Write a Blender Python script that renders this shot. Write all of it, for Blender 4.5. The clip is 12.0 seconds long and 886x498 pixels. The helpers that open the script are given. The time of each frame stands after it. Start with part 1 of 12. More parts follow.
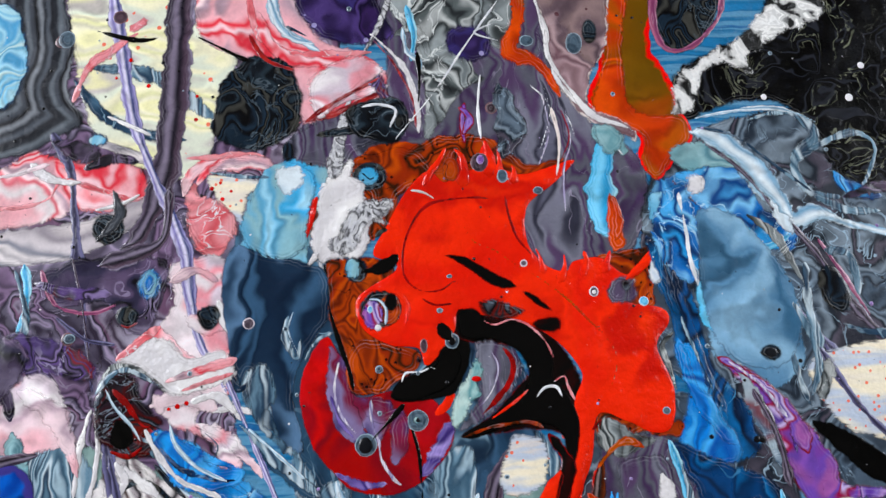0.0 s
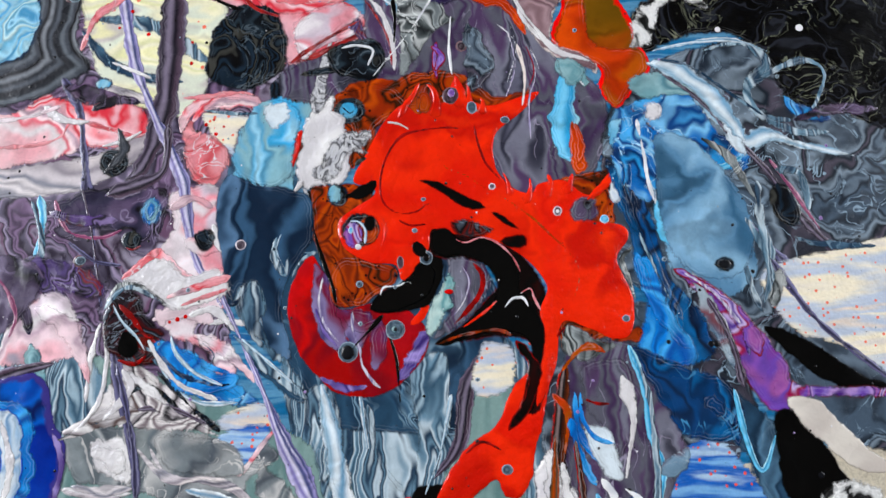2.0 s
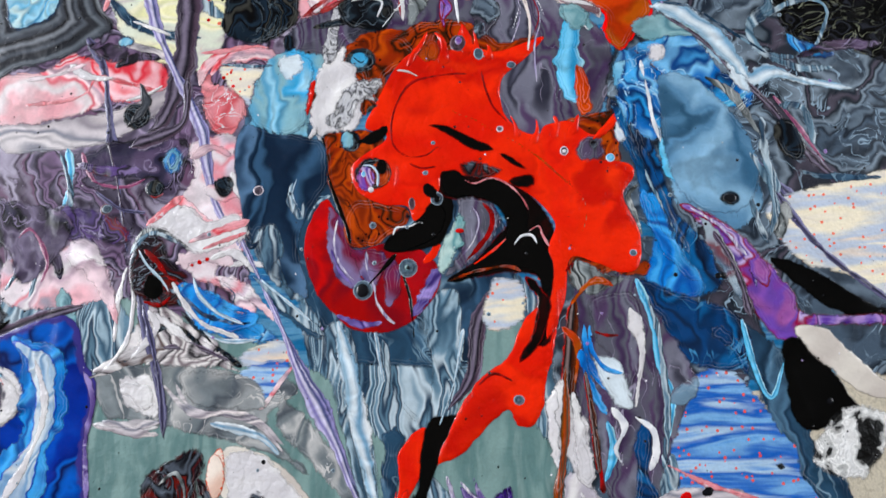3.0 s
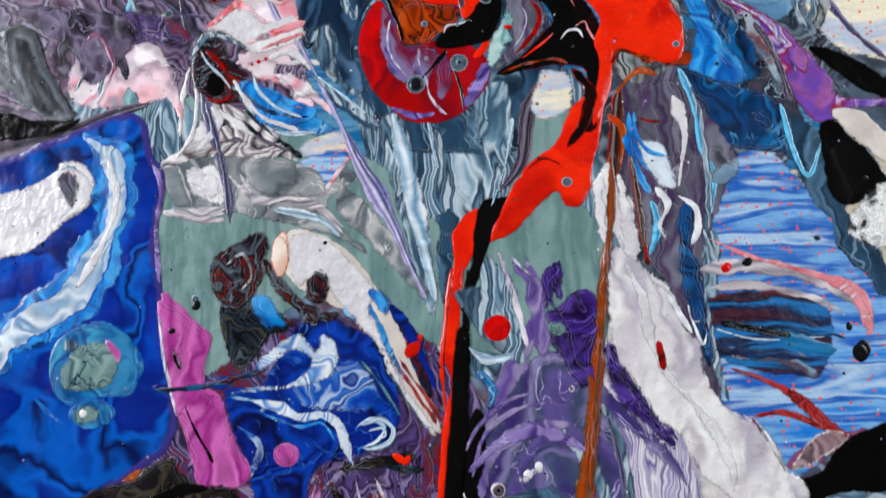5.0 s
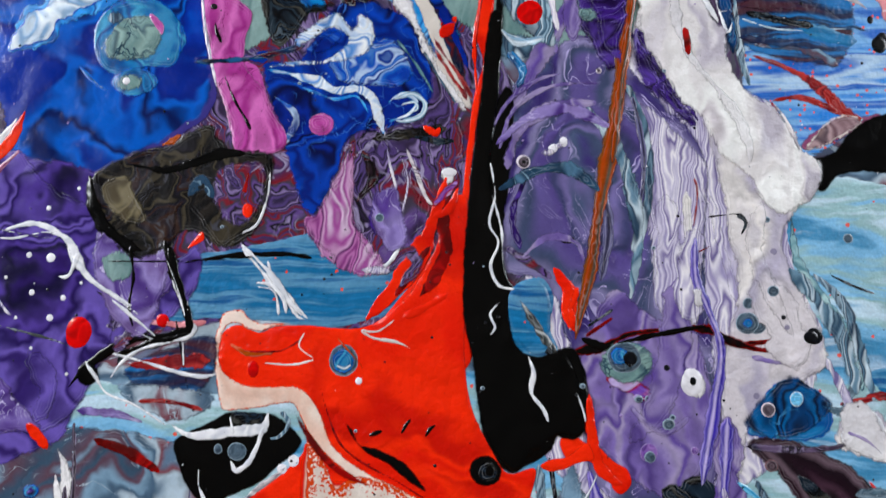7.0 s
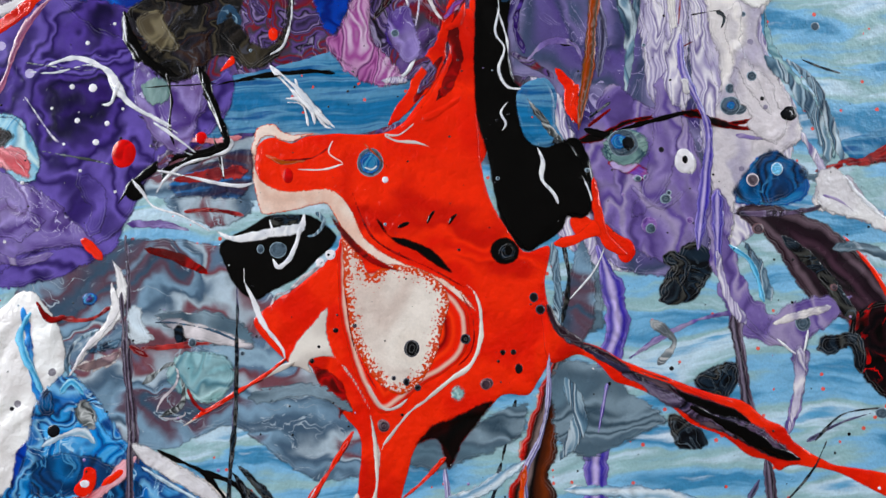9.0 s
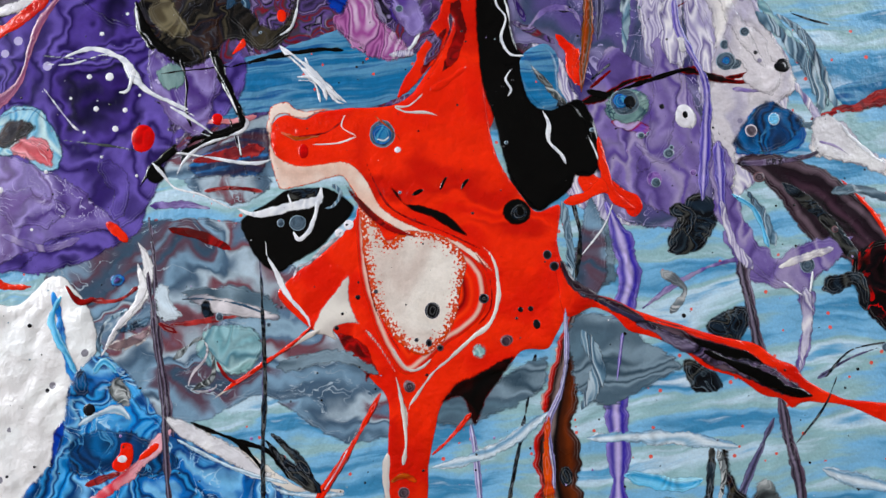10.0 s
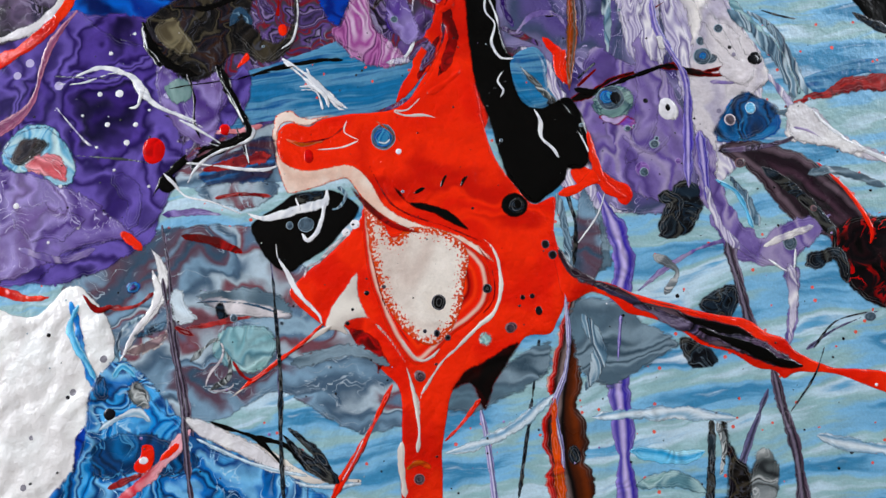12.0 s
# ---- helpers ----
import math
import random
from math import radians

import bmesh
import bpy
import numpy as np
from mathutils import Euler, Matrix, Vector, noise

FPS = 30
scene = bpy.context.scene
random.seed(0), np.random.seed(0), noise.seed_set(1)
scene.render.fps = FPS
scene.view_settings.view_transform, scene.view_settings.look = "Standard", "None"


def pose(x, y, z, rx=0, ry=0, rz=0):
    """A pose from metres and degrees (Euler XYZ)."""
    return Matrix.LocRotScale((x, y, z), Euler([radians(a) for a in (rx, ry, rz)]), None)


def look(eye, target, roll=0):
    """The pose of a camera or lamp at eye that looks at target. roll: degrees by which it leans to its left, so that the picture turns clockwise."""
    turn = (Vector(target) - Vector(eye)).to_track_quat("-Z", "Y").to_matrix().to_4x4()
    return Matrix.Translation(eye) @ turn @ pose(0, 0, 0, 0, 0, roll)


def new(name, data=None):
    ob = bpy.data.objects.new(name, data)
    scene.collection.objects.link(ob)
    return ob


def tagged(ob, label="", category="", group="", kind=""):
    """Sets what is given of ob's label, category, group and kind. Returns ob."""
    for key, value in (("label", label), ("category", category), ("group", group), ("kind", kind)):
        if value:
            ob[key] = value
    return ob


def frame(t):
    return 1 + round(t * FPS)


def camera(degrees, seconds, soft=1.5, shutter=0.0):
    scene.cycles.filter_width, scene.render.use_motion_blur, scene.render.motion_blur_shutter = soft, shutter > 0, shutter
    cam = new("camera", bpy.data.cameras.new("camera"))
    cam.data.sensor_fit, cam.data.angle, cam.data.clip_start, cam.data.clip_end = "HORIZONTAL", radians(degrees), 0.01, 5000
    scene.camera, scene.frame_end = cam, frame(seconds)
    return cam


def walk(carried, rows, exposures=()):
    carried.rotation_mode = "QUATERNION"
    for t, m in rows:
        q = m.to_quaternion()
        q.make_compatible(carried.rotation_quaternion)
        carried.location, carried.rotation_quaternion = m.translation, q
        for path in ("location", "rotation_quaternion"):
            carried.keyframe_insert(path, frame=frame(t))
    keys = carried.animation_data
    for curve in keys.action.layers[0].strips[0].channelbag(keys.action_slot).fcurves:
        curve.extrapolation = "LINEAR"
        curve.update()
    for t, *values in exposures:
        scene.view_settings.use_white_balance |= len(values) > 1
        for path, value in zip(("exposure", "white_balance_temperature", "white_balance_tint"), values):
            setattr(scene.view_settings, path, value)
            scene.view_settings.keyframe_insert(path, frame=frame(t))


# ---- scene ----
cam = camera(66.0, 12.0, shutter=0.3)
PATH = [
    (0, (-0.009, -0.243, 1.461), (0.053, 1.73, 1.783), -0.4),
    (0.5, (-0.006, -0.245, 1.457), (0.045, 1.727, 1.782), -0.4),
    (1, (-0.004, -0.248, 1.452), (0.046, 1.725, 1.778), -0.5),
    (1.5, (0.001, -0.253, 1.442), (0.033, 1.719, 1.769), -0.7),
    (2, (0.009, -0.259, 1.428), (0.002, 1.714, 1.756), -1.1),
    (2.5, (0.013, -0.261, 1.416), (-0.03, 1.711, 1.743), -1.6),
    (2.7, (0.014, -0.262, 1.412), (-0.045, 1.709, 1.747), -1.7),
    (4.3, (-0.002, -0.264, 1.358), (-0.094, 1.709, 1.671), -2.3),
    (4.5, (-0.003, -0.265, 1.356), (-0.103, 1.715, 1.619), -2.4),
    (5, (-0.007, -0.266, 1.331), (-0.103, 1.716, 1.582), -2.2),
    (5.5, (-0.012, -0.265, 1.297), (-0.109, 1.717, 1.539), -1.5),
    (6, (-0.014, -0.264, 1.267), (-0.114, 1.722, 1.479), -0.8),
    (6.5, (-0.017, -0.264, 1.241), (-0.115, 1.725, 1.429), -0.1),
    (7, (-0.021, -0.265, 1.216), (-0.118, 1.726, 1.383), 0.5),
    (7.5, (-0.024, -0.266, 1.192), (-0.116, 1.726, 1.347), 0.5),
    (7.7, (-0.024, -0.266, 1.179), (-0.115, 1.724, 1.35), 0.3),
    (9.3, (-0.041, -0.292, 1.131), (-0.076, 1.703, 1.266), -3.9),
    (9.5, (-0.043, -0.294, 1.127), (-0.079, 1.701, 1.266), -4.6),
    (10, (-0.047, -0.296, 1.119), (-0.072, 1.698, 1.27), -6.0),
    (10.5, (-0.049, -0.3, 1.112), (-0.061, 1.693, 1.274), -7.0),
    (11, (-0.052, -0.304, 1.106), (-0.049, 1.688, 1.287), -7.7),
    (11.5, (-0.055, -0.308, 1.105), (-0.039, 1.683, 1.3), -8.3),
    (12, (-0.057, -0.309, 1.105), (-0.028, 1.679, 1.324), -8.7),
]
walk(cam, [(t, look(eye, target, roll)) for t, eye, target, roll in PATH])

# ---- light: a faint sky and two added side lamps, no source is seen ----
world = bpy.data.worlds.new("sky")
scene.world = world
world.use_nodes = True
wn = world.node_tree.nodes
wn.clear()
sky = wn.new("ShaderNodeTexSky")
sky.sky_type, sky.sun_disc = "NISHITA", False
sky.sun_elevation, sky.sun_rotation = radians(40), radians(200)
wbg, wout = wn.new("ShaderNodeBackground"), wn.new("ShaderNodeOutputWorld")
wbg.inputs["Strength"].default_value = 0.1
world.node_tree.links.new(sky.outputs[0], wbg.inputs[0])
world.node_tree.links.new(wbg.outputs[0], wout.inputs[0])
scene.view_settings.exposure = 0.3


def side_lamp(name, at, target, width, height, watts, colour):
    data = bpy.data.lights.new(name, "AREA")
    data.shape, data.size, data.size_y, data.energy, data.color = "RECTANGLE", width, height, watts, colour
    ob = new(name, data)
    ob.matrix_world = look(at, target)
    return ob


# soft lamps made up to light the painting from both sides
side_lamp("side_light", (-1.96, -1.0, 2.0), (0, 0, 1.3), 1.0, 1.0, 58, (0.93, 0.96, 1.04))
side_lamp("side_light", (1.96, -1.0, 2.0), (0, 0, 1.3), 1.0, 1.0, 33, (0.91, 0.96, 1.04))

# ---- materials ----
MM = 0.001
MID_X, MID_Z = 0.0, 1.30        # the painting's own origin, on its canvas


def nodes_of(name):
    m = bpy.data.materials.new(name)
    m.use_nodes = True
    t = m.node_tree
    t.nodes.clear()
    return m, t


def node(t, kind, **values):
    n = t.nodes.new(kind)
    for k, v in values.items():
        n.inputs[k].default_value = v
    return n


def math_node(t, op, a, b=None, c=None):
    n = t.nodes.new("ShaderNodeMath")
    n.operation = op
    for i, v in enumerate((a, b, c)):
        if v is None:
            continue
        if isinstance(v, (int, float)):
            n.inputs[i].default_value = v
        else:
            t.links.new(v, n.inputs[i])
    return n.outputs[0]


def noise_node(t, vec, scale, detail=2.0, rough=0.5, dist=0.0, out=0):
    n = node(t, "ShaderNodeTexNoise", Scale=scale, Detail=detail, Roughness=rough, Distortion=dist)
    t.links.new(vec, n.inputs["Vector"])
    return n.outputs[out]


def ramp_node(t, fac, stops, mode="LINEAR"):
    n = t.nodes.new("ShaderNodeValToRGB")
    n.color_ramp.interpolation = mode
    e = n.color_ramp.elements
    while len(e) < len(stops):
        e.new(0.5)
    for el, (p, c) in zip(e, stops):
        el.position, el.color = p, (*c, 1.0)
    t.links.new(fac, n.inputs[0])
    return n.outputs[0]


def mix_node(t, fac, a, b, kind="MIX"):
    n = t.nodes.new("ShaderNodeMix")
    n.data_type, n.blend_type = "RGBA", kind
    for sock, v in ((n.inputs[0], fac), (n.inputs[6], a), (n.inputs[7], b)):
        if isinstance(v, (int, float)):
            sock.default_value = v
        elif isinstance(v, tuple):
            sock.default_value = (*v, 1.0)
        else:
            t.links.new(v, sock)
    return n.outputs[2]


def smooth_step(t, v, lo, hi):
    n = t.nodes.new("ShaderNodeMapRange")
    n.interpolation_type = "SMOOTHSTEP"
    n.inputs[1].default_value, n.inputs[2].default_value = lo, hi
    t.links.new(v, n.inputs[0])
    return n.outputs[0]


def paint(name, bands, scale=0.03, stretch=(1, 1), turn=0.0, warp=9.0, warp_scale=0.03, rim=0.0, across=0.0,
          veins=None, vein_scale=0.05, vein_width=0.02, edge=None, edge_width=1.0, specks=None, speck_size=0.35, speck_share=0.12,
          gloss=0.22, grain=0.3, bump=0.12, contrast=1.6, mode="EASE", lines=0.22, seed=0.0, lace=0.4, fold=2.8, detail=1.6, soft=0.68, edge_noise=0.25, edge_amp=1.4):
    """Poured acrylic: pigment bands that follow a warped flow, the distance to the rim or the way across a run, in millimetres."""
    m, t = nodes_of(name)
    geo = t.nodes.new("ShaderNodeNewGeometry")
    sc = node(t, "ShaderNodeVectorMath")
    sc.operation = "SCALE"
    sc.inputs["Scale"].default_value = 1000.0
    t.links.new(geo.outputs["Position"], sc.inputs[0])
    off = node(t, "ShaderNodeVectorMath")
    off.operation = "ADD"
    off.inputs[1].default_value = (seed * 37.0, seed * 11.0, seed * 23.0)
    t.links.new(sc.outputs[0], off.inputs[0])
    pos = off.outputs[0]
    # warp in two scales, so that the bands fold into each other
    w1 = noise_node(t, pos, warp_scale, 3.0, 0.5, 0.0, out=1)
    c1 = node(t, "ShaderNodeVectorMath")
    c1.operation = "SUBTRACT"
    c1.inputs[1].default_value = (0.5, 0.5, 0.5)
    t.links.new(w1, c1.inputs[0])
    a1 = node(t, "ShaderNodeVectorMath")
    a1.operation = "MULTIPLY_ADD"
    a1.inputs[1].default_value = (warp * 4, 0.0, warp * 4)
    t.links.new(c1.outputs[0], a1.inputs[0])
    t.links.new(pos, a1.inputs[2])
    w2 = noise_node(t, a1.outputs[0], warp_scale * 3.4, 1.0, 0.5, 0.0, out=1)
    c2 = node(t, "ShaderNodeVectorMath")
    c2.operation = "SUBTRACT"
    c2.inputs[1].default_value = (0.5, 0.5, 0.5)
    t.links.new(w2, c2.inputs[0])
    a2 = node(t, "ShaderNodeVectorMath")
    a2.operation = "MULTIPLY_ADD"
    a2.inputs[1].default_value = (warp * 0.85, 0.0, warp * 0.85)
    t.links.new(c2.outputs[0], a2.inputs[0])
    t.links.new(a1.outputs[0], a2.inputs[2])
    mp = t.nodes.new("ShaderNodeMapping")
    mp.inputs["Rotation"].default_value = (0, radians(turn), 0)
    mp.inputs["Scale"].default_value = (stretch[0], 1.0, stretch[1])
    t.links.new(a2.outputs[0], mp.inputs["Vector"])
    # laminar bands: a smooth field, folded back and forth over the pigments
    v = noise_node(t, mp.outputs[0], scale, detail, 0.5, 0.4)
    flow = v
    v = math_node(t, "MULTIPLY_ADD", v, contrast, 0.5 - 0.5 * contrast)
    if fold != 1.0 and not across and not rim:
        v = math_node(t, "PINGPONG", math_node(t, "MULTIPLY", v, fold), 1.0)
    at = t.nodes.new("ShaderNodeAttribute")
    at.attribute_name = "rim"
    if rim:
        v = math_node(t, "MULTIPLY_ADD", at.outputs["Fac"], rim, v)
    if across:
        sd = t.nodes.new("ShaderNodeAttribute")
        sd.attribute_name = "side"
        side = math_node(t, "MULTIPLY_ADD", sd.outputs["Fac"], 0.5, 0.5)
        v = math_node(t, "ADD", math_node(t, "MULTIPLY", side, across), math_node(t, "MULTIPLY", v, 1.0 - across))
    n = len(bands)
    if rim:
        v = math_node(t, "FRACT", v)
        bands = list(bands) + [bands[0]]
        n += 1
    stops = [(i / (n - 1), c) for i, c in enumerate(bands)]
    col = ramp_node(t, v, stops, mode)
    if veins:
        vv = noise_node(t, mp.outputs[0], vein_scale, 3.0, 0.6, 1.5)
        d = math_node(t, "ABSOLUTE", math_node(t, "SUBTRACT", vv, 0.5))
        k = math_node(t, "SUBTRACT", 1.0, smooth_step(t, d, vein_width * 0.3, vein_width))
        many = noise_node(t, pos, 0.05, 2.0)
        k = math_node(t, "MULTIPLY", k, smooth_step(t, many, 0.42, 0.6))
        col = mix_node(t, k, col, veins)
    if lace:
        # thin light and dark lines that follow the rim
        lw = noise_node(t, pos, 0.12, 2.0)
        ph = math_node(t, "ADD", math_node(t, "MULTIPLY", at.outputs["Fac"], 5.2), math_node(t, "MULTIPLY", lw, 22.0))
        sn = math_node(t, "SINE", ph)
        fade = math_node(t, "SUBTRACT", 1.0, smooth_step(t, at.outputs["Fac"], 0.4, 4.2))
        fade = math_node(t, "MULTIPLY", fade, smooth_step(t, noise_node(t, pos, 0.06, 2.0), 0.38, 0.62))
        mean = [sum(c[i] for c in bands) / len(bands) for i in range(3)]
        light = tuple(min(0.85, 0.55 * c + 0.3) for c in mean)
        dark = tuple(c * 0.22 for c in mean)
        col = mix_node(t, math_node(t, "MULTIPLY", math_node(t, "MULTIPLY", smooth_step(t, sn, 0.45, 0.9), fade), lace), col, light)
        col = mix_node(t, math_node(t, "MULTIPLY", math_node(t, "MULTIPLY", smooth_step(t, math_node(t, "MULTIPLY", sn, -1.0), 0.3, 0.85), fade), lace), col, dark)
    if edge:
        wob = noise_node(t, pos, edge_noise, 2.0)
        d = math_node(t, "ADD", at.outputs["Fac"], math_node(t, "MULTIPLY_ADD", wob, edge_width * edge_amp, -0.5 * edge_amp * edge_width))
        k = math_node(t, "SUBTRACT", 1.0, smooth_step(t, d, edge_width * 0.55, edge_width))
        col = mix_node(t, k, col, edge)
    if specks:
        vo = node(t, "ShaderNodeTexVoronoi", Scale=speck_size)
        t.links.new(pos, vo.inputs["Vector"])
        pick = t.nodes.new("ShaderNodeSeparateColor")
        t.links.new(vo.outputs["Color"], pick.inputs[0])
        k = math_node(t, "MULTIPLY", math_node(t, "LESS_THAN", vo.outputs["Distance"], 0.33),
                      math_node(t, "LESS_THAN", pick.outputs[0], speck_share))
        col = mix_node(t, math_node(t, "MULTIPLY", k, 0.9), col, specks)
    g = noise_node(t, pos, 0.9, 4.0, 0.65)
    g2 = noise_node(t, pos, 0.07, 3.0, 0.5)
    lum = math_node(t, "ADD", math_node(t, "MULTIPLY_ADD", g, grain, 1.0 - 0.5 * grain), math_node(t, "MULTIPLY_ADD", g2, grain, -0.5 * grain))
    if lines:
        # fine streamlines along the flow, here and there
        stripe = math_node(t, "SINE", math_node(t, "MULTIPLY_ADD", flow, 80.0, math_node(t, "MULTIPLY", g2, 16.0)))
        where = smooth_step(t, noise_node(t, pos, 0.045, 2.0), 0.4, 0.65)
        lum = math_node(t, "MULTIPLY_ADD", math_node(t, "MULTIPLY", stripe, where), lines, lum)
    lumc = t.nodes.new("ShaderNodeCombineColor")
    for i in range(3):
        t.links.new(lum, lumc.inputs[i])
    col = mix_node(t, 1.0, col, lumc.outputs[0], "MULTIPLY")
    b = node(t, "ShaderNodeBsdfPrincipled")
    t.links.new(col, b.inputs["Base Color"])
    t.links.new(math_node(t, "MULTIPLY_ADD", g2, 0.3, gloss - 0.1), b.inputs["Roughness"])
    b.inputs["Specular IOR Level"].default_value = 0.36
    hgt = math_node(t, "ADD", math_node(t, "MULTIPLY", noise_node(t, pos, 0.22, 3.0, 0.55), 1.6), math_node(t, "MULTIPLY", g, 0.25))
    bp = node(t, "ShaderNodeBump", Strength=min(1.0, bump * 2.2), Distance=0.0006)
    t.links.new(hgt, bp.inputs["Height"])
    t.links.new(bp.outputs[0], b.inputs["Normal"])
    out = t.nodes.new("ShaderNodeOutputMaterial")
    surface = b.outputs[0]
    if soft:
        # the film thins out and breaks into threads towards its rim
        body = t.nodes.new("ShaderNodeAttribute")
        body.attribute_name = "body"
        n1 = noise_node(t, mp.outputs[0], max(scale * 6.0, 0.22), 2.5, 0.6, 1.6)
        n2 = noise_node(t, pos, 0.5, 3.0, 0.6, 0.8)
        mix = math_node(t, "ADD", math_node(t, "MULTIPLY_ADD", n1, 1.5 * soft, -0.75 * soft), math_node(t, "MULTIPLY_ADD", n2, 0.35 * soft, -0.17 * soft))
        k = smooth_step(t, math_node(t, "ADD", body.outputs["Fac"], mix), 0.02, 0.14 + 0.5 * soft)
        clear = t.nodes.new("ShaderNodeBsdfTransparent")
        blend = t.nodes.new("ShaderNodeMixShader")
        t.links.new(k, blend.inputs[0])
        t.links.new(clear.outputs[0], blend.inputs[1])
        t.links.new(surface, blend.inputs[2])
        surface = blend.outputs[0]
    t.links.new(surface, out.inputs[0])
    return m


def hexes(text):
    """Linear colours from hex codes."""
    out = []
    for h in text.split():
        c = [int(h[i:i + 2], 16) / 255 for i in (0, 2, 4)]
        c = [x / 12.92 if x <= 0.04045 else ((x + 0.055) / 1.055) ** 2.4 for x in c]
        c = [x ** 1.13 for x in c]
        grey = 0.3 * c[0] + 0.5 * c[1] + 0.2 * c[2]
        out.append(tuple(min(0.9, max(0.0015, grey + 1.16 * (x - grey))) for x in c))
    return out


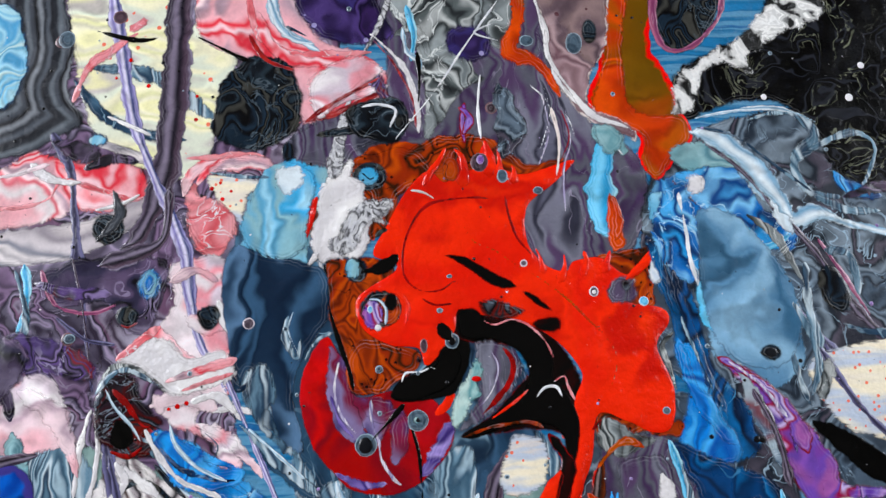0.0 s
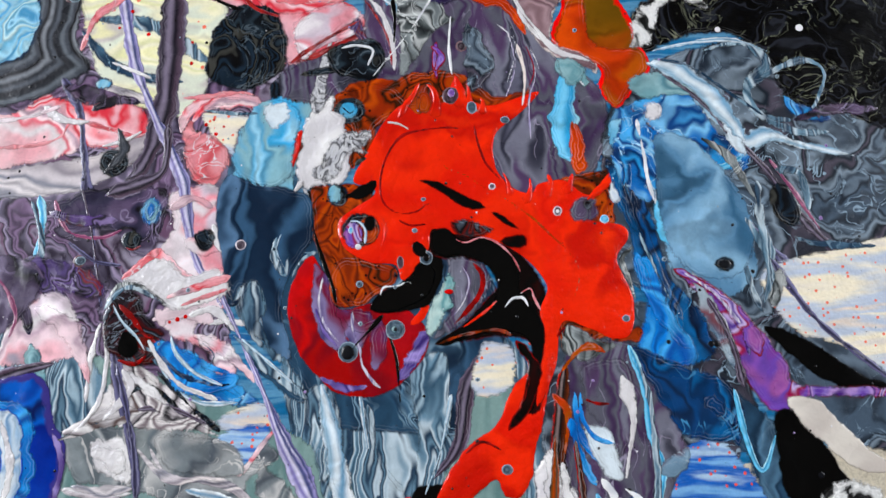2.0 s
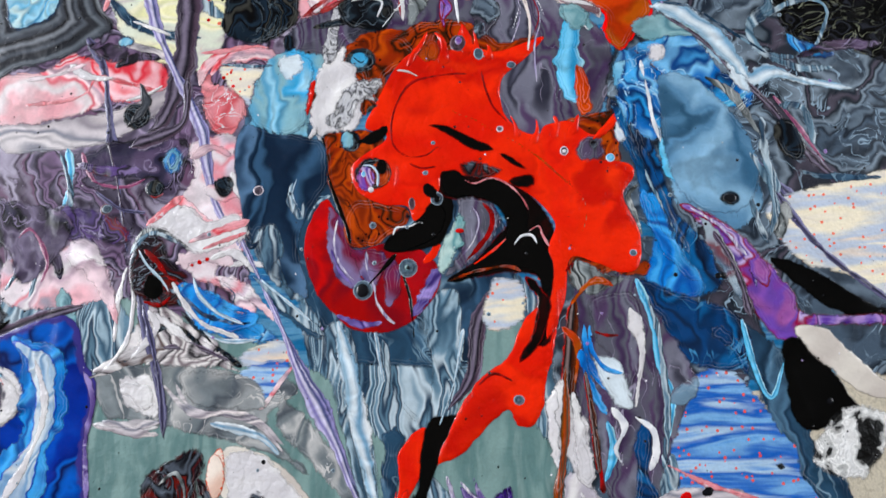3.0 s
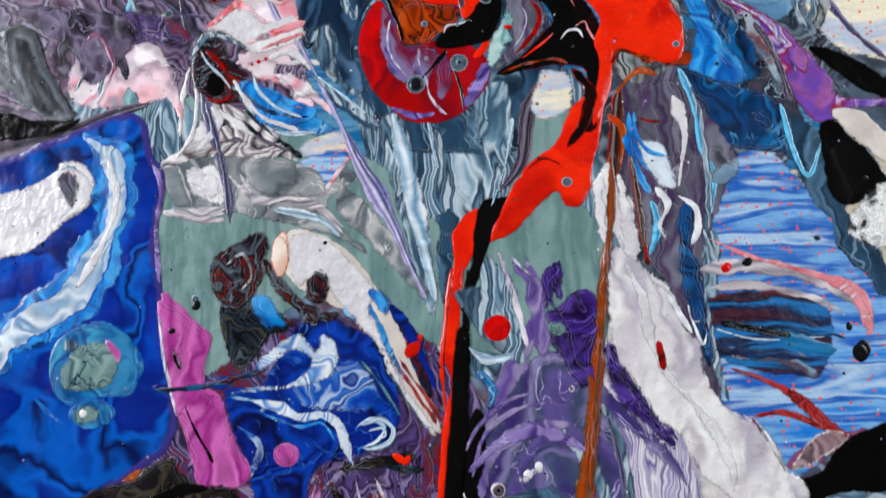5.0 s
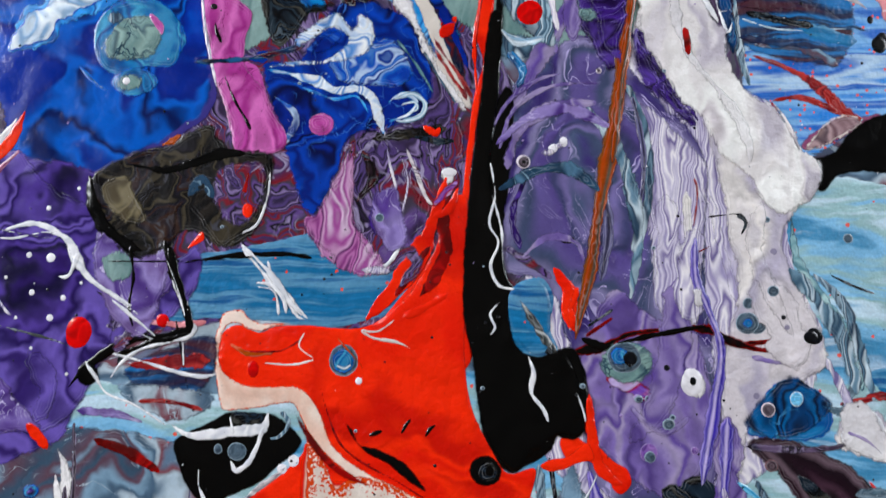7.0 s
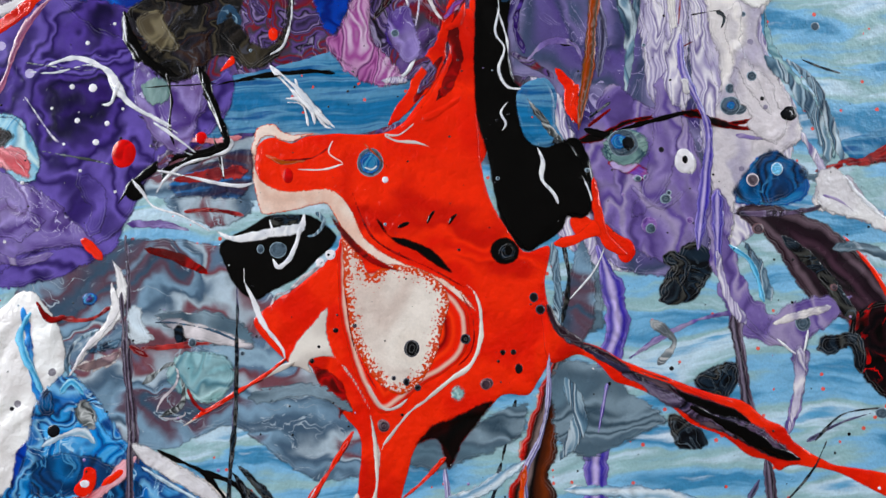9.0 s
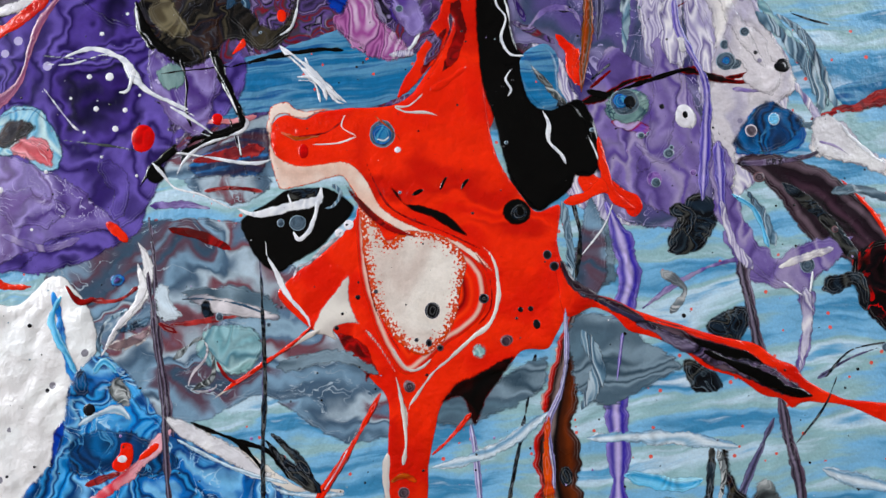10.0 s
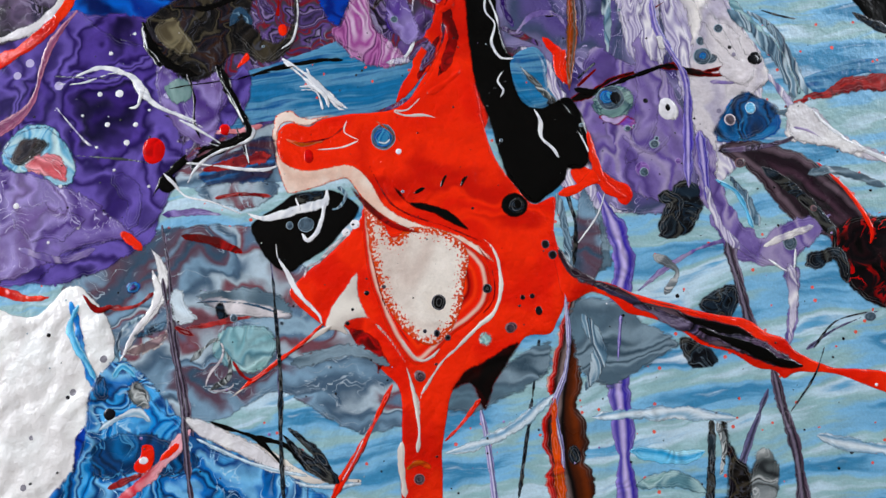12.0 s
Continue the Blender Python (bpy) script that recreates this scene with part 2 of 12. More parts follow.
WHITE = hexes("e9e7ea")[0]
REDS = [(0.86, 0.014, 0.0015), (0.95, 0.034, 0.003), (0.62, 0.007, 0.0015), (0.92, 0.022, 0.002), (0.78, 0.010, 0.0015)]
PAINTS = dict(
    brush_blue=paint("brushed_blue", lines=0.0, bands=hexes("154a78 3f7ca4 1f6090 6a98b4 2f7098 3c80ac 5c8ca0 185482"), detail=6.0, fold=1.0, lace=0.0, scale=0.13, stretch=(0.11, 1.6), turn=-6, warp=1.5, gloss=0.3, specks=hexes("e8604a")[0], speck_size=0.45, speck_share=0.04, bump=0.3, contrast=1.4, soft=0.0, grain=0.45),
    brush_pale=paint("brushed_pale_blue", lines=0.0, bands=hexes("5a9cc6 a4cce2 70a8c8 c8dce6 a0bec0 8ebcd8 5690b2 d8e4ec 84aec4 b2c6b6"), detail=5.0, fold=1.0, lace=0.0, scale=0.05, stretch=(0.22, 1.5), turn=-7, warp=3.0, gloss=0.3, specks=hexes("e8604a")[0], speck_size=0.4, speck_share=0.035, bump=0.35, contrast=1.35, soft=0.0, grain=0.5),
    speck_blue=paint("speckled_blue", lines=0.0, bands=hexes("1f5fae 3f86cf 8db8de 2a6ab8 b8cfe2 4a8fd4 2a66b0"), detail=4.0, fold=1.0, lace=0.0, scale=0.07, stretch=(0.2, 1.6), turn=8, warp=1.0, specks=hexes("ef6a52")[0], speck_size=0.55, speck_share=0.2, gloss=0.35, bump=0.3, contrast=1.9),
    speck_cream=paint("speckled_cream", lines=0.0, bands=hexes("f2e6cc e4dcd2 f6ead4 c2cbd8 f0dcc4 e9e2dc"), detail=4.0, fold=1.0, lace=0.0, scale=0.06, stretch=(0.25, 1.4), warp=1.5, specks=hexes("ee7a5c")[0], speck_size=0.55, speck_share=0.2, gloss=0.4, bump=0.3),
    cream_yellow=paint("pale_yellow", hexes("f0ecc0 ece8cf e2e0b6 f4efd2 dfe3d2 c9c3bd e9e4bd"), scale=0.04, stretch=(0.5, 1.2), warp=3, specks=hexes("e8705a")[0], speck_size=0.4, speck_share=0.07, gloss=0.4),
    navy_brush=paint("brushed_navy", lines=0.0, bands=hexes("0c1834 123058 4a2430 16284a 3a7ab0 0a1228 6a2c34 123a64"), detail=4.0, fold=1.0, lace=0.0, scale=0.06, stretch=(0.2, 1.6), turn=4, warp=2.5, gloss=0.35, bump=0.3, contrast=2.0),
    teal=paint("grey_green", lines=0.0, bands=hexes("76908e 829c98 8ca4a0 6e8a88 96aaa6 7c9694"), detail=4.0, fold=1.0, lace=0.0, scale=0.06, stretch=(1.4, 0.3), turn=25, warp=1.5, gloss=0.4, bump=0.25, grain=0.3),
    plum=paint("plum_grey_marble", hexes("54465a 84708a 342c3c 6c6676 a094aa 26222e 745a70 8c8292 483c4c b4adbc"), scale=0.02, warp=13, veins=hexes("a99fb2")[0], vein_width=0.018, contrast=2.2, fold=3.4),
    plum_dark=paint("dark_plum", hexes("342c3e 5c4c60 1e1a24 70607a 38344a 14121a 4c4256 7d7488"), scale=0.02, warp=14, veins=hexes("8d829a")[0], vein_width=0.016, contrast=2.2, fold=3.0),
    plum_run=paint("plum_run", hexes("2a2632 6f6474 3a3340 857c8c 241f2a 5a4a58 9b93a6 322c3a"), across=0.72, scale=0.03, warp=6, soft=0.38),
    pink=paint("pink_marble", hexes("e0a2aa f0ccd0 d63f4a eeb6bc f0e6e6 e0808a f2dcdd b8a0aa eebac0 d8525c f0ced2"), scale=0.014, warp=13, stretch=(0.7, 1.3), turn=15, contrast=2.2, gloss=0.2, fold=2.4),
    pink_pale=paint("pale_pink", hexes("e4d0d4 f0e6e8 e2a0a8 d4c6ce f5eeee c4aeb8 ecd6da e6b8be b4aeba"), scale=0.014, warp=12, contrast=2.0, gloss=0.2),
    pink_flat=paint("coral_pink", hexes("d8868c e39aa0 cf6a70 e0a4a8 db8f94"), scale=0.03, warp=8, veins=WHITE, vein_width=0.012),
    grey_white=paint("grey_white_bands", hexes("b9b4b6 e2dcdc 8f8f98 d9d2d4 a39ca2 ece4e2 76747e c9c2c6"), scale=0.02, stretch=(0.25, 1.6), warp=4, turn=5, contrast=2.1),
    grey_marble=paint("grey_marble", hexes("6d7478 8f9698 a9acac 5a6066 7f8689 c2c2c0 70787c 949a9a"), scale=0.018, warp=12, veins=hexes("d7d5d2")[0], vein_width=0.015, contrast=1.9),
    white_brown=paint("white_brown_swirl", hexes("e6e2e0 d8d4d4 5a4a48 efecea b9b2b4 2d2a30 e9e4e2 8a7f82 efebe8"), scale=0.02, warp=10, stretch=(0.6, 1.4), turn=25, contrast=2.0),
    grey_swirl=paint("grey_swirl", hexes("24262c 5a5f66 34373d 878b90 1b1c21 4a4e55 6e747a 2b2e34"), rim=0.07, scale=0.02, warp=9, contrast=1.2),
    eye_blue=paint("pale_blue_pool", hexes("8fc1d6 b5d8e2 5fa0c4 a6cedd 7ab0c8 c9dfdf"), scale=0.05, warp=7, edge=hexes("3f5a78")[0], edge_width=1.6),
    lavender=paint("lavender_run", hexes("3a3f6a c9c4de 8d86b4 dcd8ea 4f5580 a59fc8 2a2f50"), across=0.8, scale=0.03, warp=4, soft=0.38),
    lav_dark=paint("slate_lavender_run", hexes("4a4862 6e6c8c 39374c 807e9e 45445a"), across=0.7, scale=0.03, warp=4, soft=0.38),
    char=paint("charcoal_swirl", hexes("0c0e12 1b2128 2f3a42 14181d 4a4a46 0a0b0e 23303c 121418"), scale=0.05, warp=10, veins=hexes("59636a")[0], vein_scale=0.08, vein_width=0.02, contrast=2.0, gloss=0.16, soft=0.35),
    char_red=paint("dark_red_brown_swirl", hexes("120d10 2b2028 4a1a1c 1a1c22 5f6670 140f12 6a2420 2a2a30"), scale=0.05, warp=10, veins=hexes("777f88")[0], vein_scale=0.06, vein_width=0.018, contrast=2.0, gloss=0.16),
    slate=paint("slate_blue_pour", hexes("24364a 30485e 456078 202f40 5c7a90 2b4054 3a566c"), scale=0.02, stretch=(1.4, 0.5), warp=12, veins=hexes("8aa3b2")[0], vein_scale=0.03, vein_width=0.02, contrast=1.8, gloss=0.18, fold=1.6),
    slate_flat=paint("smooth_slate_blue", lines=0.1, bands=hexes("1e3046 2a4058 3a546c 22364c 6884a0 26394e 1c2c40 44607a"), scale=0.02, stretch=(1.5, 0.45), warp=10, lace=0.3, contrast=1.9, gloss=0.14, fold=1.7, soft=0.4),
    slate_streak=paint("slate_streaks", lines=0.12, bands=hexes("4e6270 7a909c 3e505c 6a808c 5a6c78 8a9ca6 465864"), scale=0.035, stretch=(0.3, 1.6), turn=-12, warp=6, contrast=1.8, fold=1.4, soft=0.95),
    slate_pale=paint("pale_slate_streaks", hexes("5b7383 8ea6b4 3a5062 a6bac4 4c6678 7691a1 c3d0d6 33475a 6a8494"), scale=0.04, stretch=(2.6, 0.32), warp=4, contrast=2.0, fold=2.2),
    slate_swirl=paint("slate_swirl", hexes("5e7486 86a0b2 4a6074 9cb4c2 6c8296 7a525a b4c2ca 54687a 8aa4b6 64505c 485c6e"), scale=0.02, stretch=(0.5, 1.4), warp=11, turn=-12, veins=hexes("b0bcc4")[0], vein_width=0.012, contrast=1.6, fold=1.5),
    sky=paint("sky_blue_pool", hexes("4fa3cf 86c4e2 b4dcec 5fb0d8 93b7bf 71a9c4 a8d4e6"), scale=0.02, warp=9, contrast=2.0, edge=hexes("2a5878")[0], edge_width=0.8, fold=1.5),
    sky_run=paint("sky_blue_run", hexes("59b7e4 74c6ea 8fd0ec 4c9fc8 b7e0ea 3f86a4"), across=0.6, scale=0.03, warp=6, soft=0.38),
    greyplum=paint("grey_plum_pour", hexes("444450 565664 6c6c7a 3c3c48 7e7e8a 5a4864 64646e 4a3a56"), scale=0.03, stretch=(2.0, 0.4), warp=7, veins=hexes("9a94a4")[0], vein_scale=0.03, vein_width=0.006, contrast=1.8, fold=2.0),
    grey_olive=paint("grey_white_veil", hexes("4c5050 7d8384 9aa0a0 3d4142 b9bcba 606666 2f3234"), scale=0.03, stretch=(1.4, 0.6), warp=12, veins=hexes("d5d8d6")[0], vein_width=0.02, contrast=2.1),
    purple_dot=paint("dark_purple_dotted", hexes("2a1f3e 3d2c58 1c1630 554578 2f2448 40386a"), scale=0.04, warp=9, specks=hexes("a9a2c8")[0], speck_size=0.3, speck_share=0.12),
    orange=paint("orange_olive", hexes("d84008 cc4a10 9a5018 7a5420 6e5226 84521e c8480e"), lace=0.0, fold=1.0, scale=0.02, warp=5, contrast=2.0, edge=hexes("e83c08")[0], edge_width=3.0, gloss=0.14, grain=0.12, soft=0.15, turn=70),
    orange_flat=paint("burnt_orange", hexes("c8520c d8620e b84a0a a85a18 d0600e"), scale=0.03, warp=6, gloss=0.16),
    pinkgrey=paint("pink_grey_pour", hexes("8d7478 a89094 755c62 b7a0a2 6a5a60 94807f"), scale=0.03, warp=9, edge=hexes("ece2dc")[0], edge_width=1.4, specks=hexes("5a3a40")[0], speck_share=0.05),
    crackle=paint("black_crackle", hexes("020203 0a0a0c 030304 141519 050506 2e3036 030304 08080a"), scale=0.06, warp=7, veins=hexes("7e8070")[0], vein_scale=0.06, vein_width=0.012, contrast=2.4, gloss=0.12),
    flake=paint("white_flakes_on_black", hexes("040405 040405 08080a d9d9d6 ecebe8 e4e4e2 f0efec"), scale=0.13, warp=5, contrast=2.6, gloss=0.3, mode="LINEAR", bump=0.5, detail=4.0, fold=1.0),
    blue=paint("blue_swirl", hexes("1c5a96 3a8ac6 67aede 174a80 8cc2e4 2a74b4 123a66 4f9cd2"), scale=0.025, warp=12, veins=hexes("b9d8ea")[0], vein_width=0.014, contrast=2.0),
    blue_grey=paint("blue_grey_pour", hexes("5f86a4 7fa6c2 4a708c 94b6cc 6a90ac 3f6078"), scale=0.02, warp=10, contrast=1.7, fold=1.5),
    blue_deep=paint("deep_blue_run", hexes("0f2c4a 1a4a78 12385c 2a6a9c 0c2038 1f5688"), scale=0.03, stretch=(1.3, 0.6), turn=-25, warp=8, veins=hexes("5a92b8")[0], vein_width=0.016, contrast=1.9),
    blue_bright=paint("bright_blue_run", hexes("2a78bc 4a9cdc 1a5a9c 62aee4 2f86cc 1f68ac"), scale=0.03, warp=9, stretch=(1.4, 0.6), turn=-20),
    slate_right=paint("grey_blue_marble", hexes("39434e 566472 2a323c 6f7c88 454f5a 84909a 242b34 5a5560"), scale=0.018, warp=13, veins=hexes("9fb2c0")[0], vein_width=0.014, contrast=2.1),
    white_blue=paint("white_blue_run", hexes("c9dbe6 e6edf0 9fbccd dfe8ec 7fa4bc eef2f3 b6ccd8"), across=0.5, scale=0.03, warp=6),
    teal_pale=paint("pale_teal", hexes("7fa6ac 9cbcc0 688e98 b2cccc 86a8a6"), scale=0.04, warp=8, edge=hexes("4a6a78")[0], edge_width=0.7),
    violet=paint("violet_marble", hexes("6a48a0 8d74b8 b79acb 54307e a468a4 7a58ac 96244e c9b8dc 5e4494"), scale=0.03, stretch=(0.7, 1.3), turn=40, warp=9, contrast=2.1, edge=hexes("8a1c34")[0], edge_width=1.0),
    violet_grey=paint("violet_grey_rings", hexes("5e5286 4a4c6e 7a729c 525c76 44396e 8c86a8 4c546e 665c8c"), rim=0.018, scale=0.016, warp=10, contrast=1.8, veins=hexes("b7aed0")[0], vein_width=0.012, fold=2.2),
    violet_dark=paint("dark_violet", hexes("2a1850 3a2468 4a3280 22143e 5a4490"), scale=0.05, warp=8, veins=hexes("8474b4")[0], vein_width=0.014),
    violet_run=paint("violet_run", hexes("3a3484 9a8cc8 5a50a0 c4b8dc 44389a 7a6eb4 2f2a6c"), across=0.75, scale=0.03, warp=5, soft=0.38),
    lav_white=paint("lavender_white_streaks", lines=0.0, bands=hexes("8f86a8 d4cedc a49cba e4e0e6 7a7098 b9b2c6 ece8ea c4bed0"), scale=0.05, stretch=(2.2, 0.25), warp=4, contrast=2.2),
    lav_pour=paint("lavender_pour", hexes("7a6a9c 9486b0 665490 a89cba 8070a4 5e4e84"), scale=0.03, warp=8, stretch=(1.4, 0.6)),
    offwhite=paint("off_white_pour", hexes("d2ccd0 e4dfdc c2bcc4 ece8e2 d8d2d4 b4aebc e9e4e0"), scale=0.025, stretch=(1.6, 0.5), warp=9, contrast=1.7, bump=0.4, specks=hexes("8a8498")[0], speck_size=0.25, speck_share=0.05, fold=1.4),
    white_thick=paint("thick_white", lines=0.0, bands=hexes("f2f0ec f6f4f0 eae7e4 f8f6f2 efece8"), lace=0.0, scale=0.03, warp=6, bump=0.55, gloss=0.25, grain=0.1, specks=hexes("7a7680")[0], speck_size=0.2, speck_share=0.03, soft=0.2, fold=1.0),
    white_fall=paint("thick_white_fall", lines=0.1, bands=hexes("dedad8 f2f0ec d0cacc f6f4f0 e4e0de c4bec6 efece8"), lace=0.2, scale=0.03, stretch=(1.6, 0.45), turn=25, warp=8, bump=0.8, gloss=0.22, grain=0.15, soft=0.6, fold=1.3),
    white=paint("white_paint", lines=0.0, bands=hexes("e6e4e2 f0eeec dcd9da f3f1ef d4d0d4"), scale=0.04, warp=7, bump=0.6, gloss=0.22, contrast=1.3, grain=0.12, fold=1.0),
    white_crackle=paint("white_crackle", mode="LINEAR", bands=hexes("c9c9cc dcdcde e6e6e6 b4b4b8 3a3a3e d9d9da c2c2c6 0e0e10 e0e0e0"), scale=0.14, warp=5, bump=0.6, contrast=2.0, gloss=0.35, fold=1.3, detail=4.0),
    red=paint("glossy_red", lines=0.05, bands=REDS, lace=0.0, scale=0.016, warp=11, gloss=0.12, grain=0.14, bump=0.5, soft=0.04, fold=1.6, contrast=1.9),
    red_rings=paint("red_rings", lines=0.0, bands=REDS[:3] + hexes("8a0804") + REDS[1:3] + hexes("e6c4b4") + REDS[:1], lace=0.0, rim=0.085, scale=0.01, warp=3, contrast=0.25, gloss=0.12, grain=0.1, soft=0.2, bump=0.25),
    red_run=paint("red_black_run", hexes("6a0804") + REDS + hexes("2a0604") + REDS[:1], across=0.8, scale=0.03, warp=5, gloss=0.13, soft=0.38),
    rust=paint("rust_brown", soft=0.3, bands=hexes("84380e a84c12 6a2c0e bc5a12 963c0c 3a2010 a04610"), scale=0.04, warp=9, veins=hexes("1d100c")[0], vein_width=0.014, contrast=2.0, gloss=0.15, specks=hexes("140b08")[0], speck_size=0.6, speck_share=0.08),
    rust_run=paint("rust_run", hexes("3a3a34 7a4a1c a8500f 8a4814 5a564c b05a14 2a2a28"), across=0.85, scale=0.03, warp=4, soft=0.38),
    brown_run=paint("brown_striped_run", hexes("e8d8c8 c83a10 2a1410 8a7a78 0e0a0c 4a2410 6a3418 3a1c10 140c0a"), across=0.85, scale=0.03, warp=5, soft=0.38),
    disc_red=paint("deep_red_disc", hexes("a01416 b81c1a 8a1420 b4201c 9a2430 c4241e 84162a a81a1a"), scale=0.016, warp=9, contrast=1.6, fold=1.5, lace=0.0, gloss=0.14, soft=0.2),
    violet_marble=paint("violet_plum_marble", hexes("5a4a7c 6c5c8c 84304a 74688e 4c4470 8a7ea0 7a2c44 5a5080"), scale=0.022, warp=11, contrast=1.7, fold=1.6, stretch=(1.3, 0.6), gloss=0.14, soft=0.4),
    disc_edge=paint("violet_rim_pour", hexes("6a5a9a 8a7ab4 4a3a7a a090c4 5a4a8a"), scale=0.04, warp=7),
    black=paint("glossy_black", lines=0.0, bands=hexes("030303 050506 030304 08080a 040405"), lace=0.0, scale=0.04, warp=6, gloss=0.1, grain=0.1, soft=0.2, fold=1.0),
    black_red=paint("black_with_red_rim", hexes("080405 140708 060304 2a0a08 0a0506"), lace=0.0, scale=0.05, warp=6, edge=hexes("7a1208")[0], edge_width=0.9, gloss=0.12, soft=0.4),
    black_olive=paint("black_olive_swirl", hexes("070708 141214 2a2622 0a090a 4a4438 0e0c12 221e28 38241a"), scale=0.045, warp=11, contrast=2.0, veins=hexes("4a4a50")[0], vein_width=0.014),
    olive=paint("dark_olive", hexes("4a4436 6a6250 38342a 7a725c 544c3c"), scale=0.05, warp=8),
    royal=paint("royal_blue", lines=0.0, bands=hexes("0a3488 0f48a4 0a2a68 1a5cb8 0d3e98 0a3080 2468bc 082458"), scale=0.02, warp=11, edge=hexes("4a4486")[0], edge_width=4.0, contrast=1.8, gloss=0.13, soft=0.25, fold=1.6),
    royal_dark=paint("dark_royal_blue", hexes("082260 0c3488 061844 1a4aa4 0a2a70"), lace=0.0, scale=0.03, warp=9, gloss=0.13, veins=hexes("4a72b8")[0], vein_width=0.012),
    royal_swirl=paint("blue_white_swirl", hexes("1c48a0 3a6ab8 8aa8d0 1a3c88 b4c6dc 2a58a8 5a84c0"), scale=0.05, warp=10, contrast=2.0),
    pale_blue=paint("pale_blue_curl", hexes("a4bcd0 c6d4de 86a6c4 dae2e6 98b2ca"), scale=0.04, warp=6, edge=hexes("2a60c0")[0], edge_width=1.2),
    white_leaf=paint("white_blue_leaf", hexes("d4dee8 e8ecee b4c6dc dfe6ea 6a94c8 eef0f0"), scale=0.05, warp=7, edge=hexes("4a8cc4")[0], edge_width=0.6),
    cell_blue=paint("cyan_ringed_cell", hexes("3a7aa8 2a5a94 58a0c0 2f6a9c 4a8ab0"), scale=0.05, warp=6, edge=hexes("2a6cc0")[0], edge_width=1.0, soft=0.3),
    cell_grey=paint("grey_green_cell", hexes("6a8486 84a09c 5a7278 90a8a2 748e8c"), scale=0.06, warp=7, veins=hexes("2f4a58")[0], vein_width=0.02),
    magenta=paint("magenta_pink", hexes("b4589a c46aac a04488 cc7ab4 b8609e"), scale=0.03, stretch=(1.4, 0.6), warp=6, veins=hexes("7a2c64")[0], vein_width=0.008, edge=hexes("d49ac4")[0], edge_width=0.6, soft=0.2),
    magenta_pale=paint("mauve_fan", hexes("8a4a80 b47aa8 6a3a68 c8a0c0 9a5a90 d4bcd0"), scale=0.05, stretch=(1.6, 0.4), turn=-25, warp=5, contrast=2.0),
    plum_violet=paint("violet_charcoal_swirl", hexes("2a2434 5a4a78 3a3048 8a7aa0 1c1822 6a5488 47404e 7a2a34 4a3e66"), scale=0.045, stretch=(1.3, 0.7), warp=12, veins=hexes("a49cb4")[0], vein_width=0.018, contrast=2.2),
    galaxy=paint("dark_violet_galaxy", hexes("2c1e50 402e70 1e183c 5a4890 30245a 7262a8 3c2e68"), scale=0.018, warp=12, contrast=2.0, specks=hexes("c4bcd8")[0], speck_size=0.16, speck_share=0.05, gloss=0.13, fold=2.0),
    lilac=paint("lilac_pour", hexes("6a5494 8474ac 5a4484 9a8cbc 746090"), scale=0.03, warp=9, veins=hexes("c8c0dc")[0], vein_width=0.01),
    pink_rim=paint("mauve_pink_run", hexes("9a5a78 b4748c 84486a c48ca0 a4647e"), across=0.5, scale=0.04, warp=6, soft=0.38),
    cream=paint("cream_pour", lines=0.0, bands=hexes("dcd6cc e6e0d6 d0c8c0 ece6dc d8d0c8"), lace=0.0, scale=0.02, warp=7, grain=0.1, soft=0.3, fold=1.0),
    belly=paint("cream_red_speckled", lines=0.0, bands=hexes("e0d6cc e8e0d6 d8cac0 ece4da dfd4c8"), lace=0.0, scale=0.03, warp=6, edge=hexes("d0582e")[0], edge_width=3.6, edge_noise=0.9, edge_amp=5.5, bump=0.3, soft=0.25, fold=1.0),
    cream_band=paint("cream_band", lines=0.0, bands=hexes("ead4c6 f0e0d4 e2c4b4 f2e6da e8d4c4"), scale=0.05, warp=5, edge=hexes("e0684a")[0], edge_width=0.9, edge_noise=1.5, edge_amp=3.0, soft=0.25, lace=0.0, fold=1.0),
    red_black_vein=paint("black_red_veined", hexes("0c0a0c 1a1216 08070a 241418 0e0c10"), scale=0.05, warp=8, veins=hexes("c8200c")[0], vein_scale=0.05, vein_width=0.03, gloss=0.14, soft=0.4),
    plum_rings=paint("plum_bands", hexes("2a1a24 4a3440 1a1418 5a4a54 301c26 6a5a62 241820"), rim=0.06, scale=0.02, warp=6, contrast=1.0, soft=0.4),
    dark_red=paint("dark_red", soft=0.3, lace=0.0, bands=hexes("7a1418 9a1c1c 5a1014 a82420"), scale=0.05, warp=6),
    red_brown=paint("brick_red_branch", hexes("8a2a2c a43a38 74242a b44a48"), scale=0.05, warp=6, edge=hexes("a4707a")[0], edge_width=0.35),
    white_net=paint("white_web", lines=0.0, bands=hexes("e6e6e8 f0f0f0 d6d8dc f4f4f4"), lace=0.0, scale=0.06, warp=4, grain=0.1, soft=0.45),
    navy=paint("navy_marble", hexes("0c1c38 1a3a5c 0a1426 2a5a84 122a4a 5a2024 0e2038"), scale=0.05, warp=9, contrast=2.0),
    mint=paint("pale_mint", hexes("8fbab8 b4d0cc 7aa6a8 c8dcd6 9cc0c0"), scale=0.06, warp=7),
    dot_white=paint("white_drop", lines=0.0, bands=hexes("e4e2e4 eeecee dcdadc"), lace=0.0, scale=0.1, warp=1, grain=0.08, soft=0.0),
    dot_dark=paint("dark_pit", lines=0.0, bands=hexes("0a0c10 16181e 08090c"), lace=0.0, scale=0.1, warp=1, soft=0.0),
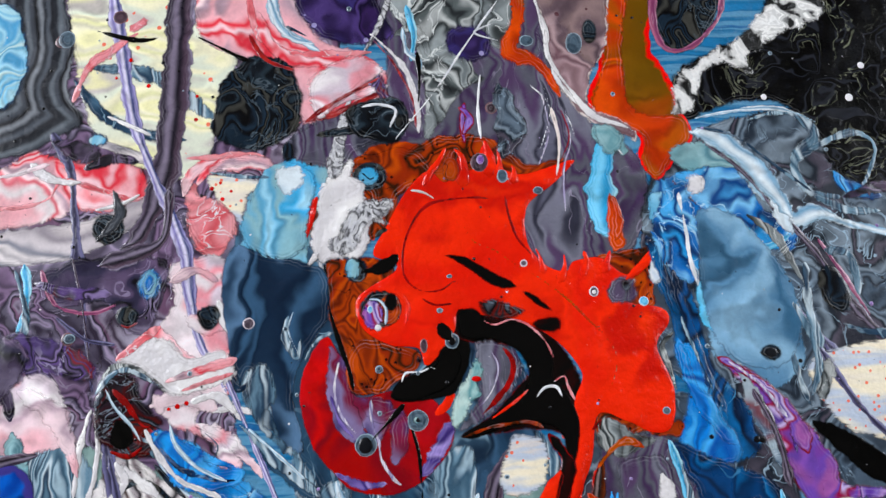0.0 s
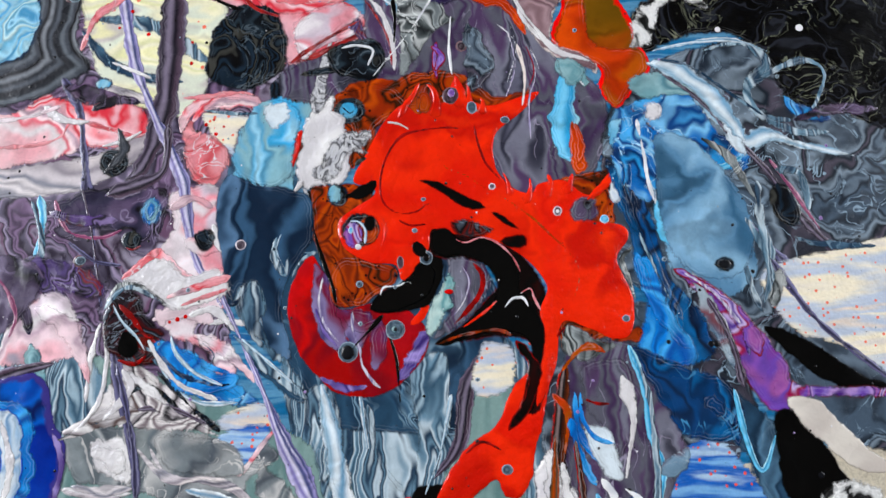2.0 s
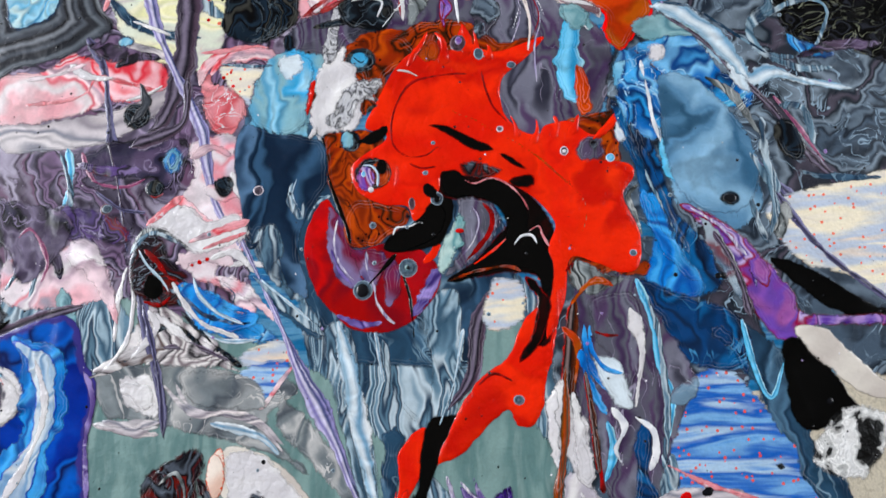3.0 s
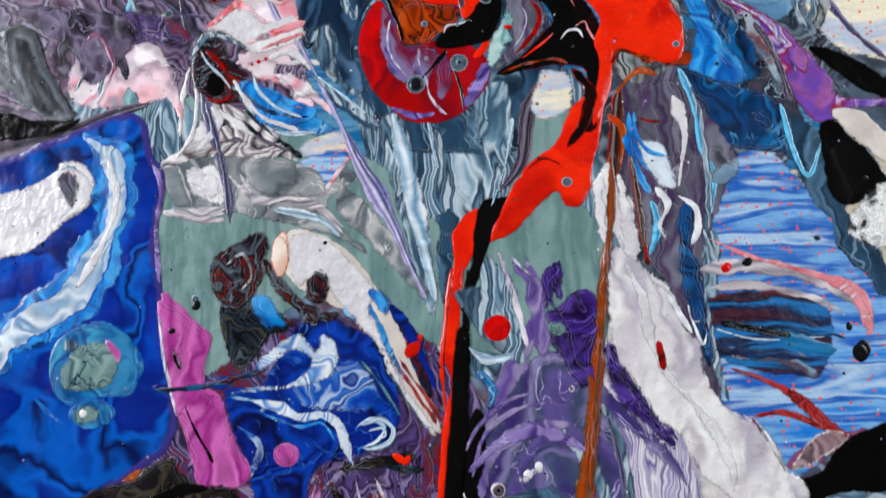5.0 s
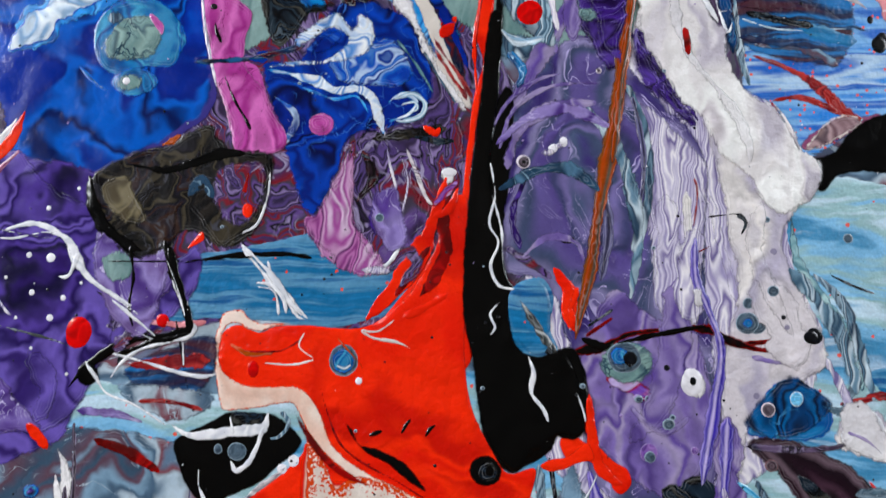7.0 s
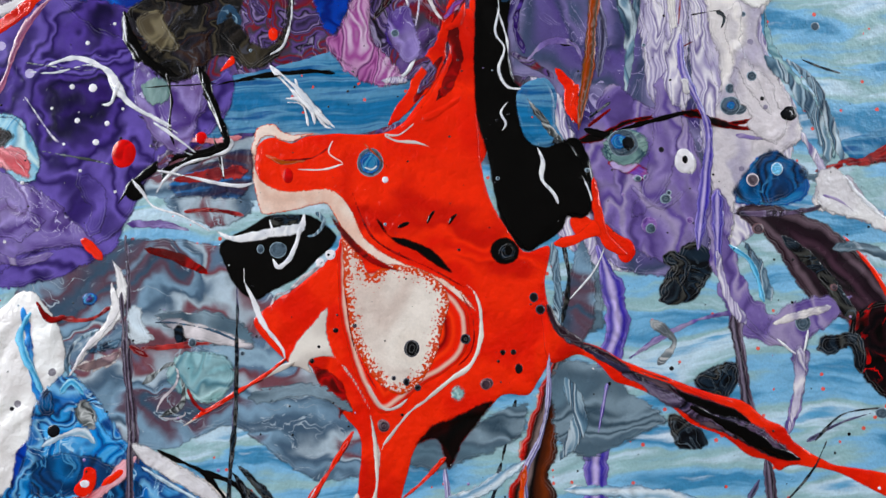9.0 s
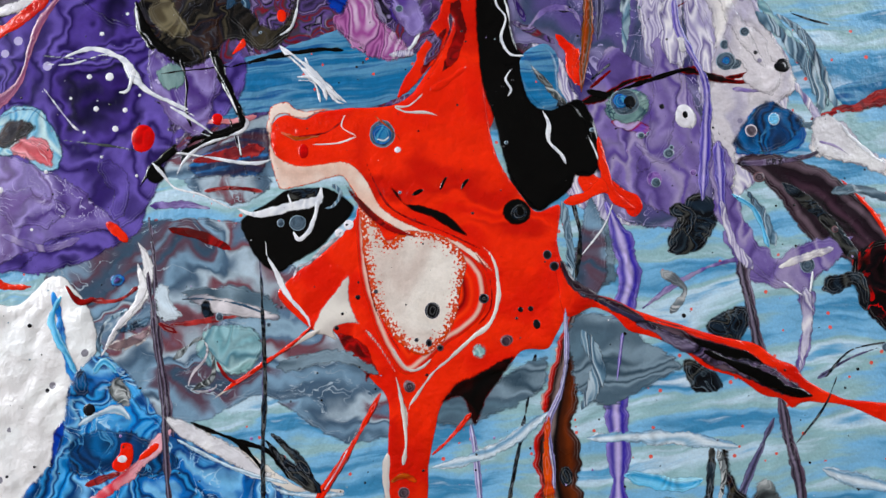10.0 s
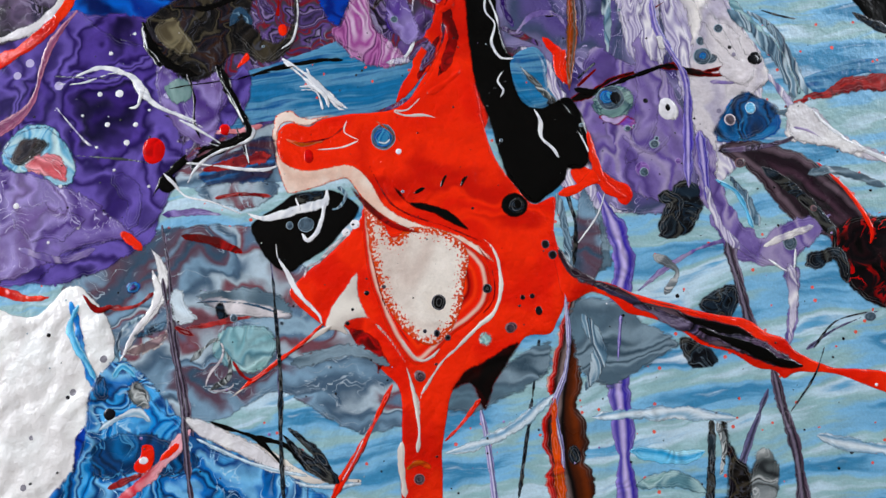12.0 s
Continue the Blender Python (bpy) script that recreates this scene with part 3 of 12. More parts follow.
    dot_grey=paint("grey_blue_cell", hexes("4a5a66 5c6c78 3e4c58"), scale=0.2, warp=2, edge=hexes("9aaab4")[0], edge_width=0.5, soft=0.0),
    dot_dim=paint("plum_cell", hexes("4a3a44 5c4a52 3a2e36"), scale=0.2, warp=2, edge=hexes("8a6a6c")[0], edge_width=0.5, soft=0.0),
    dot_white_ring=paint("white_ringed_cell", hexes("5a5058 6a6068 4c444c"), scale=0.2, warp=2, edge=hexes("d8d0d4")[0], edge_width=0.7, soft=0.0),
    dot_black_ring=paint("black_ringed_cell", hexes("08080a 101014 060608"), scale=0.2, warp=2, edge=hexes("4a4a54")[0], edge_width=0.7, soft=0.0),
    dot_red=paint("red_drop", lines=0.0, bands=hexes("c4141c d81c20 b01018"), lace=0.0, scale=0.1, warp=2, gloss=0.12, soft=0.0),
    dot_blue=paint("sky_blue_cell", hexes("6ab4dc 8cc8e4 58a4d0"), scale=0.15, warp=3, edge=hexes("d4dee4")[0], edge_width=0.4, soft=0.0),
    dot_violet=paint("violet_cell", hexes("7a5a9c 9a7ab4 684a8c"), scale=0.15, warp=3, edge=hexes("a898bc")[0], edge_width=0.4, soft=0.0),
)
plaster = paint("wall_plaster", lines=0.0, bands=hexes("6a6660 6e6b64 66625a"), scale=0.004, warp=1, gloss=0.7, grain=0.05, bump=0.1, soft=0.0, lace=0.0)
floor_wood = paint("floor_wood", lines=0.0, bands=hexes("6a4a30 7a5638 5c4028 84603e"), scale=0.004, stretch=(0.2, 1), warp=2, gloss=0.5, bump=0.1, soft=0.0, lace=0.0)
linen = paint("raw_canvas", lines=0.0, bands=hexes("c8c0b0 d2cab8 beb6a6"), scale=0.5, warp=0.2, gloss=0.8, bump=0.4, soft=0.0, lace=0.0)


# ---- the room: unseen, added to close the place and bounce light ----
def boxes(name, material, spans, label, category, parent=None):
    """One mesh of boxes, each span x0 x1 y0 y1 z0 z1 in metres."""
    bm = bmesh.new()
    for x0, x1, y0, y1, z0, z1 in spans:
        made = bmesh.ops.create_cube(bm, size=1.0)["verts"]
        bmesh.ops.scale(bm, vec=(x1 - x0, y1 - y0, z1 - z0), verts=made)
        bmesh.ops.translate(bm, vec=((x0 + x1) / 2, (y0 + y1) / 2, (z0 + z1) / 2), verts=made)
    me = bpy.data.meshes.new(name)
    bm.to_mesh(me)
    bm.free()
    me.materials.append(material)
    return tagged(new(name, me), label, category, kind="structure")


boxes("wall_north", plaster, [(-2.0, 2.0, 0.022, 0.14, 0, 2.7)], "plain grey plaster wall carrying the painting", "wall")
boxes("wall_south", plaster, [(-2.0, 2.0, -2.4, -2.28, 0, 2.7)], "plain grey plaster wall", "wall")
# the side openings are made up, one behind each added lamp
for side, x in (("west", -2.12), ("east", 2.0)):
    boxes("wall_" + side, plaster, [(x, x + 0.12, -2.4, -1.55, 0, 2.7), (x, x + 0.12, -0.45, 0.14, 0, 2.7), (x, x + 0.12, -1.55, -0.45, 0, 1.4), (x, x + 0.12, -1.55, -0.45, 2.55, 2.7)], "plain grey plaster wall with a window opening", "wall")
boxes("ceiling", plaster, [(-2.12, 2.12, -2.4, 0.14, 2.7, 2.8)], "plain grey ceiling", "ceiling")
boxes("floor", floor_wood, [(-2.12, 2.12, -2.4, 0.14, -0.1, 0)], "plain brown wooden floor", "floor")

# ---- the painting ----
painting = tagged(new("painting"), "abstract poured acrylic painting in red, blue, violet and black on canvas", "painting")
painting.location = (MID_X, 0, MID_Z)


def part(name, me, material, parent, label=""):
    me.materials.append(material)
    ob = new(name, me)
    ob.parent = parent
    return tagged(ob, label)


# the height of the paint laid so far, in millimetres, on a half-millimetre grid
CELL, X0, Z0 = 0.5, -300.0, -340.0
LAID = np.zeros((1120, 1360))
POURS = []


def spline(points, closed, step=1.0):
    """A smooth line through the given points."""
    p = np.array(points, float)
    n = len(p)
    out = []
    for i in range(n if closed else n - 1):
        if closed:
            a, b, c, d = p[i - 1], p[i], p[(i + 1) % n], p[(i + 2) % n]
        else:
            a, b, c, d = p[max(i - 1, 0)], p[i], p[i + 1], p[min(i + 2, n - 1)]
        k = max(2, int(np.hypot(*(c - b)[:2]) / step))
        s = (np.arange(k) / k)[:, None]
        out.append(0.5 * (2 * b + (c - a) * s + (2 * a - 5 * b + 4 * c - d) * s ** 2 + (3 * b - a - 3 * c + d) * s ** 3))
    if not closed:
        out.append(p[-1:])
    return np.concatenate(out)


def ragged(ring, size, seed):
    """Moves a closed line in and out by noise, as paint creeps unevenly."""
    if not size:
        return ring
    tan = np.roll(ring, -1, 0) - np.roll(ring, 1, 0)
    nor = np.stack([-tan[:, 1], tan[:, 0]], 1) / (np.hypot(tan[:, 0], tan[:, 1])[:, None] + 1e-9)
    amp = np.array([1.3 * noise.noise((x * 0.07, z * 0.07, seed)) + noise.noise((x * 0.2, z * 0.2, seed)) + 0.5 * noise.noise((x * 0.6, z * 0.6, seed + 9)) for x, z in ring])
    return ring + nor * (amp * size)[:, None]


def nearest(pts, a, b):
    """For each point: the nearest place on the segments a-b, its distance, the segment and the way along it."""
    best = np.full(len(pts), 1e18)
    seg = np.zeros(len(pts), int)
    along = np.zeros(len(pts))
    ab = b - a
    ll = (ab ** 2).sum(1) + 1e-12
    a4, d4, l4 = a.astype(np.float32), ab.astype(np.float32), ll.astype(np.float32)
    for lo in range(0, len(pts), 20000):
        q = pts[lo:lo + 20000].astype(np.float32)
        px, pz = q[:, :1] - a4[:, 0], q[:, 1:] - a4[:, 1]
        u = (px * d4[:, 0] + pz * d4[:, 1]) / l4
        np.clip(u, 0, 1, out=u)
        px -= u * d4[:, 0]
        pz -= u * d4[:, 1]
        d = px * px + pz * pz
        j = d.argmin(1)
        r = np.arange(len(q))
        best[lo:lo + 20000], seg[lo:lo + 20000], along[lo:lo + 20000] = d[r, j], j, u[r, j]
    return a[seg] + along[:, None] * ab[seg], np.sqrt(best), seg, along


def inside(pts, ring):
    a, b = ring, np.roll(ring, -1, 0)
    keep = a[:, 1] != b[:, 1]
    a, b = a[keep], b[keep]
    slope = (b[:, 0] - a[:, 0]) / (b[:, 1] - a[:, 1])
    hit = np.zeros(len(pts), bool)
    rows, which = np.unique(pts[:, 1], return_inverse=True)
    order = np.argsort(which, kind="stable")
    ends = np.searchsorted(which[order], np.arange(len(rows) + 1))
    for i, z in enumerate(rows):
        k = (a[:, 1] > z) != (b[:, 1] > z)
        if k.any():
            x = np.sort(slope[k] * (z - a[k, 1]) + a[k, 0])
            m = order[ends[i]:ends[i + 1]]
            hit[m] = (len(x) - np.searchsorted(x, pts[m, 0], side="right")) % 2 == 1
    return hit


def soften(h, times):
    for _ in range(times):
        p = np.pad(h, 1, mode="edge")
        h = (p[:-2, 1:-1] + p[2:, 1:-1] + p[1:-1, :-2] + p[1:-1, 2:] + 2 * h) / 6
    return h


def film(ring, thick, lip, line=None):
    """A film of paint inside the closed line: it rests on what is laid already, with a rounded lip. Returns the mesh."""
    lo, hi = ring.min(0), ring.max(0)
    size = float((hi - lo).max())
    small = float((hi - lo).min())
    res = 2.6 if size > 300 else 1.3 if size > 130 else 0.9 if size > 60 else 0.6 if size > 22 else 0.4 if size > 7 else max(0.12, size / 14)
    res = min(res, max(0.25, small / 8)) if size < 60 else res
    nx, nz = int((hi[0] - lo[0]) / res) + 4, int((hi[1] - lo[1]) / res) + 4
    gx, gz = np.meshgrid(lo[0] - 1.5 * res + np.arange(nx) * res, lo[1] - 1.5 * res + np.arange(nz) * res, indexing="ij")
    pts = np.stack([gx.ravel(), gz.ravel()], 1)
    ins = inside(pts, ring).reshape(nx, nz)
    cells = ins[:-1, :-1] | ins[1:, :-1] | ins[1:, 1:] | ins[:-1, 1:]
    used = np.zeros((nx, nz), bool)
    for dx in (0, 1):
        for dz in (0, 1):
            used[dx:nx - 1 + dx, dz:nz - 1 + dz] |= cells
    idx = np.full((nx, nz), -1)
    idx[used] = np.arange(used.sum())
    p = pts[used.ravel()]
    near, dist, _, _ = nearest(p, ring, np.roll(ring, -1, 0))
    out = ~ins[used]
    p[out] = near[out]
    d = np.where(out, 0.0, dist)
    # what lies beneath, spread and softened
    i0, j0 = int((lo[0] - X0) / CELL) - 8, int((lo[1] - Z0) / CELL) - 8
    i1, j1 = int((hi[0] - X0) / CELL) + 9, int((hi[1] - Z0) / CELL) + 9
    i0, j0, i1, j1 = max(i0, 0), max(j0, 0), min(i1, LAID.shape[0]), min(j1, LAID.shape[1])
    raw = LAID[i0:i1, j0:j1]
    top = raw.copy()
    for _ in range(2):
        e = np.pad(top, 1, mode="edge")
        top = np.maximum.reduce([e[1:-1, 1:-1], e[:-2, 1:-1], e[2:, 1:-1], e[1:-1, :-2], e[1:-1, 2:]])
    top = soften(top, 5)

    def sample(h):
        fx = np.clip((p[:, 0] - X0) / CELL - i0, 0, h.shape[0] - 1.01)
        fz = np.clip((p[:, 1] - Z0) / CELL - j0, 0, h.shape[1] - 1.01)
        ix, iz = fx.astype(int), fz.astype(int)
        fx, fz = fx - ix, fz - iz
        return (h[ix, iz] * (1 - fx) + h[ix + 1, iz] * fx) * (1 - fz) + (h[ix, iz + 1] * (1 - fx) + h[ix + 1, iz + 1] * fx) * fz

    s = np.sin(np.clip(d / lip, 0, 1) * np.pi / 2) ** 0.75
    wave = (0.12 if thick < 0.3 else 0.3 if thick < 0.6 else 0.55) * np.sin(p[:, 0] * 0.31 + 1.3 * np.sin(p[:, 1] * 0.17)) * np.sin(p[:, 1] * 0.27 + 1.1 * np.sin(p[:, 0] * 0.23))
    h = sample(soften(raw, 1)) * (1 - s) + sample(top) * s + thick * s * (1 + wave) - 0.05 * (1 - s)
    k = max(1, int(math.ceil(res / CELL)))
    ii = np.clip(((p[~out, 0] - X0) / CELL).astype(int), 0, LAID.shape[0] - k - 1)
    jj = np.clip(((p[~out, 1] - Z0) / CELL).astype(int), 0, LAID.shape[1] - k - 1)
    for a in range(k):
        for b in range(k):
            np.maximum.at(LAID, (ii + a, jj + b), h[~out])
    c, f = np.nonzero(cells)
    quads = np.stack([idx[c, f], idx[c + 1, f], idx[c + 1, f + 1], idx[c, f + 1]], 1)
    me = bpy.data.meshes.new("paint")
    me.from_pydata(np.stack([p[:, 0], -h, p[:, 1]], 1) * MM, [], quads.tolist())
    me.attributes.new("rim", "FLOAT", "POINT").data.foreach_set("value", d.astype(np.float32))
    body = d / 3.6
    if line is not None:
        w = line[:, 2]
        q, _, sg, u = nearest(p, line[:-1, :2], line[1:, :2])
        way = line[sg + 1, :2] - line[sg, :2]
        cross = way[:, 0] * (p - q)[:, 1] - way[:, 1] * (p - q)[:, 0]
        half = 0.5 * (w[sg] * (1 - u) + w[sg + 1] * u) + 1e-6
        side = np.clip(cross / (np.hypot(way[:, 0], way[:, 1]) + 1e-9) / half, -1, 1)
        body = np.where(out, 0.0, 1.1 * np.minimum(d / np.minimum(half, 3.0), 1.0))
        me.attributes.new("side", "FLOAT", "POINT").data.foreach_set("value", side.astype(np.float32))
    me.attributes.new("body", "FLOAT", "POINT").data.foreach_set("value", body.astype(np.float32))
    me.polygons.foreach_set("use_smooth", np.ones(len(me.polygons), bool))
    return me


def said(stuff, what):
    return PAINTS[stuff].name.replace("_", " ") + what


def pour(name, stuff, thick, label, points, creep=0.8, lip=1.4):
    """A puddle of poured paint with a smooth outline, in millimetres from the painting's middle."""
    reach = max(max(q[i] for q in points) - min(q[i] for q in points) for i in (0, 1))
    ring = ragged(spline(points, True, max(0.7, reach / 130)), creep, len(POURS) * 1.7)
    ob = part(name, film(ring, thick, lip), PAINTS[stuff], painting, label or said(stuff, " poured paint"))
    POURS.append((ob, ring))
    return ob


PROUD = ("red", "black", "white", "white_net", "white_crackle", "brown_run", "violet_run", "rust_run", "cream")


def run(name, stuff, thick, label, points, creep=0.5):
    """A run or thread of paint along a line of x, z, width."""
    line = spline(points, False, 0.8)
    s = np.linspace(0, 1, len(line))
    line[:, 2] *= np.clip(0.3 + np.minimum(s, 1 - s) / 0.14, 0, 1)
    line[:, 2] *= [1.0 + 0.45 * noise.noise((x * 0.12, z * 0.12, 5.0)) + 0.2 * noise.noise((x * 0.5, z * 0.5, 2.0)) for x, z, w in line]
    tan = np.gradient(line[:, :2], axis=0)
    nor = np.stack([-tan[:, 1], tan[:, 0]], 1) / (np.hypot(tan[:, 0], tan[:, 1])[:, None] + 1e-9)
    half = np.maximum(line[:, 2:], 0.16) / 2
    arc = np.linspace(0, np.pi, 7)[1:-1, None]
    way = np.stack([nor[:, 1], -nor[:, 0]], 1)
    far = line[-1, :2] + half[-1] * (np.cos(arc) * nor[-1] + np.sin(arc) * way[-1])
    near_end = line[0, :2] - half[0] * (np.cos(arc) * nor[0] + np.sin(arc) * way[0])
    ring = np.concatenate([line[:, :2] + nor * half, far, (line[:, :2] - nor * half)[::-1], near_end])
    wide = float(np.median(line[:, 2]))
    ring = ragged(ring, min(creep, wide * 0.22), len(POURS) * 2.3)
    ob = part(name, film(ring, min(thick, wide * 0.3) * (1.0 if stuff in PROUD else 0.5), max(0.2, min(1.0, wide * 0.4)), line), PAINTS[stuff], painting, label or said(stuff, " run of paint"))
    POURS.append((ob, ring))
    return ob


def cell(name, stuff, x, z, rx, rz=None, turn=0.0, thick=0.16, label=""):
    """A small round drop, pit or cell, part of the pour that it sits in."""
    rz = rz or rx
    a = np.arange(18) / 18 * 2 * np.pi
    u, v = rx * np.cos(a), rz * np.sin(a)
    c, s = math.cos(radians(turn)), math.sin(radians(turn))
    ring = ragged(np.stack([x + u * c - v * s, z + u * s + v * c], 1), 0.07 * min(rx, rz), x + z)
    host = painting
    for ob, outline in POURS:
        if inside(np.array([[x, z]]), outline)[0]:
            host = ob
    return part(name, film(ring, thick, 0.45 * min(rx, rz)), PAINTS[stuff], host, label or said(stuff, " in the paint"))


def cells(name, stuff, spots):
    for x, z, r in spots:
        cell(name, stuff, x, z, r)


canvas = boxes("canvas", linen, [(-0.285, 0.215, 0.0, 0.021, -0.325, 0.325)], "stretched linen canvas", "")
canvas.parent = painting
del canvas["kind"]


# ---- layers of paint, the lowest first ----

# the whole ground
pour("paint_pour", "brush_blue", 0.07, "", [(-212.0, 323.0), (222.0, 329.0), (191.0, 108.0), (-187.0, 113.0)], creep=0)
pour("paint_pour", "slate_swirl", 0.07, "", [(-292.0, 72.0), (89.0, 14.0), (221.0, -24.0), (201.0, -107.0), (-305.0, -138.0)], creep=0)
pour("paint_pour", "brush_pale", 0.09, "", [(-266.0, -99.0), (-147.0, -117.0), (-41.0, -112.0), (128.0, -68.0), (231.0, -40.0), (160.0, -332.0), (-278.0, -269.0), (-288.0, -192.0)], creep=0)
pour("paint_pour", "plum_violet", 0.10, "", [(-260.0, 23.0), (-164.0, 31.0), (-95.0, 40.0), (-35.0, 38.0), (-4.0, -3.0), (-5.0, -78.0), (-48.0, -95.0), (-114.0, -91.0), (-250.0, -105.0)], creep=0)
pour("paint_pour", "lav_white", 0.10, "", [(27.0, 23.0), (84.0, 27.0), (107.0, -31.0), (107.0, -110.0), (77.0, -151.0), (15.0, -152.0), (-5.0, -90.0)], creep=0)
pour("paint_pour", "slate_pale", 0.10, "", [(-49.0, 148.0), (24.0, 143.0), (48.0, 100.0), (49.0, 55.0), (4.0, 14.0), (-26.0, 28.0), (-46.0, 86.0)], creep=0)
pour("paint_pour", "slate_right", 0.10, "", [(47.0, 142.0), (105.0, 143.0), (123.0, 105.0), (93.0, 62.0), (79.0, -1.0), (49.0, 55.0)])

# upper part, ground colours
pour("paint_pour", "plum", 0.10, "", [(-203.0, 319.0), (-41.0, 321.0), (-38.0, 283.0), (-48.0, 252.0), (-64.0, 224.0), (-73.0, 201.0), (-78.0, 177.0), (-77.0, 153.0), (-72.0, 138.0), (-79.0, 106.0), (-186.0, 108.0)])
pour("paint_pour", "slate", 0.10, "", [(-71.0, 215.0), (-79.0, 197.0), (-82.0, 193.0), (-76.0, 177.0), (-71.0, 165.0), (-73.0, 149.0), (-61.0, 138.0), (-45.0, 119.0), (-33.0, 104.0), (42.0, 103.0), (33.0, 129.0), (22.0, 168.0), (-18.0, 188.0), (-47.0, 201.0)])
pour("paint_pour", "greyplum", 0.10, "", [(-32.0, 321.0), (50.0, 322.0), (55.0, 250.0), (70.0, 239.0), (76.0, 222.0), (66.0, 198.0), (43.0, 192.0), (22.0, 176.0), (2.0, 188.0), (-31.0, 222.0), (-47.0, 230.0), (-60.0, 236.0), (-52.0, 248.0), (-31.0, 256.0), (-23.0, 274.0)])
pour("paint_pour", "slate_right", 0.10, "", [(76.0, 230.0), (94.0, 245.0), (116.0, 253.0), (142.0, 253.0), (164.0, 230.0), (207.0, 226.0), (190.0, 103.0), (134.0, 104.0), (117.0, 136.0), (98.0, 148.0), (78.0, 156.0), (71.0, 176.0), (70.0, 205.0)])
pour("paint_pour", "crackle", 0.12, "", [(84.0, 252.0), (88.0, 270.0), (119.0, 289.0), (138.0, 323.0), (221.0, 324.0), (206.0, 217.0), (163.0, 224.0), (150.0, 225.0), (143.0, 233.0), (139.0, 244.0), (129.0, 254.0), (110.0, 256.0), (92.0, 249.0)])
pour("paint_pour", "plum", 0.10, "", [(-256.0, 207.0), (-123.0, 197.0), (-119.0, 167.0), (-123.0, 152.0), (-142.0, 139.0), (-166.0, 126.0), (-211.0, 106.0), (-249.0, 101.0)])
pour("paint_pour", "teal", 0.10, "", [(-142.0, 134.0), (-87.0, 121.0), (-37.0, 97.0), (-20.0, 76.0), (3.0, 80.0), (20.0, 120.0), (36.0, 115.0), (36.0, 82.0), (46.0, 66.0), (41.0, 25.0), (25.0, 15.0), (4.0, 22.0), (-22.0, 26.0), (-39.0, 37.0), (-61.0, 56.0), (-95.0, 30.0), (-117.0, 18.0), (-135.0, 30.0), (-143.0, 87.0)])
pour("paint_pour", "speck_blue", 0.10, "", [(96.0, 97.0), (109.0, 98.0), (126.0, 78.0), (139.0, 58.0), (153.0, 38.0), (171.0, 21.0), (167.0, -12.0), (126.0, -17.0), (105.0, -26.0), (93.0, -6.0), (81.0, 3.0), (77.0, 32.0), (82.0, 65.0), (88.0, 84.0)])
pour("paint_pour", "greyplum", 0.10, "", [(55.0, 132.0), (80.0, 133.0), (96.0, 97.0), (86.0, 71.0), (81.0, 41.0), (83.0, 3.0), (74.0, 12.0), (68.0, 41.0), (58.0, 59.0), (53.0, 77.0), (50.0, 100.0)])
pour("paint_pour", "brush_blue", 0.10, "", [(-142.0, -67.0), (-106.0, -60.0), (-84.0, -56.0), (-59.0, -67.0), (-44.0, -71.0), (-52.0, -86.0), (-78.0, -93.0), (-118.0, -89.0), (-141.0, -91.0), (-159.0, -78.0)])
pour("paint_pour", "violet_grey", 0.10, "", [(-13.0, -12.0), (-6.0, 5.0), (7.0, 16.0), (19.0, 24.0), (32.0, 20.0), (44.0, 5.0), (61.0, -13.0), (69.0, -30.0), (67.0, -61.0), (68.0, -90.0), (72.0, -131.0), (67.0, -153.0), (52.0, -161.0), (24.0, -152.0), (18.0, -124.0), (8.0, -78.0), (-13.0, -69.0), (-15.0, -43.0)])
pour("paint_pour", "brush_pale", 0.10, "", [(98.0, -41.0), (115.0, -33.0), (138.0, -37.0), (164.0, -40.0), (158.0, -130.0), (131.0, -126.0), (116.0, -102.0), (101.0, -73.0)])
pour("paint_pour", "slate_swirl", 0.10, "", [(-226.0, -151.0), (-201.0, -135.0), (-175.0, -132.0), (-139.0, -137.0), (-120.0, -153.0), (-104.0, -184.0), (-84.0, -207.0), (-78.0, -233.0), (-101.0, -237.0), (-124.0, -221.0), (-138.0, -214.0), (-160.0, -222.0), (-184.0, -216.0), (-199.0, -192.0), (-217.0, -167.0)])

# upper part, left
pour("paint_pour", "cream_yellow", 0.12, "", [(-143.0, 319.0), (-106.0, 320.0), (-84.0, 311.0), (-78.0, 269.0), (-83.0, 252.0), (-85.0, 239.0), (-92.0, 226.0), (-105.0, 228.0), (-123.0, 237.0), (-135.0, 258.0)])
run("paint_run", "slate_pale", 0.25, "", [(-134.0, 269.0, 2.0), (-117.0, 268.0, 5.0), (-102.0, 263.0, 7.0), (-89.0, 252.0, 5.0), (-81.0, 248.0, 2.0)])
run("paint_run", "grey_white", 0.25, "", [(-128.0, 241.0, 3.0), (-115.0, 236.0, 5.0), (-106.0, 232.0, 4.0)])
run("paint_run", "slate", 0.25, "", [(-138.0, 265.0, 4.0), (-126.0, 251.0, 5.0), (-112.0, 244.0, 5.0), (-95.0, 241.0, 4.0)])
pour("paint_pour", "pink", 0.15, "", [(-99.0, 320.0), (-65.0, 320.0), (-55.0, 295.0), (-46.0, 281.0), (-31.0, 276.0), (-21.0, 265.0), (-29.0, 253.0), (-42.0, 251.0), (-52.0, 247.0), (-60.0, 258.0), (-76.0, 272.0), (-93.0, 283.0)])
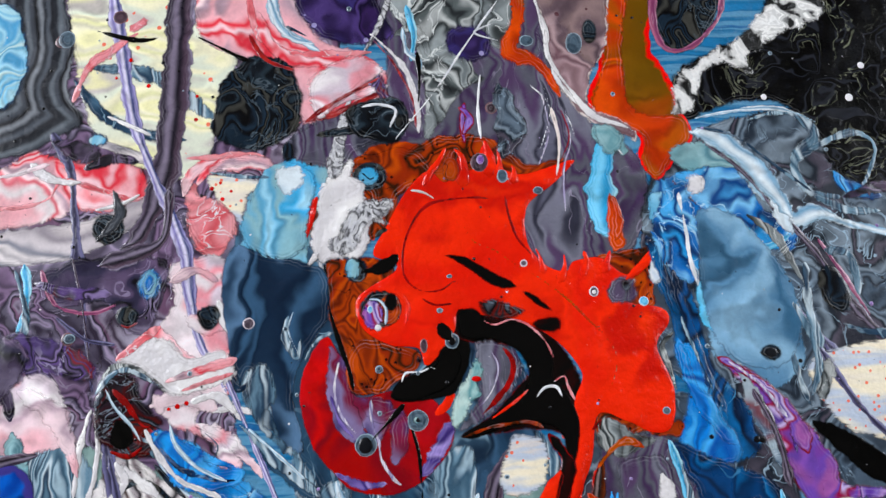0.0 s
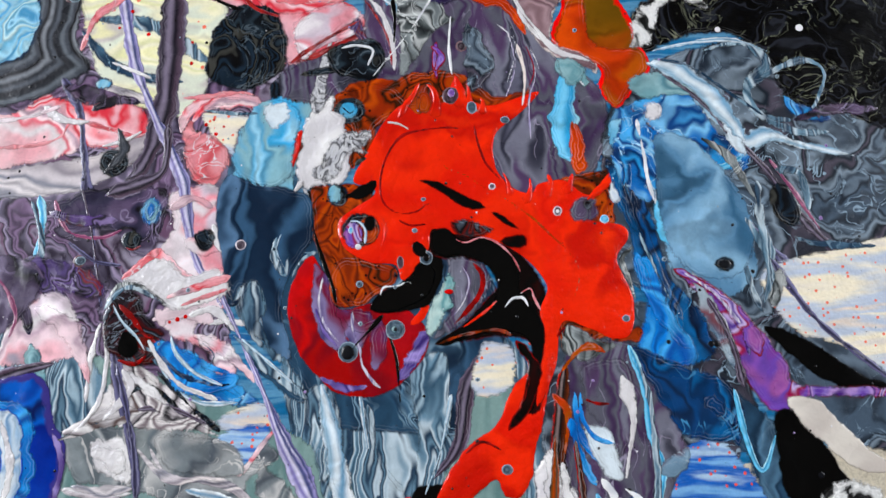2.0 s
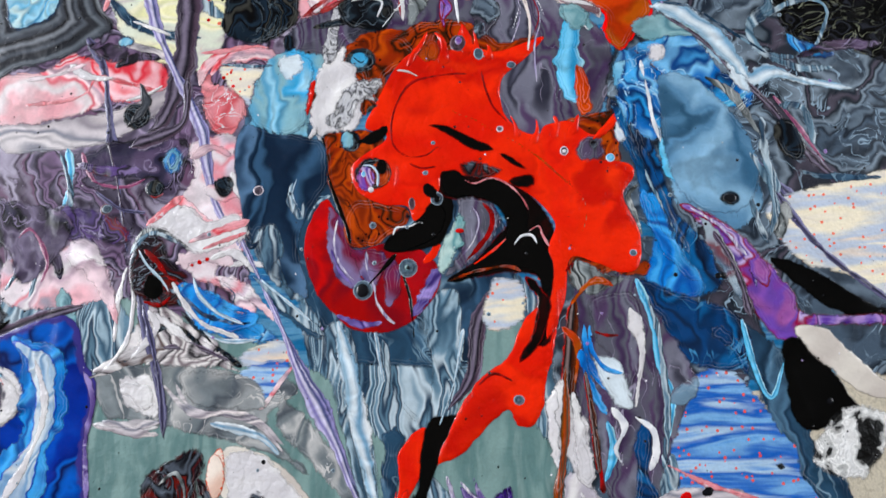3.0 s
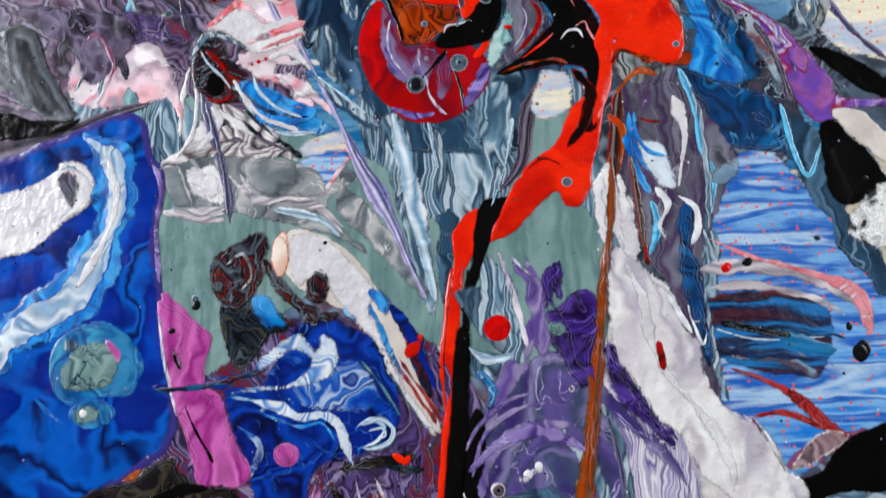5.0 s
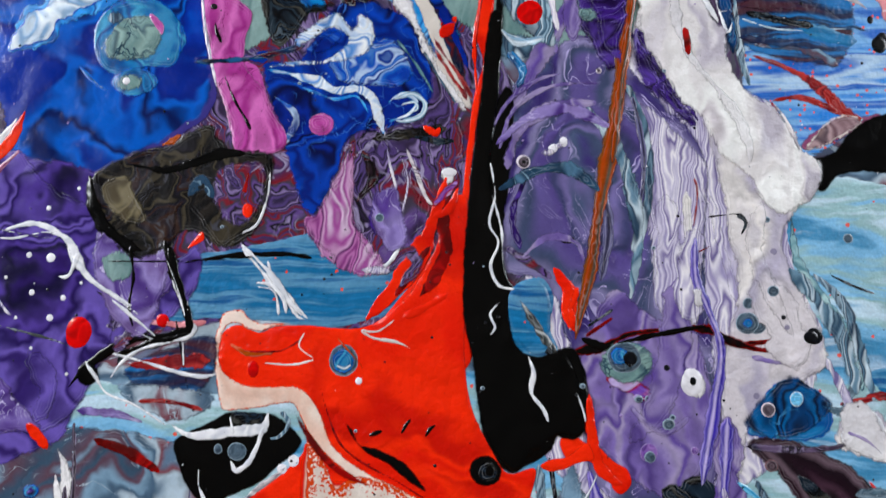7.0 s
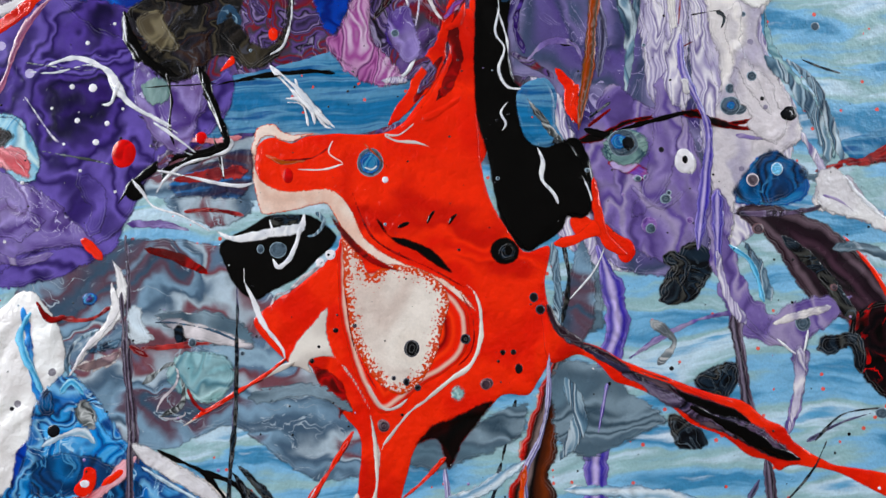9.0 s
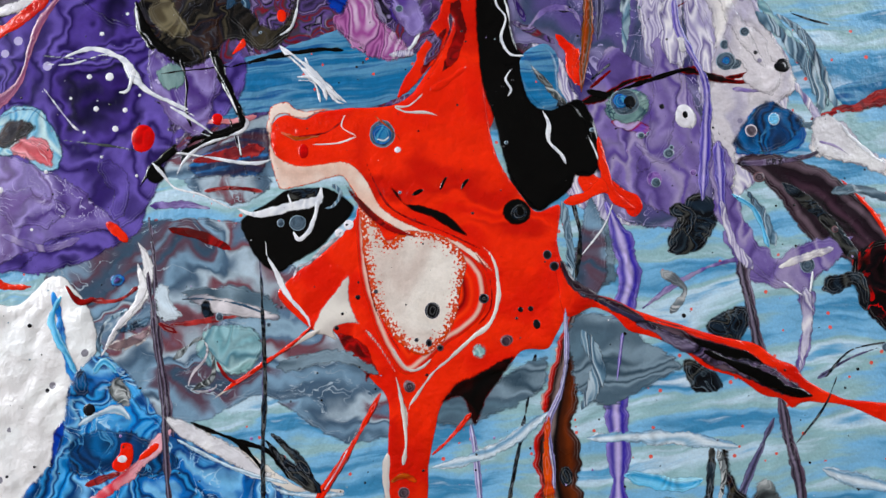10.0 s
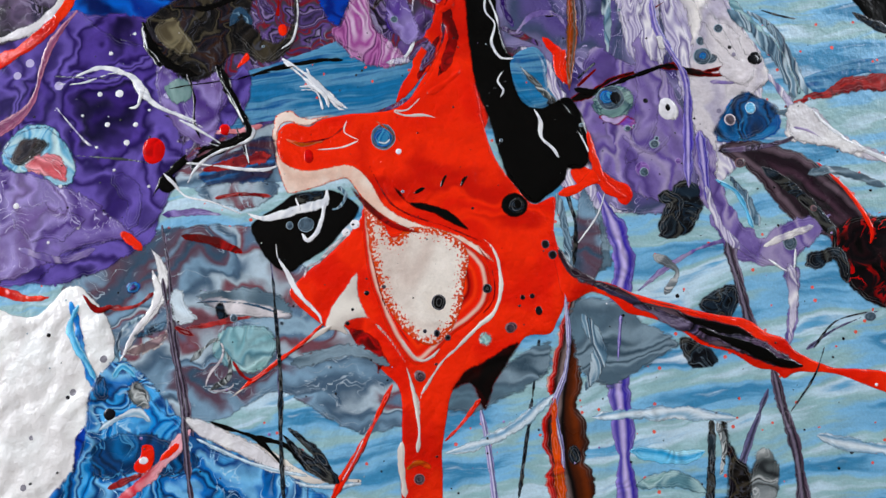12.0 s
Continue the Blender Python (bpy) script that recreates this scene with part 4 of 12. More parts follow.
pour("paint_pour", "pink", 0.12, "", [(-181.0, 228.0), (-161.0, 230.0), (-150.0, 238.0), (-137.0, 234.0), (-125.0, 236.0), (-110.0, 230.0), (-107.0, 219.0), (-114.0, 212.0), (-130.0, 214.0), (-147.0, 209.0), (-178.0, 205.0)])
pour("paint_pour", "grey_white", 0.12, "", [(-179.0, 206.0), (-159.0, 208.0), (-130.0, 212.0), (-110.0, 220.0), (-105.0, 218.0), (-116.0, 205.0), (-134.0, 196.0), (-158.0, 194.0), (-177.0, 195.0)])
pour("paint_pour", "pink_flat", 0.12, "", [(-95.0, 220.0), (-91.0, 226.0), (-87.0, 220.0), (-75.0, 210.0), (-78.0, 202.0), (-82.0, 197.0), (-89.0, 199.0), (-93.0, 207.0)])
pour("paint_pour", "speck_cream", 0.12, "", [(-87.0, 228.0), (-64.0, 226.0), (-72.0, 220.0), (-73.0, 209.0), (-79.0, 214.0), (-84.0, 219.0)])
run("paint_run", "pink", 0.25, "", [(-95.0, 220.0, 4.0), (-92.0, 229.0, 5.0), (-84.0, 232.0, 7.0), (-72.0, 233.0, 8.0), (-63.0, 231.0, 7.0)])
pour("paint_pour", "pink_pale", 0.12, "", [(-99.0, 195.0), (-80.0, 199.0), (-75.0, 185.0), (-74.0, 169.0), (-73.0, 151.0), (-86.0, 149.0), (-100.0, 157.0), (-113.0, 163.0), (-104.0, 171.0), (-97.0, 181.0)])
pour("paint_pour", "white", 0.12, "", [(-115.0, 162.0), (-101.0, 171.0), (-97.0, 165.0), (-87.0, 164.0), (-73.0, 166.0), (-75.0, 159.0), (-93.0, 159.0), (-100.0, 155.0)])
run("paint_run", "pink", 0.25, "", [(-111.0, 167.0, 3.0), (-101.0, 171.0, 4.0), (-89.0, 161.0, 4.0), (-74.0, 164.0, 5.0)])
run("paint_run", "pink_flat", 0.25, "", [(-101.0, 156.0, 2.0), (-91.0, 157.0, 5.0), (-77.0, 159.0, 5.0), (-73.0, 161.0, 2.0)])
pour("paint_pour", "slate_pale", 0.12, "", [(-171.0, 137.0), (-141.0, 135.0), (-128.0, 136.0), (-115.0, 116.0), (-121.0, 102.0), (-167.0, 102.0)])
pour("paint_pour", "pink_pale", 0.12, "", [(-172.0, 150.0), (-154.0, 152.0), (-143.0, 157.0), (-132.0, 152.0), (-127.0, 138.0), (-135.0, 131.0), (-170.0, 131.0)])
run("paint_run", "teal_pale", 0.25, "", [(-148.0, 137.0, 7.0), (-145.0, 122.0, 10.0), (-146.0, 107.0, 7.0)])
run("paint_run", "pink", 0.25, "", [(-142.0, 150.0, 2.0), (-136.0, 146.0, 4.0), (-130.0, 136.0, 3.0)])
pour("paint_pour", "grey_swirl", 0.15, "", [(-203.0, 319.0), (-151.0, 319.0), (-141.0, 292.0), (-137.0, 278.0), (-138.0, 262.0), (-132.0, 247.0), (-141.0, 241.0), (-154.0, 235.0), (-173.0, 230.0), (-193.0, 228.0)])
pour("paint_pour", "eye_blue", 0.17, "", [(-179.0, 291.0), (-163.0, 294.0), (-156.0, 282.0), (-154.0, 271.0), (-157.0, 258.0), (-165.0, 251.0), (-179.0, 251.0)])
run("paint_run", "plum_run", 0.25, "", [(-99.0, 311.0, 13.0), (-100.0, 283.0, 11.0), (-100.0, 265.0, 12.0), (-101.0, 241.0, 10.0), (-102.0, 228.0, 11.0), (-106.0, 215.0, 7.0), (-111.0, 205.0, 8.0), (-116.0, 201.0, 4.0)])
run("paint_run", "lavender", 0.25, "", [(-127.0, 306.0, 7.0), (-123.0, 287.0, 6.0), (-119.0, 269.0, 6.0), (-114.0, 247.0, 6.0), (-106.0, 228.0, 4.0), (-98.0, 211.0, 5.0), (-93.0, 199.0, 6.0), (-91.0, 185.0, 5.0), (-87.0, 169.0, 3.0), (-79.0, 155.0, 2.0), (-74.0, 147.0, 2.0)])
run("paint_run", "lav_dark", 0.25, "", [(-143.0, 243.0, 8.0), (-136.0, 230.0, 4.0), (-133.0, 213.0, 3.0), (-131.0, 199.0, 5.0), (-127.0, 177.0, 2.0), (-124.0, 159.0, 2.0), (-122.0, 150.0, 2.0)])
pour("paint_pour", "char", 0.35, "charcoal ball of swirled paint with a hairy edge", [(-75.0, 273.0), (-67.0, 274.0), (-57.0, 271.0), (-53.0, 259.0), (-54.0, 248.0), (-60.0, 240.0), (-70.0, 237.0), (-81.0, 239.0), (-87.0, 246.0), (-86.0, 254.0), (-82.0, 265.0)], creep=1.2)
run("paint_run", "black", 0.25, "glossy black poured paint", [(-94.0, 282.0, 0.3), (-84.0, 277.0, 1.0), (-74.0, 272.0, 3.0)])
cell("paint_cell", "char", -121.0, 208.0, 6.40, 6.00, label="")
pour("paint_pour", "plum_dark", 0.15, "", [(-142.0, 193.0), (-123.0, 199.0), (-99.0, 197.0), (-100.0, 183.0), (-105.0, 171.0), (-113.0, 173.0), (-121.0, 181.0), (-137.0, 180.0)])
cell("paint_cell", "blue", -105.0, 188.0, 4.40, 6.00, label="")
cell("paint_cell", "dot_black_ring", -113.0, 177.0, 3.40, 3.60, label="")
run("paint_run", "sky_run", 0.25, "", [(-149.0, 195.0, 4.0), (-147.0, 185.0, 3.0), (-148.0, 173.0, 3.0), (-151.0, 163.0, 2.0)])

# upper part, middle
pour("paint_pour", "purple_dot", 0.15, "", [(-60.0, 320.0), (-32.0, 321.0), (-25.0, 297.0), (-19.0, 283.0), (-27.0, 279.0), (-40.0, 279.0), (-51.0, 285.0), (-57.0, 295.0)])
pour("paint_pour", "grey_olive", 0.15, "", [(-21.0, 321.0), (21.0, 322.0), (26.0, 284.0), (22.0, 277.0), (14.0, 279.0), (11.0, 270.0), (15.0, 265.0), (7.0, 261.0), (3.0, 254.0), (-4.0, 243.0), (-9.0, 243.0), (-9.0, 261.0), (-14.0, 283.0), (-23.0, 295.0)])
cell("paint_cell", "purple_dot", 9.0, 280.0, 9.60, 8.40, -20, label="")
pour("paint_pour", "sky", 0.15, "", [(-64.0, 230.0), (-48.0, 237.0), (-41.0, 230.0), (-45.0, 219.0), (-49.0, 201.0), (-49.0, 189.0), (-65.0, 196.0), (-75.0, 199.0), (-71.0, 213.0), (-73.0, 220.0)])
pour("paint_pour", "greyplum", 0.12, "", [(-51.0, 248.0), (-31.0, 256.0), (-21.0, 254.0), (-14.0, 245.0), (-31.0, 237.0), (-39.0, 230.0), (-52.0, 232.0), (-60.0, 238.0)])
cells("paint_cell", "dot_dim", [(17.0, 254.0, 2.40), (21.0, 228.0, 2.40)])
cell("paint_cell", "char", -58.0, 237.0, 2.80, 4.40, label="")
run("paint_run", "sky_run", 0.25, "", [(61.0, 246.0, 7.0), (58.0, 232.0, 10.0), (57.0, 220.0, 12.0), (58.0, 209.0, 9.0), (61.0, 204.0, 2.0)])
pour("paint_pour", "teal_pale", 0.15, "", [(54.0, 247.0), (61.0, 249.0), (68.0, 241.0), (67.0, 235.0), (61.0, 237.0), (55.0, 241.0)])
run("paint_run", "white_net", 0.25, "", [(58.0, 243.0, 2.0), (62.0, 240.0, 2.0), (66.0, 236.0, 1.0)])
run("paint_run", "orange_flat", 0.25, "", [(60.0, 222.0, 2.0), (61.0, 211.0, 5.0), (62.0, 203.0, 6.0), (61.0, 200.0, 2.0)])
pour("paint_pour", "orange", 0.20, "", [(60.0, 322.0), (88.0, 322.0), (79.0, 284.0), (82.0, 273.0), (87.0, 264.0), (88.0, 255.0), (93.0, 244.0), (86.0, 234.0), (78.0, 226.0), (71.0, 234.0), (72.0, 243.0), (58.0, 250.0), (53.0, 257.0), (59.0, 279.0)], lip=2)
pour("paint_pour", "orange_flat", 0.15, "", [(60.0, 322.0), (73.0, 322.0), (69.0, 284.0), (69.0, 259.0), (77.0, 252.0), (89.0, 252.0), (92.0, 244.0), (85.0, 234.0), (78.0, 226.0), (72.0, 234.0), (73.0, 243.0), (59.0, 250.0), (55.0, 257.0), (60.0, 279.0)], creep=0.4)
pour("paint_pour", "pinkgrey", 0.20, "", [(34.0, 322.0), (61.0, 322.0), (63.0, 284.0), (56.0, 268.0), (55.0, 256.0), (68.0, 249.0), (73.0, 244.0), (69.0, 241.0), (56.0, 247.0), (46.0, 256.0), (40.0, 270.0), (37.0, 286.0)])
run("paint_run", "orange_flat", 0.25, "", [(26.0, 310.0, 11.0), (28.0, 291.0, 8.0), (25.0, 277.0, 9.0), (35.0, 272.0, 6.0), (43.0, 259.0, 2.0)])
run("paint_run", "white", 0.25, "", [(33.0, 305.0, 3.0), (38.0, 284.0, 1.0), (42.0, 266.0, 2.0), (52.0, 254.0, 2.0)])
cell("paint_cell", "char", 55.0, 285.0, 3.60, 5.60, label="")
cell("paint_cell", "dot_grey", 49.0, 280.0, 3.20, 4.40, label="")
cell("paint_cell", "dot_grey", 31.0, 281.0, 2.80, 2.40, label="")

# upper part, top right
pour("paint_pour", "flake", 0.32, "", [(85.0, 253.0), (87.0, 268.0), (101.0, 276.0), (117.0, 288.0), (132.0, 304.0), (144.0, 313.0), (149.0, 294.0), (134.0, 285.0), (116.0, 276.0), (118.0, 268.0), (102.0, 271.0), (94.0, 256.0)], creep=2.2)
pour("paint_pour", "char", 0.20, "", [(80.0, 308.0), (92.0, 313.0), (106.0, 303.0), (104.0, 289.0), (97.0, 279.0), (85.0, 277.0), (80.0, 287.0)])
run("paint_run", "pink_rim", 0.25, "", [(81.0, 303.0, 4.0), (80.0, 289.0, 4.0), (85.0, 278.0, 3.0), (96.0, 280.0, 3.0), (106.0, 292.0, 3.0), (108.0, 306.0, 3.0)])
cells("paint_cell", "dot_white", [(154.0, 259.0, 1.60), (160.0, 272.0, 1.40), (121.0, 259.0, 1.20)])

# blue side
pour("paint_pour", "blue", 0.15, "", [(81.0, 228.0), (106.0, 233.0), (118.0, 216.0), (129.0, 212.0), (128.0, 200.0), (115.0, 199.0), (99.0, 193.0), (89.0, 192.0), (84.0, 209.0), (75.0, 209.0), (75.0, 221.0)])
pour("paint_pour", "blue_grey", 0.15, "", [(90.0, 197.0), (111.0, 193.0), (125.0, 176.0), (128.0, 159.0), (114.0, 150.0), (96.0, 160.0), (90.0, 180.0)])
pour("paint_pour", "blue_deep", 0.15, "", [(74.0, 197.0), (84.0, 195.0), (91.0, 178.0), (95.0, 160.0), (104.0, 148.0), (109.0, 130.0), (98.0, 127.0), (89.0, 144.0), (82.0, 160.0), (79.0, 176.0)])
pour("paint_pour", "blue_bright", 0.17, "", [(79.0, 164.0), (88.0, 165.0), (94.0, 146.0), (103.0, 128.0), (94.0, 123.0), (80.0, 131.0), (84.0, 148.0)])
pour("paint_pour", "sky", 0.15, "", [(75.0, 221.0), (85.0, 222.0), (85.0, 209.0), (77.0, 205.0), (74.0, 212.0)])
run("paint_run", "white_net", 0.25, "", [(87.0, 217.0, 2.0), (88.0, 205.0, 3.0), (90.0, 194.0, 3.0), (91.0, 186.0, 1.0)])
run("paint_run", "white_blue", 0.25, "", [(93.0, 245.0, 3.0), (106.0, 238.0, 7.0), (118.0, 224.0, 10.0), (127.0, 212.0, 8.0), (137.0, 214.0, 7.0), (149.0, 210.0, 4.0), (170.0, 205.0, 4.0)])
run("paint_run", "slate_pale", 0.25, "", [(112.0, 249.0, 2.0), (129.0, 253.0, 3.0), (139.0, 244.0, 5.0), (130.0, 233.0, 5.0), (135.0, 222.0, 3.0), (146.0, 220.0, 5.0)])
pour("paint_pour", "teal_pale", 0.17, "", [(82.0, 236.0), (87.0, 241.0), (102.0, 242.0), (110.0, 232.0), (97.0, 230.0), (88.0, 229.0)])
run("paint_run", "plum_run", 0.25, "", [(92.0, 244.0, 2.0), (110.0, 230.0, 2.0), (122.0, 215.0, 3.0), (135.0, 200.0, 3.0), (146.0, 182.0, 4.0), (159.0, 167.0, 4.0), (184.0, 149.0, 4.0)])
run("paint_run", "lav_dark", 0.25, "", [(84.0, 226.0, 2.0), (98.0, 211.0, 2.0), (112.0, 198.0, 2.0), (132.0, 171.0, 3.0), (144.0, 159.0, 3.0), (162.0, 141.0, 2.0)])
cell("paint_cell", "char", 116.0, 163.0, 5.00, 4.40, label="")
cell("paint_cell", "char", 112.0, 185.0, 3.20, 4.00, label="")
cell("paint_cell", "char", 141.0, 186.0, 6.00, 9.20, 20, label="")
pour("paint_pour", "speck_cream", 0.15, "", [(130.0, 160.0), (156.0, 168.0), (191.0, 170.0), (184.0, 117.0), (158.0, 130.0), (141.0, 136.0), (132.0, 146.0)])
pour("paint_pour", "black", 0.15, "glossy black poured paint", [(128.0, 139.0), (143.0, 135.0), (163.0, 121.0), (183.0, 112.0), (154.0, 116.0), (140.0, 126.0)])
pour("paint_pour", "violet", 0.20, "", [(96.0, 161.0), (112.0, 155.0), (126.0, 140.0), (136.0, 126.0), (139.0, 119.0), (154.0, 117.0), (184.0, 117.0), (183.0, 112.0), (143.0, 112.0), (135.0, 107.0), (127.0, 109.0), (119.0, 122.0), (111.0, 144.0)])
run("paint_run", "black", 0.25, "glossy black poured paint", [(103.0, 150.0, 0.3), (111.0, 143.0, 1.0), (116.0, 135.0, 1.0)])
run("paint_run", "slate", 0.25, "", [(115.0, 115.0, 10.0), (124.0, 94.0, 15.0), (132.0, 73.0, 12.0), (142.0, 53.0, 11.0), (153.0, 36.0, 10.0)])
pour("paint_pour", "blue_deep", 0.15, "", [(77.0, 133.0), (94.0, 127.0), (113.0, 119.0), (118.0, 105.0), (111.0, 97.0), (94.0, 101.0), (83.0, 119.0)])
run("paint_run", "sky_run", 0.25, "", [(77.0, 133.0, 2.0), (82.0, 116.0, 3.0), (83.0, 100.0, 3.0), (87.0, 88.0, 3.0), (83.0, 71.0, 2.0)])
run("paint_run", "lav_dark", 0.25, "", [(133.0, 165.0, 4.0), (144.0, 147.0, 3.0), (157.0, 133.0, 3.0), (183.0, 111.0, 2.0)])
pour("paint_pour", "black", 0.20, "glossy black poured paint", [(129.0, 106.0), (140.0, 106.0), (151.0, 88.0), (161.0, 72.0), (143.0, 74.0), (131.0, 78.0)])
pour("paint_pour", "cream", 0.32, "", [(134.0, 111.0), (145.0, 112.0), (160.0, 97.0), (171.0, 87.0), (159.0, 86.0), (147.0, 94.0)])
pour("paint_pour", "flake", 0.20, "", [(135.0, 69.0), (150.0, 83.0), (166.0, 78.0), (156.0, 59.0), (141.0, 58.0)], creep=1.6)

# middle left
pour("paint_pour", "grey_swirl", 0.15, "", [(-214.0, 168.0), (-199.0, 164.0), (-183.0, 144.0), (-169.0, 128.0), (-178.0, 123.0), (-195.0, 133.0), (-213.0, 153.0)])
pour("paint_pour", "black", 0.15, "glossy black poured paint", [(-251.0, 133.0), (-202.0, 128.0), (-170.0, 125.0), (-182.0, 118.0), (-211.0, 117.0), (-250.0, 116.0)])
run("paint_run", "plum_run", 0.25, "", [(-230.0, 110.0, 15.0), (-201.0, 113.0, 13.0), (-173.0, 120.0, 9.0), (-154.0, 127.0, 5.0), (-136.0, 131.0, 3.0)])
pour("paint_pour", "white_brown", 0.12, "", [(-125.0, 107.0), (-118.0, 123.0), (-120.0, 137.0), (-117.0, 142.0), (-113.0, 130.0), (-104.0, 128.0), (-87.0, 116.0), (-79.0, 106.0), (-99.0, 110.0)])
pour("paint_pour", "grey_marble", 0.12, "", [(-133.0, 105.0), (-101.0, 108.0), (-76.0, 103.0), (-60.0, 101.0), (-54.0, 95.0), (-64.0, 83.0), (-49.0, 64.0), (-69.0, 73.0), (-90.0, 79.0), (-118.0, 85.0), (-129.0, 88.0)])
pour("paint_pour", "white", 0.15, "", [(-124.0, 102.0), (-113.0, 104.0), (-107.0, 99.0), (-108.0, 87.0), (-118.0, 90.0), (-122.0, 94.0)])
run("paint_run", "white", 0.25, "", [(-133.0, 85.0, 2.0), (-120.0, 83.0, 4.0), (-106.0, 83.0, 2.0)])
pour("paint_pour", "blue", 0.15, "", [(-100.0, 134.0), (-87.0, 135.0), (-78.0, 127.0), (-61.0, 115.0), (-78.0, 114.0), (-90.0, 119.0), (-97.0, 126.0)])
run("paint_run", "white_blue", 0.25, "", [(-101.0, 134.0, 2.0), (-94.0, 122.0, 2.0), (-83.0, 115.0, 2.0), (-66.0, 115.0, 1.0)])
pour("paint_pour", "speck_cream", 0.12, "", [(-79.0, 107.0), (-69.0, 113.0), (-58.0, 115.0), (-53.0, 106.0), (-67.0, 103.0)])
pour("paint_pour", "speck_blue", 0.12, "", [(-76.0, 104.0), (-57.0, 107.0), (-60.0, 97.0), (-70.0, 90.0)])
run("paint_run", "pink", 0.25, "", [(-74.0, 95.0, 1.0), (-68.0, 89.0, 2.0), (-60.0, 99.0, 2.0), (-55.0, 105.0, 2.0)])
run("paint_run", "slate", 0.25, "", [(-68.0, 138.0, 3.0), (-59.0, 126.0, 5.0), (-48.0, 118.0, 7.0), (-39.0, 114.0, 2.0)])
run("paint_run", "white", 0.25, "", [(-82.0, 144.0, 2.0), (-73.0, 145.0, 4.0), (-59.0, 141.0, 2.0), (-50.0, 131.0, 2.0)])
pour("paint_pour", "pink_pale", 0.15, "", [(-101.0, 146.0), (-94.0, 150.0), (-85.0, 147.0), (-85.0, 140.0), (-78.0, 140.0), (-69.0, 125.0), (-76.0, 123.0), (-82.0, 133.0), (-94.0, 138.0)])
pour("paint_pour", "char_red", 0.32, "", [(-119.0, 150.0), (-113.0, 157.0), (-106.0, 154.0), (-106.0, 144.0), (-100.0, 131.0), (-105.0, 128.0), (-114.0, 133.0), (-119.0, 141.0)], creep=0.4)
run("paint_run", "slate_pale", 0.25, "", [(-114.0, 152.0, 3.0), (-111.0, 143.0, 2.0), (-104.0, 135.0, 2.0), (-100.0, 129.0, 2.0)])
run("paint_run", "lav_dark", 0.25, "", [(-118.0, 142.0, 2.0), (-115.0, 128.0, 5.0), (-110.0, 108.0, 3.0), (-106.0, 92.0, 4.0), (-105.0, 80.0, 2.0)])
run("paint_run", "lavender", 0.25, "", [(-81.0, 164.0, 4.0), (-73.0, 147.0, 2.0), (-66.0, 132.0, 2.0), (-57.0, 112.0, 3.0), (-51.0, 100.0, 5.0), (-46.0, 92.0, 6.0), (-40.0, 77.0, 6.0), (-35.0, 63.0, 4.0), (-26.0, 45.0, 3.0)])
pour("paint_pour", "slate_pale", 0.15, "", [(-45.0, 115.0), (-36.0, 122.0), (-31.0, 111.0), (-29.0, 92.0), (-24.0, 70.0), (-23.0, 39.0), (-28.0, 42.0), (-35.0, 70.0), (-41.0, 95.0)])
run("paint_run", "white_blue", 0.25, "", [(-36.0, 118.0, 3.0), (-34.0, 100.0, 3.0), (-30.0, 77.0, 3.0), (-25.0, 50.0, 3.0)])
run("paint_run", "white_blue", 0.25, "", [(-25.0, 127.0, 2.0), (-22.0, 104.0, 2.0), (-19.0, 85.0, 3.0), (-21.0, 97.0, 2.0)])
pour("paint_pour", "slate_pale", 0.15, "", [(-6.0, 126.0), (8.0, 132.0), (10.0, 111.0), (5.0, 84.0), (-6.0, 78.0), (-3.0, 103.0)])
run("paint_run", "plum_run", 0.25, "", [(25.0, 134.0, 3.0), (16.0, 119.0, 6.0), (13.0, 99.0, 5.0), (3.0, 86.0, 2.0)])
run("paint_run", "slate", 0.25, "", [(-17.0, 80.0, 9.0), (-19.0, 58.0, 7.0), (-19.0, 41.0, 4.0)])
run("paint_run", "slate_pale", 0.25, "", [(-9.0, 62.0, 4.0), (-1.0, 53.0, 13.0), (3.0, 35.0, 13.0), (5.0, 22.0, 6.0)])

# middle right
pour("paint_pour", "speck_cream", 0.12, "", [(21.0, 134.0), (28.0, 136.0), (34.0, 132.0), (33.0, 117.0), (18.0, 116.0)])
run("paint_run", "brown_run", 0.25, "", [(53.0, 127.0, 4.0), (50.0, 104.0, 7.0), (47.0, 82.0, 6.0), (45.0, 66.0, 4.0)])
run("paint_run", "orange_flat", 0.25, "", [(47.0, 116.0, 2.0), (53.0, 109.0, 3.0), (51.0, 93.0, 2.0)])
run("paint_run", "blue_bright", 0.25, "", [(56.0, 116.0, 2.0), (57.0, 102.0, 4.0), (65.0, 89.0, 2.0)])
run("paint_run", "slate_pale", 0.25, "", [(85.0, 67.0, 6.0), (82.0, 49.0, 8.0), (83.0, 32.0, 7.0), (82.0, 15.0, 4.0), (85.0, 3.0, 2.0)])
run("paint_run", "blue_deep", 0.25, "", [(76.0, 80.0, 8.0), (74.0, 63.0, 7.0), (76.0, 41.0, 8.0), (79.0, 16.0, 4.0)])
run("paint_run", "grey_white", 0.25, "", [(79.0, 52.0, 6.0), (98.0, 53.0, 7.0), (117.0, 49.0, 6.0), (131.0, 41.0, 5.0), (140.0, 34.0, 5.0)])
run("paint_run", "pink_flat", 0.25, "", [(83.0, 64.0, 1.0), (97.0, 57.0, 3.0), (117.0, 50.0, 2.0), (137.0, 41.0, 6.0), (139.0, 26.0, 4.0)])
pour("paint_pour", "navy_brush", 0.12, "", [(81.0, 42.0), (112.0, 43.0), (126.0, 33.0), (121.0, 12.0), (109.0, 10.0), (82.0, 19.0)])
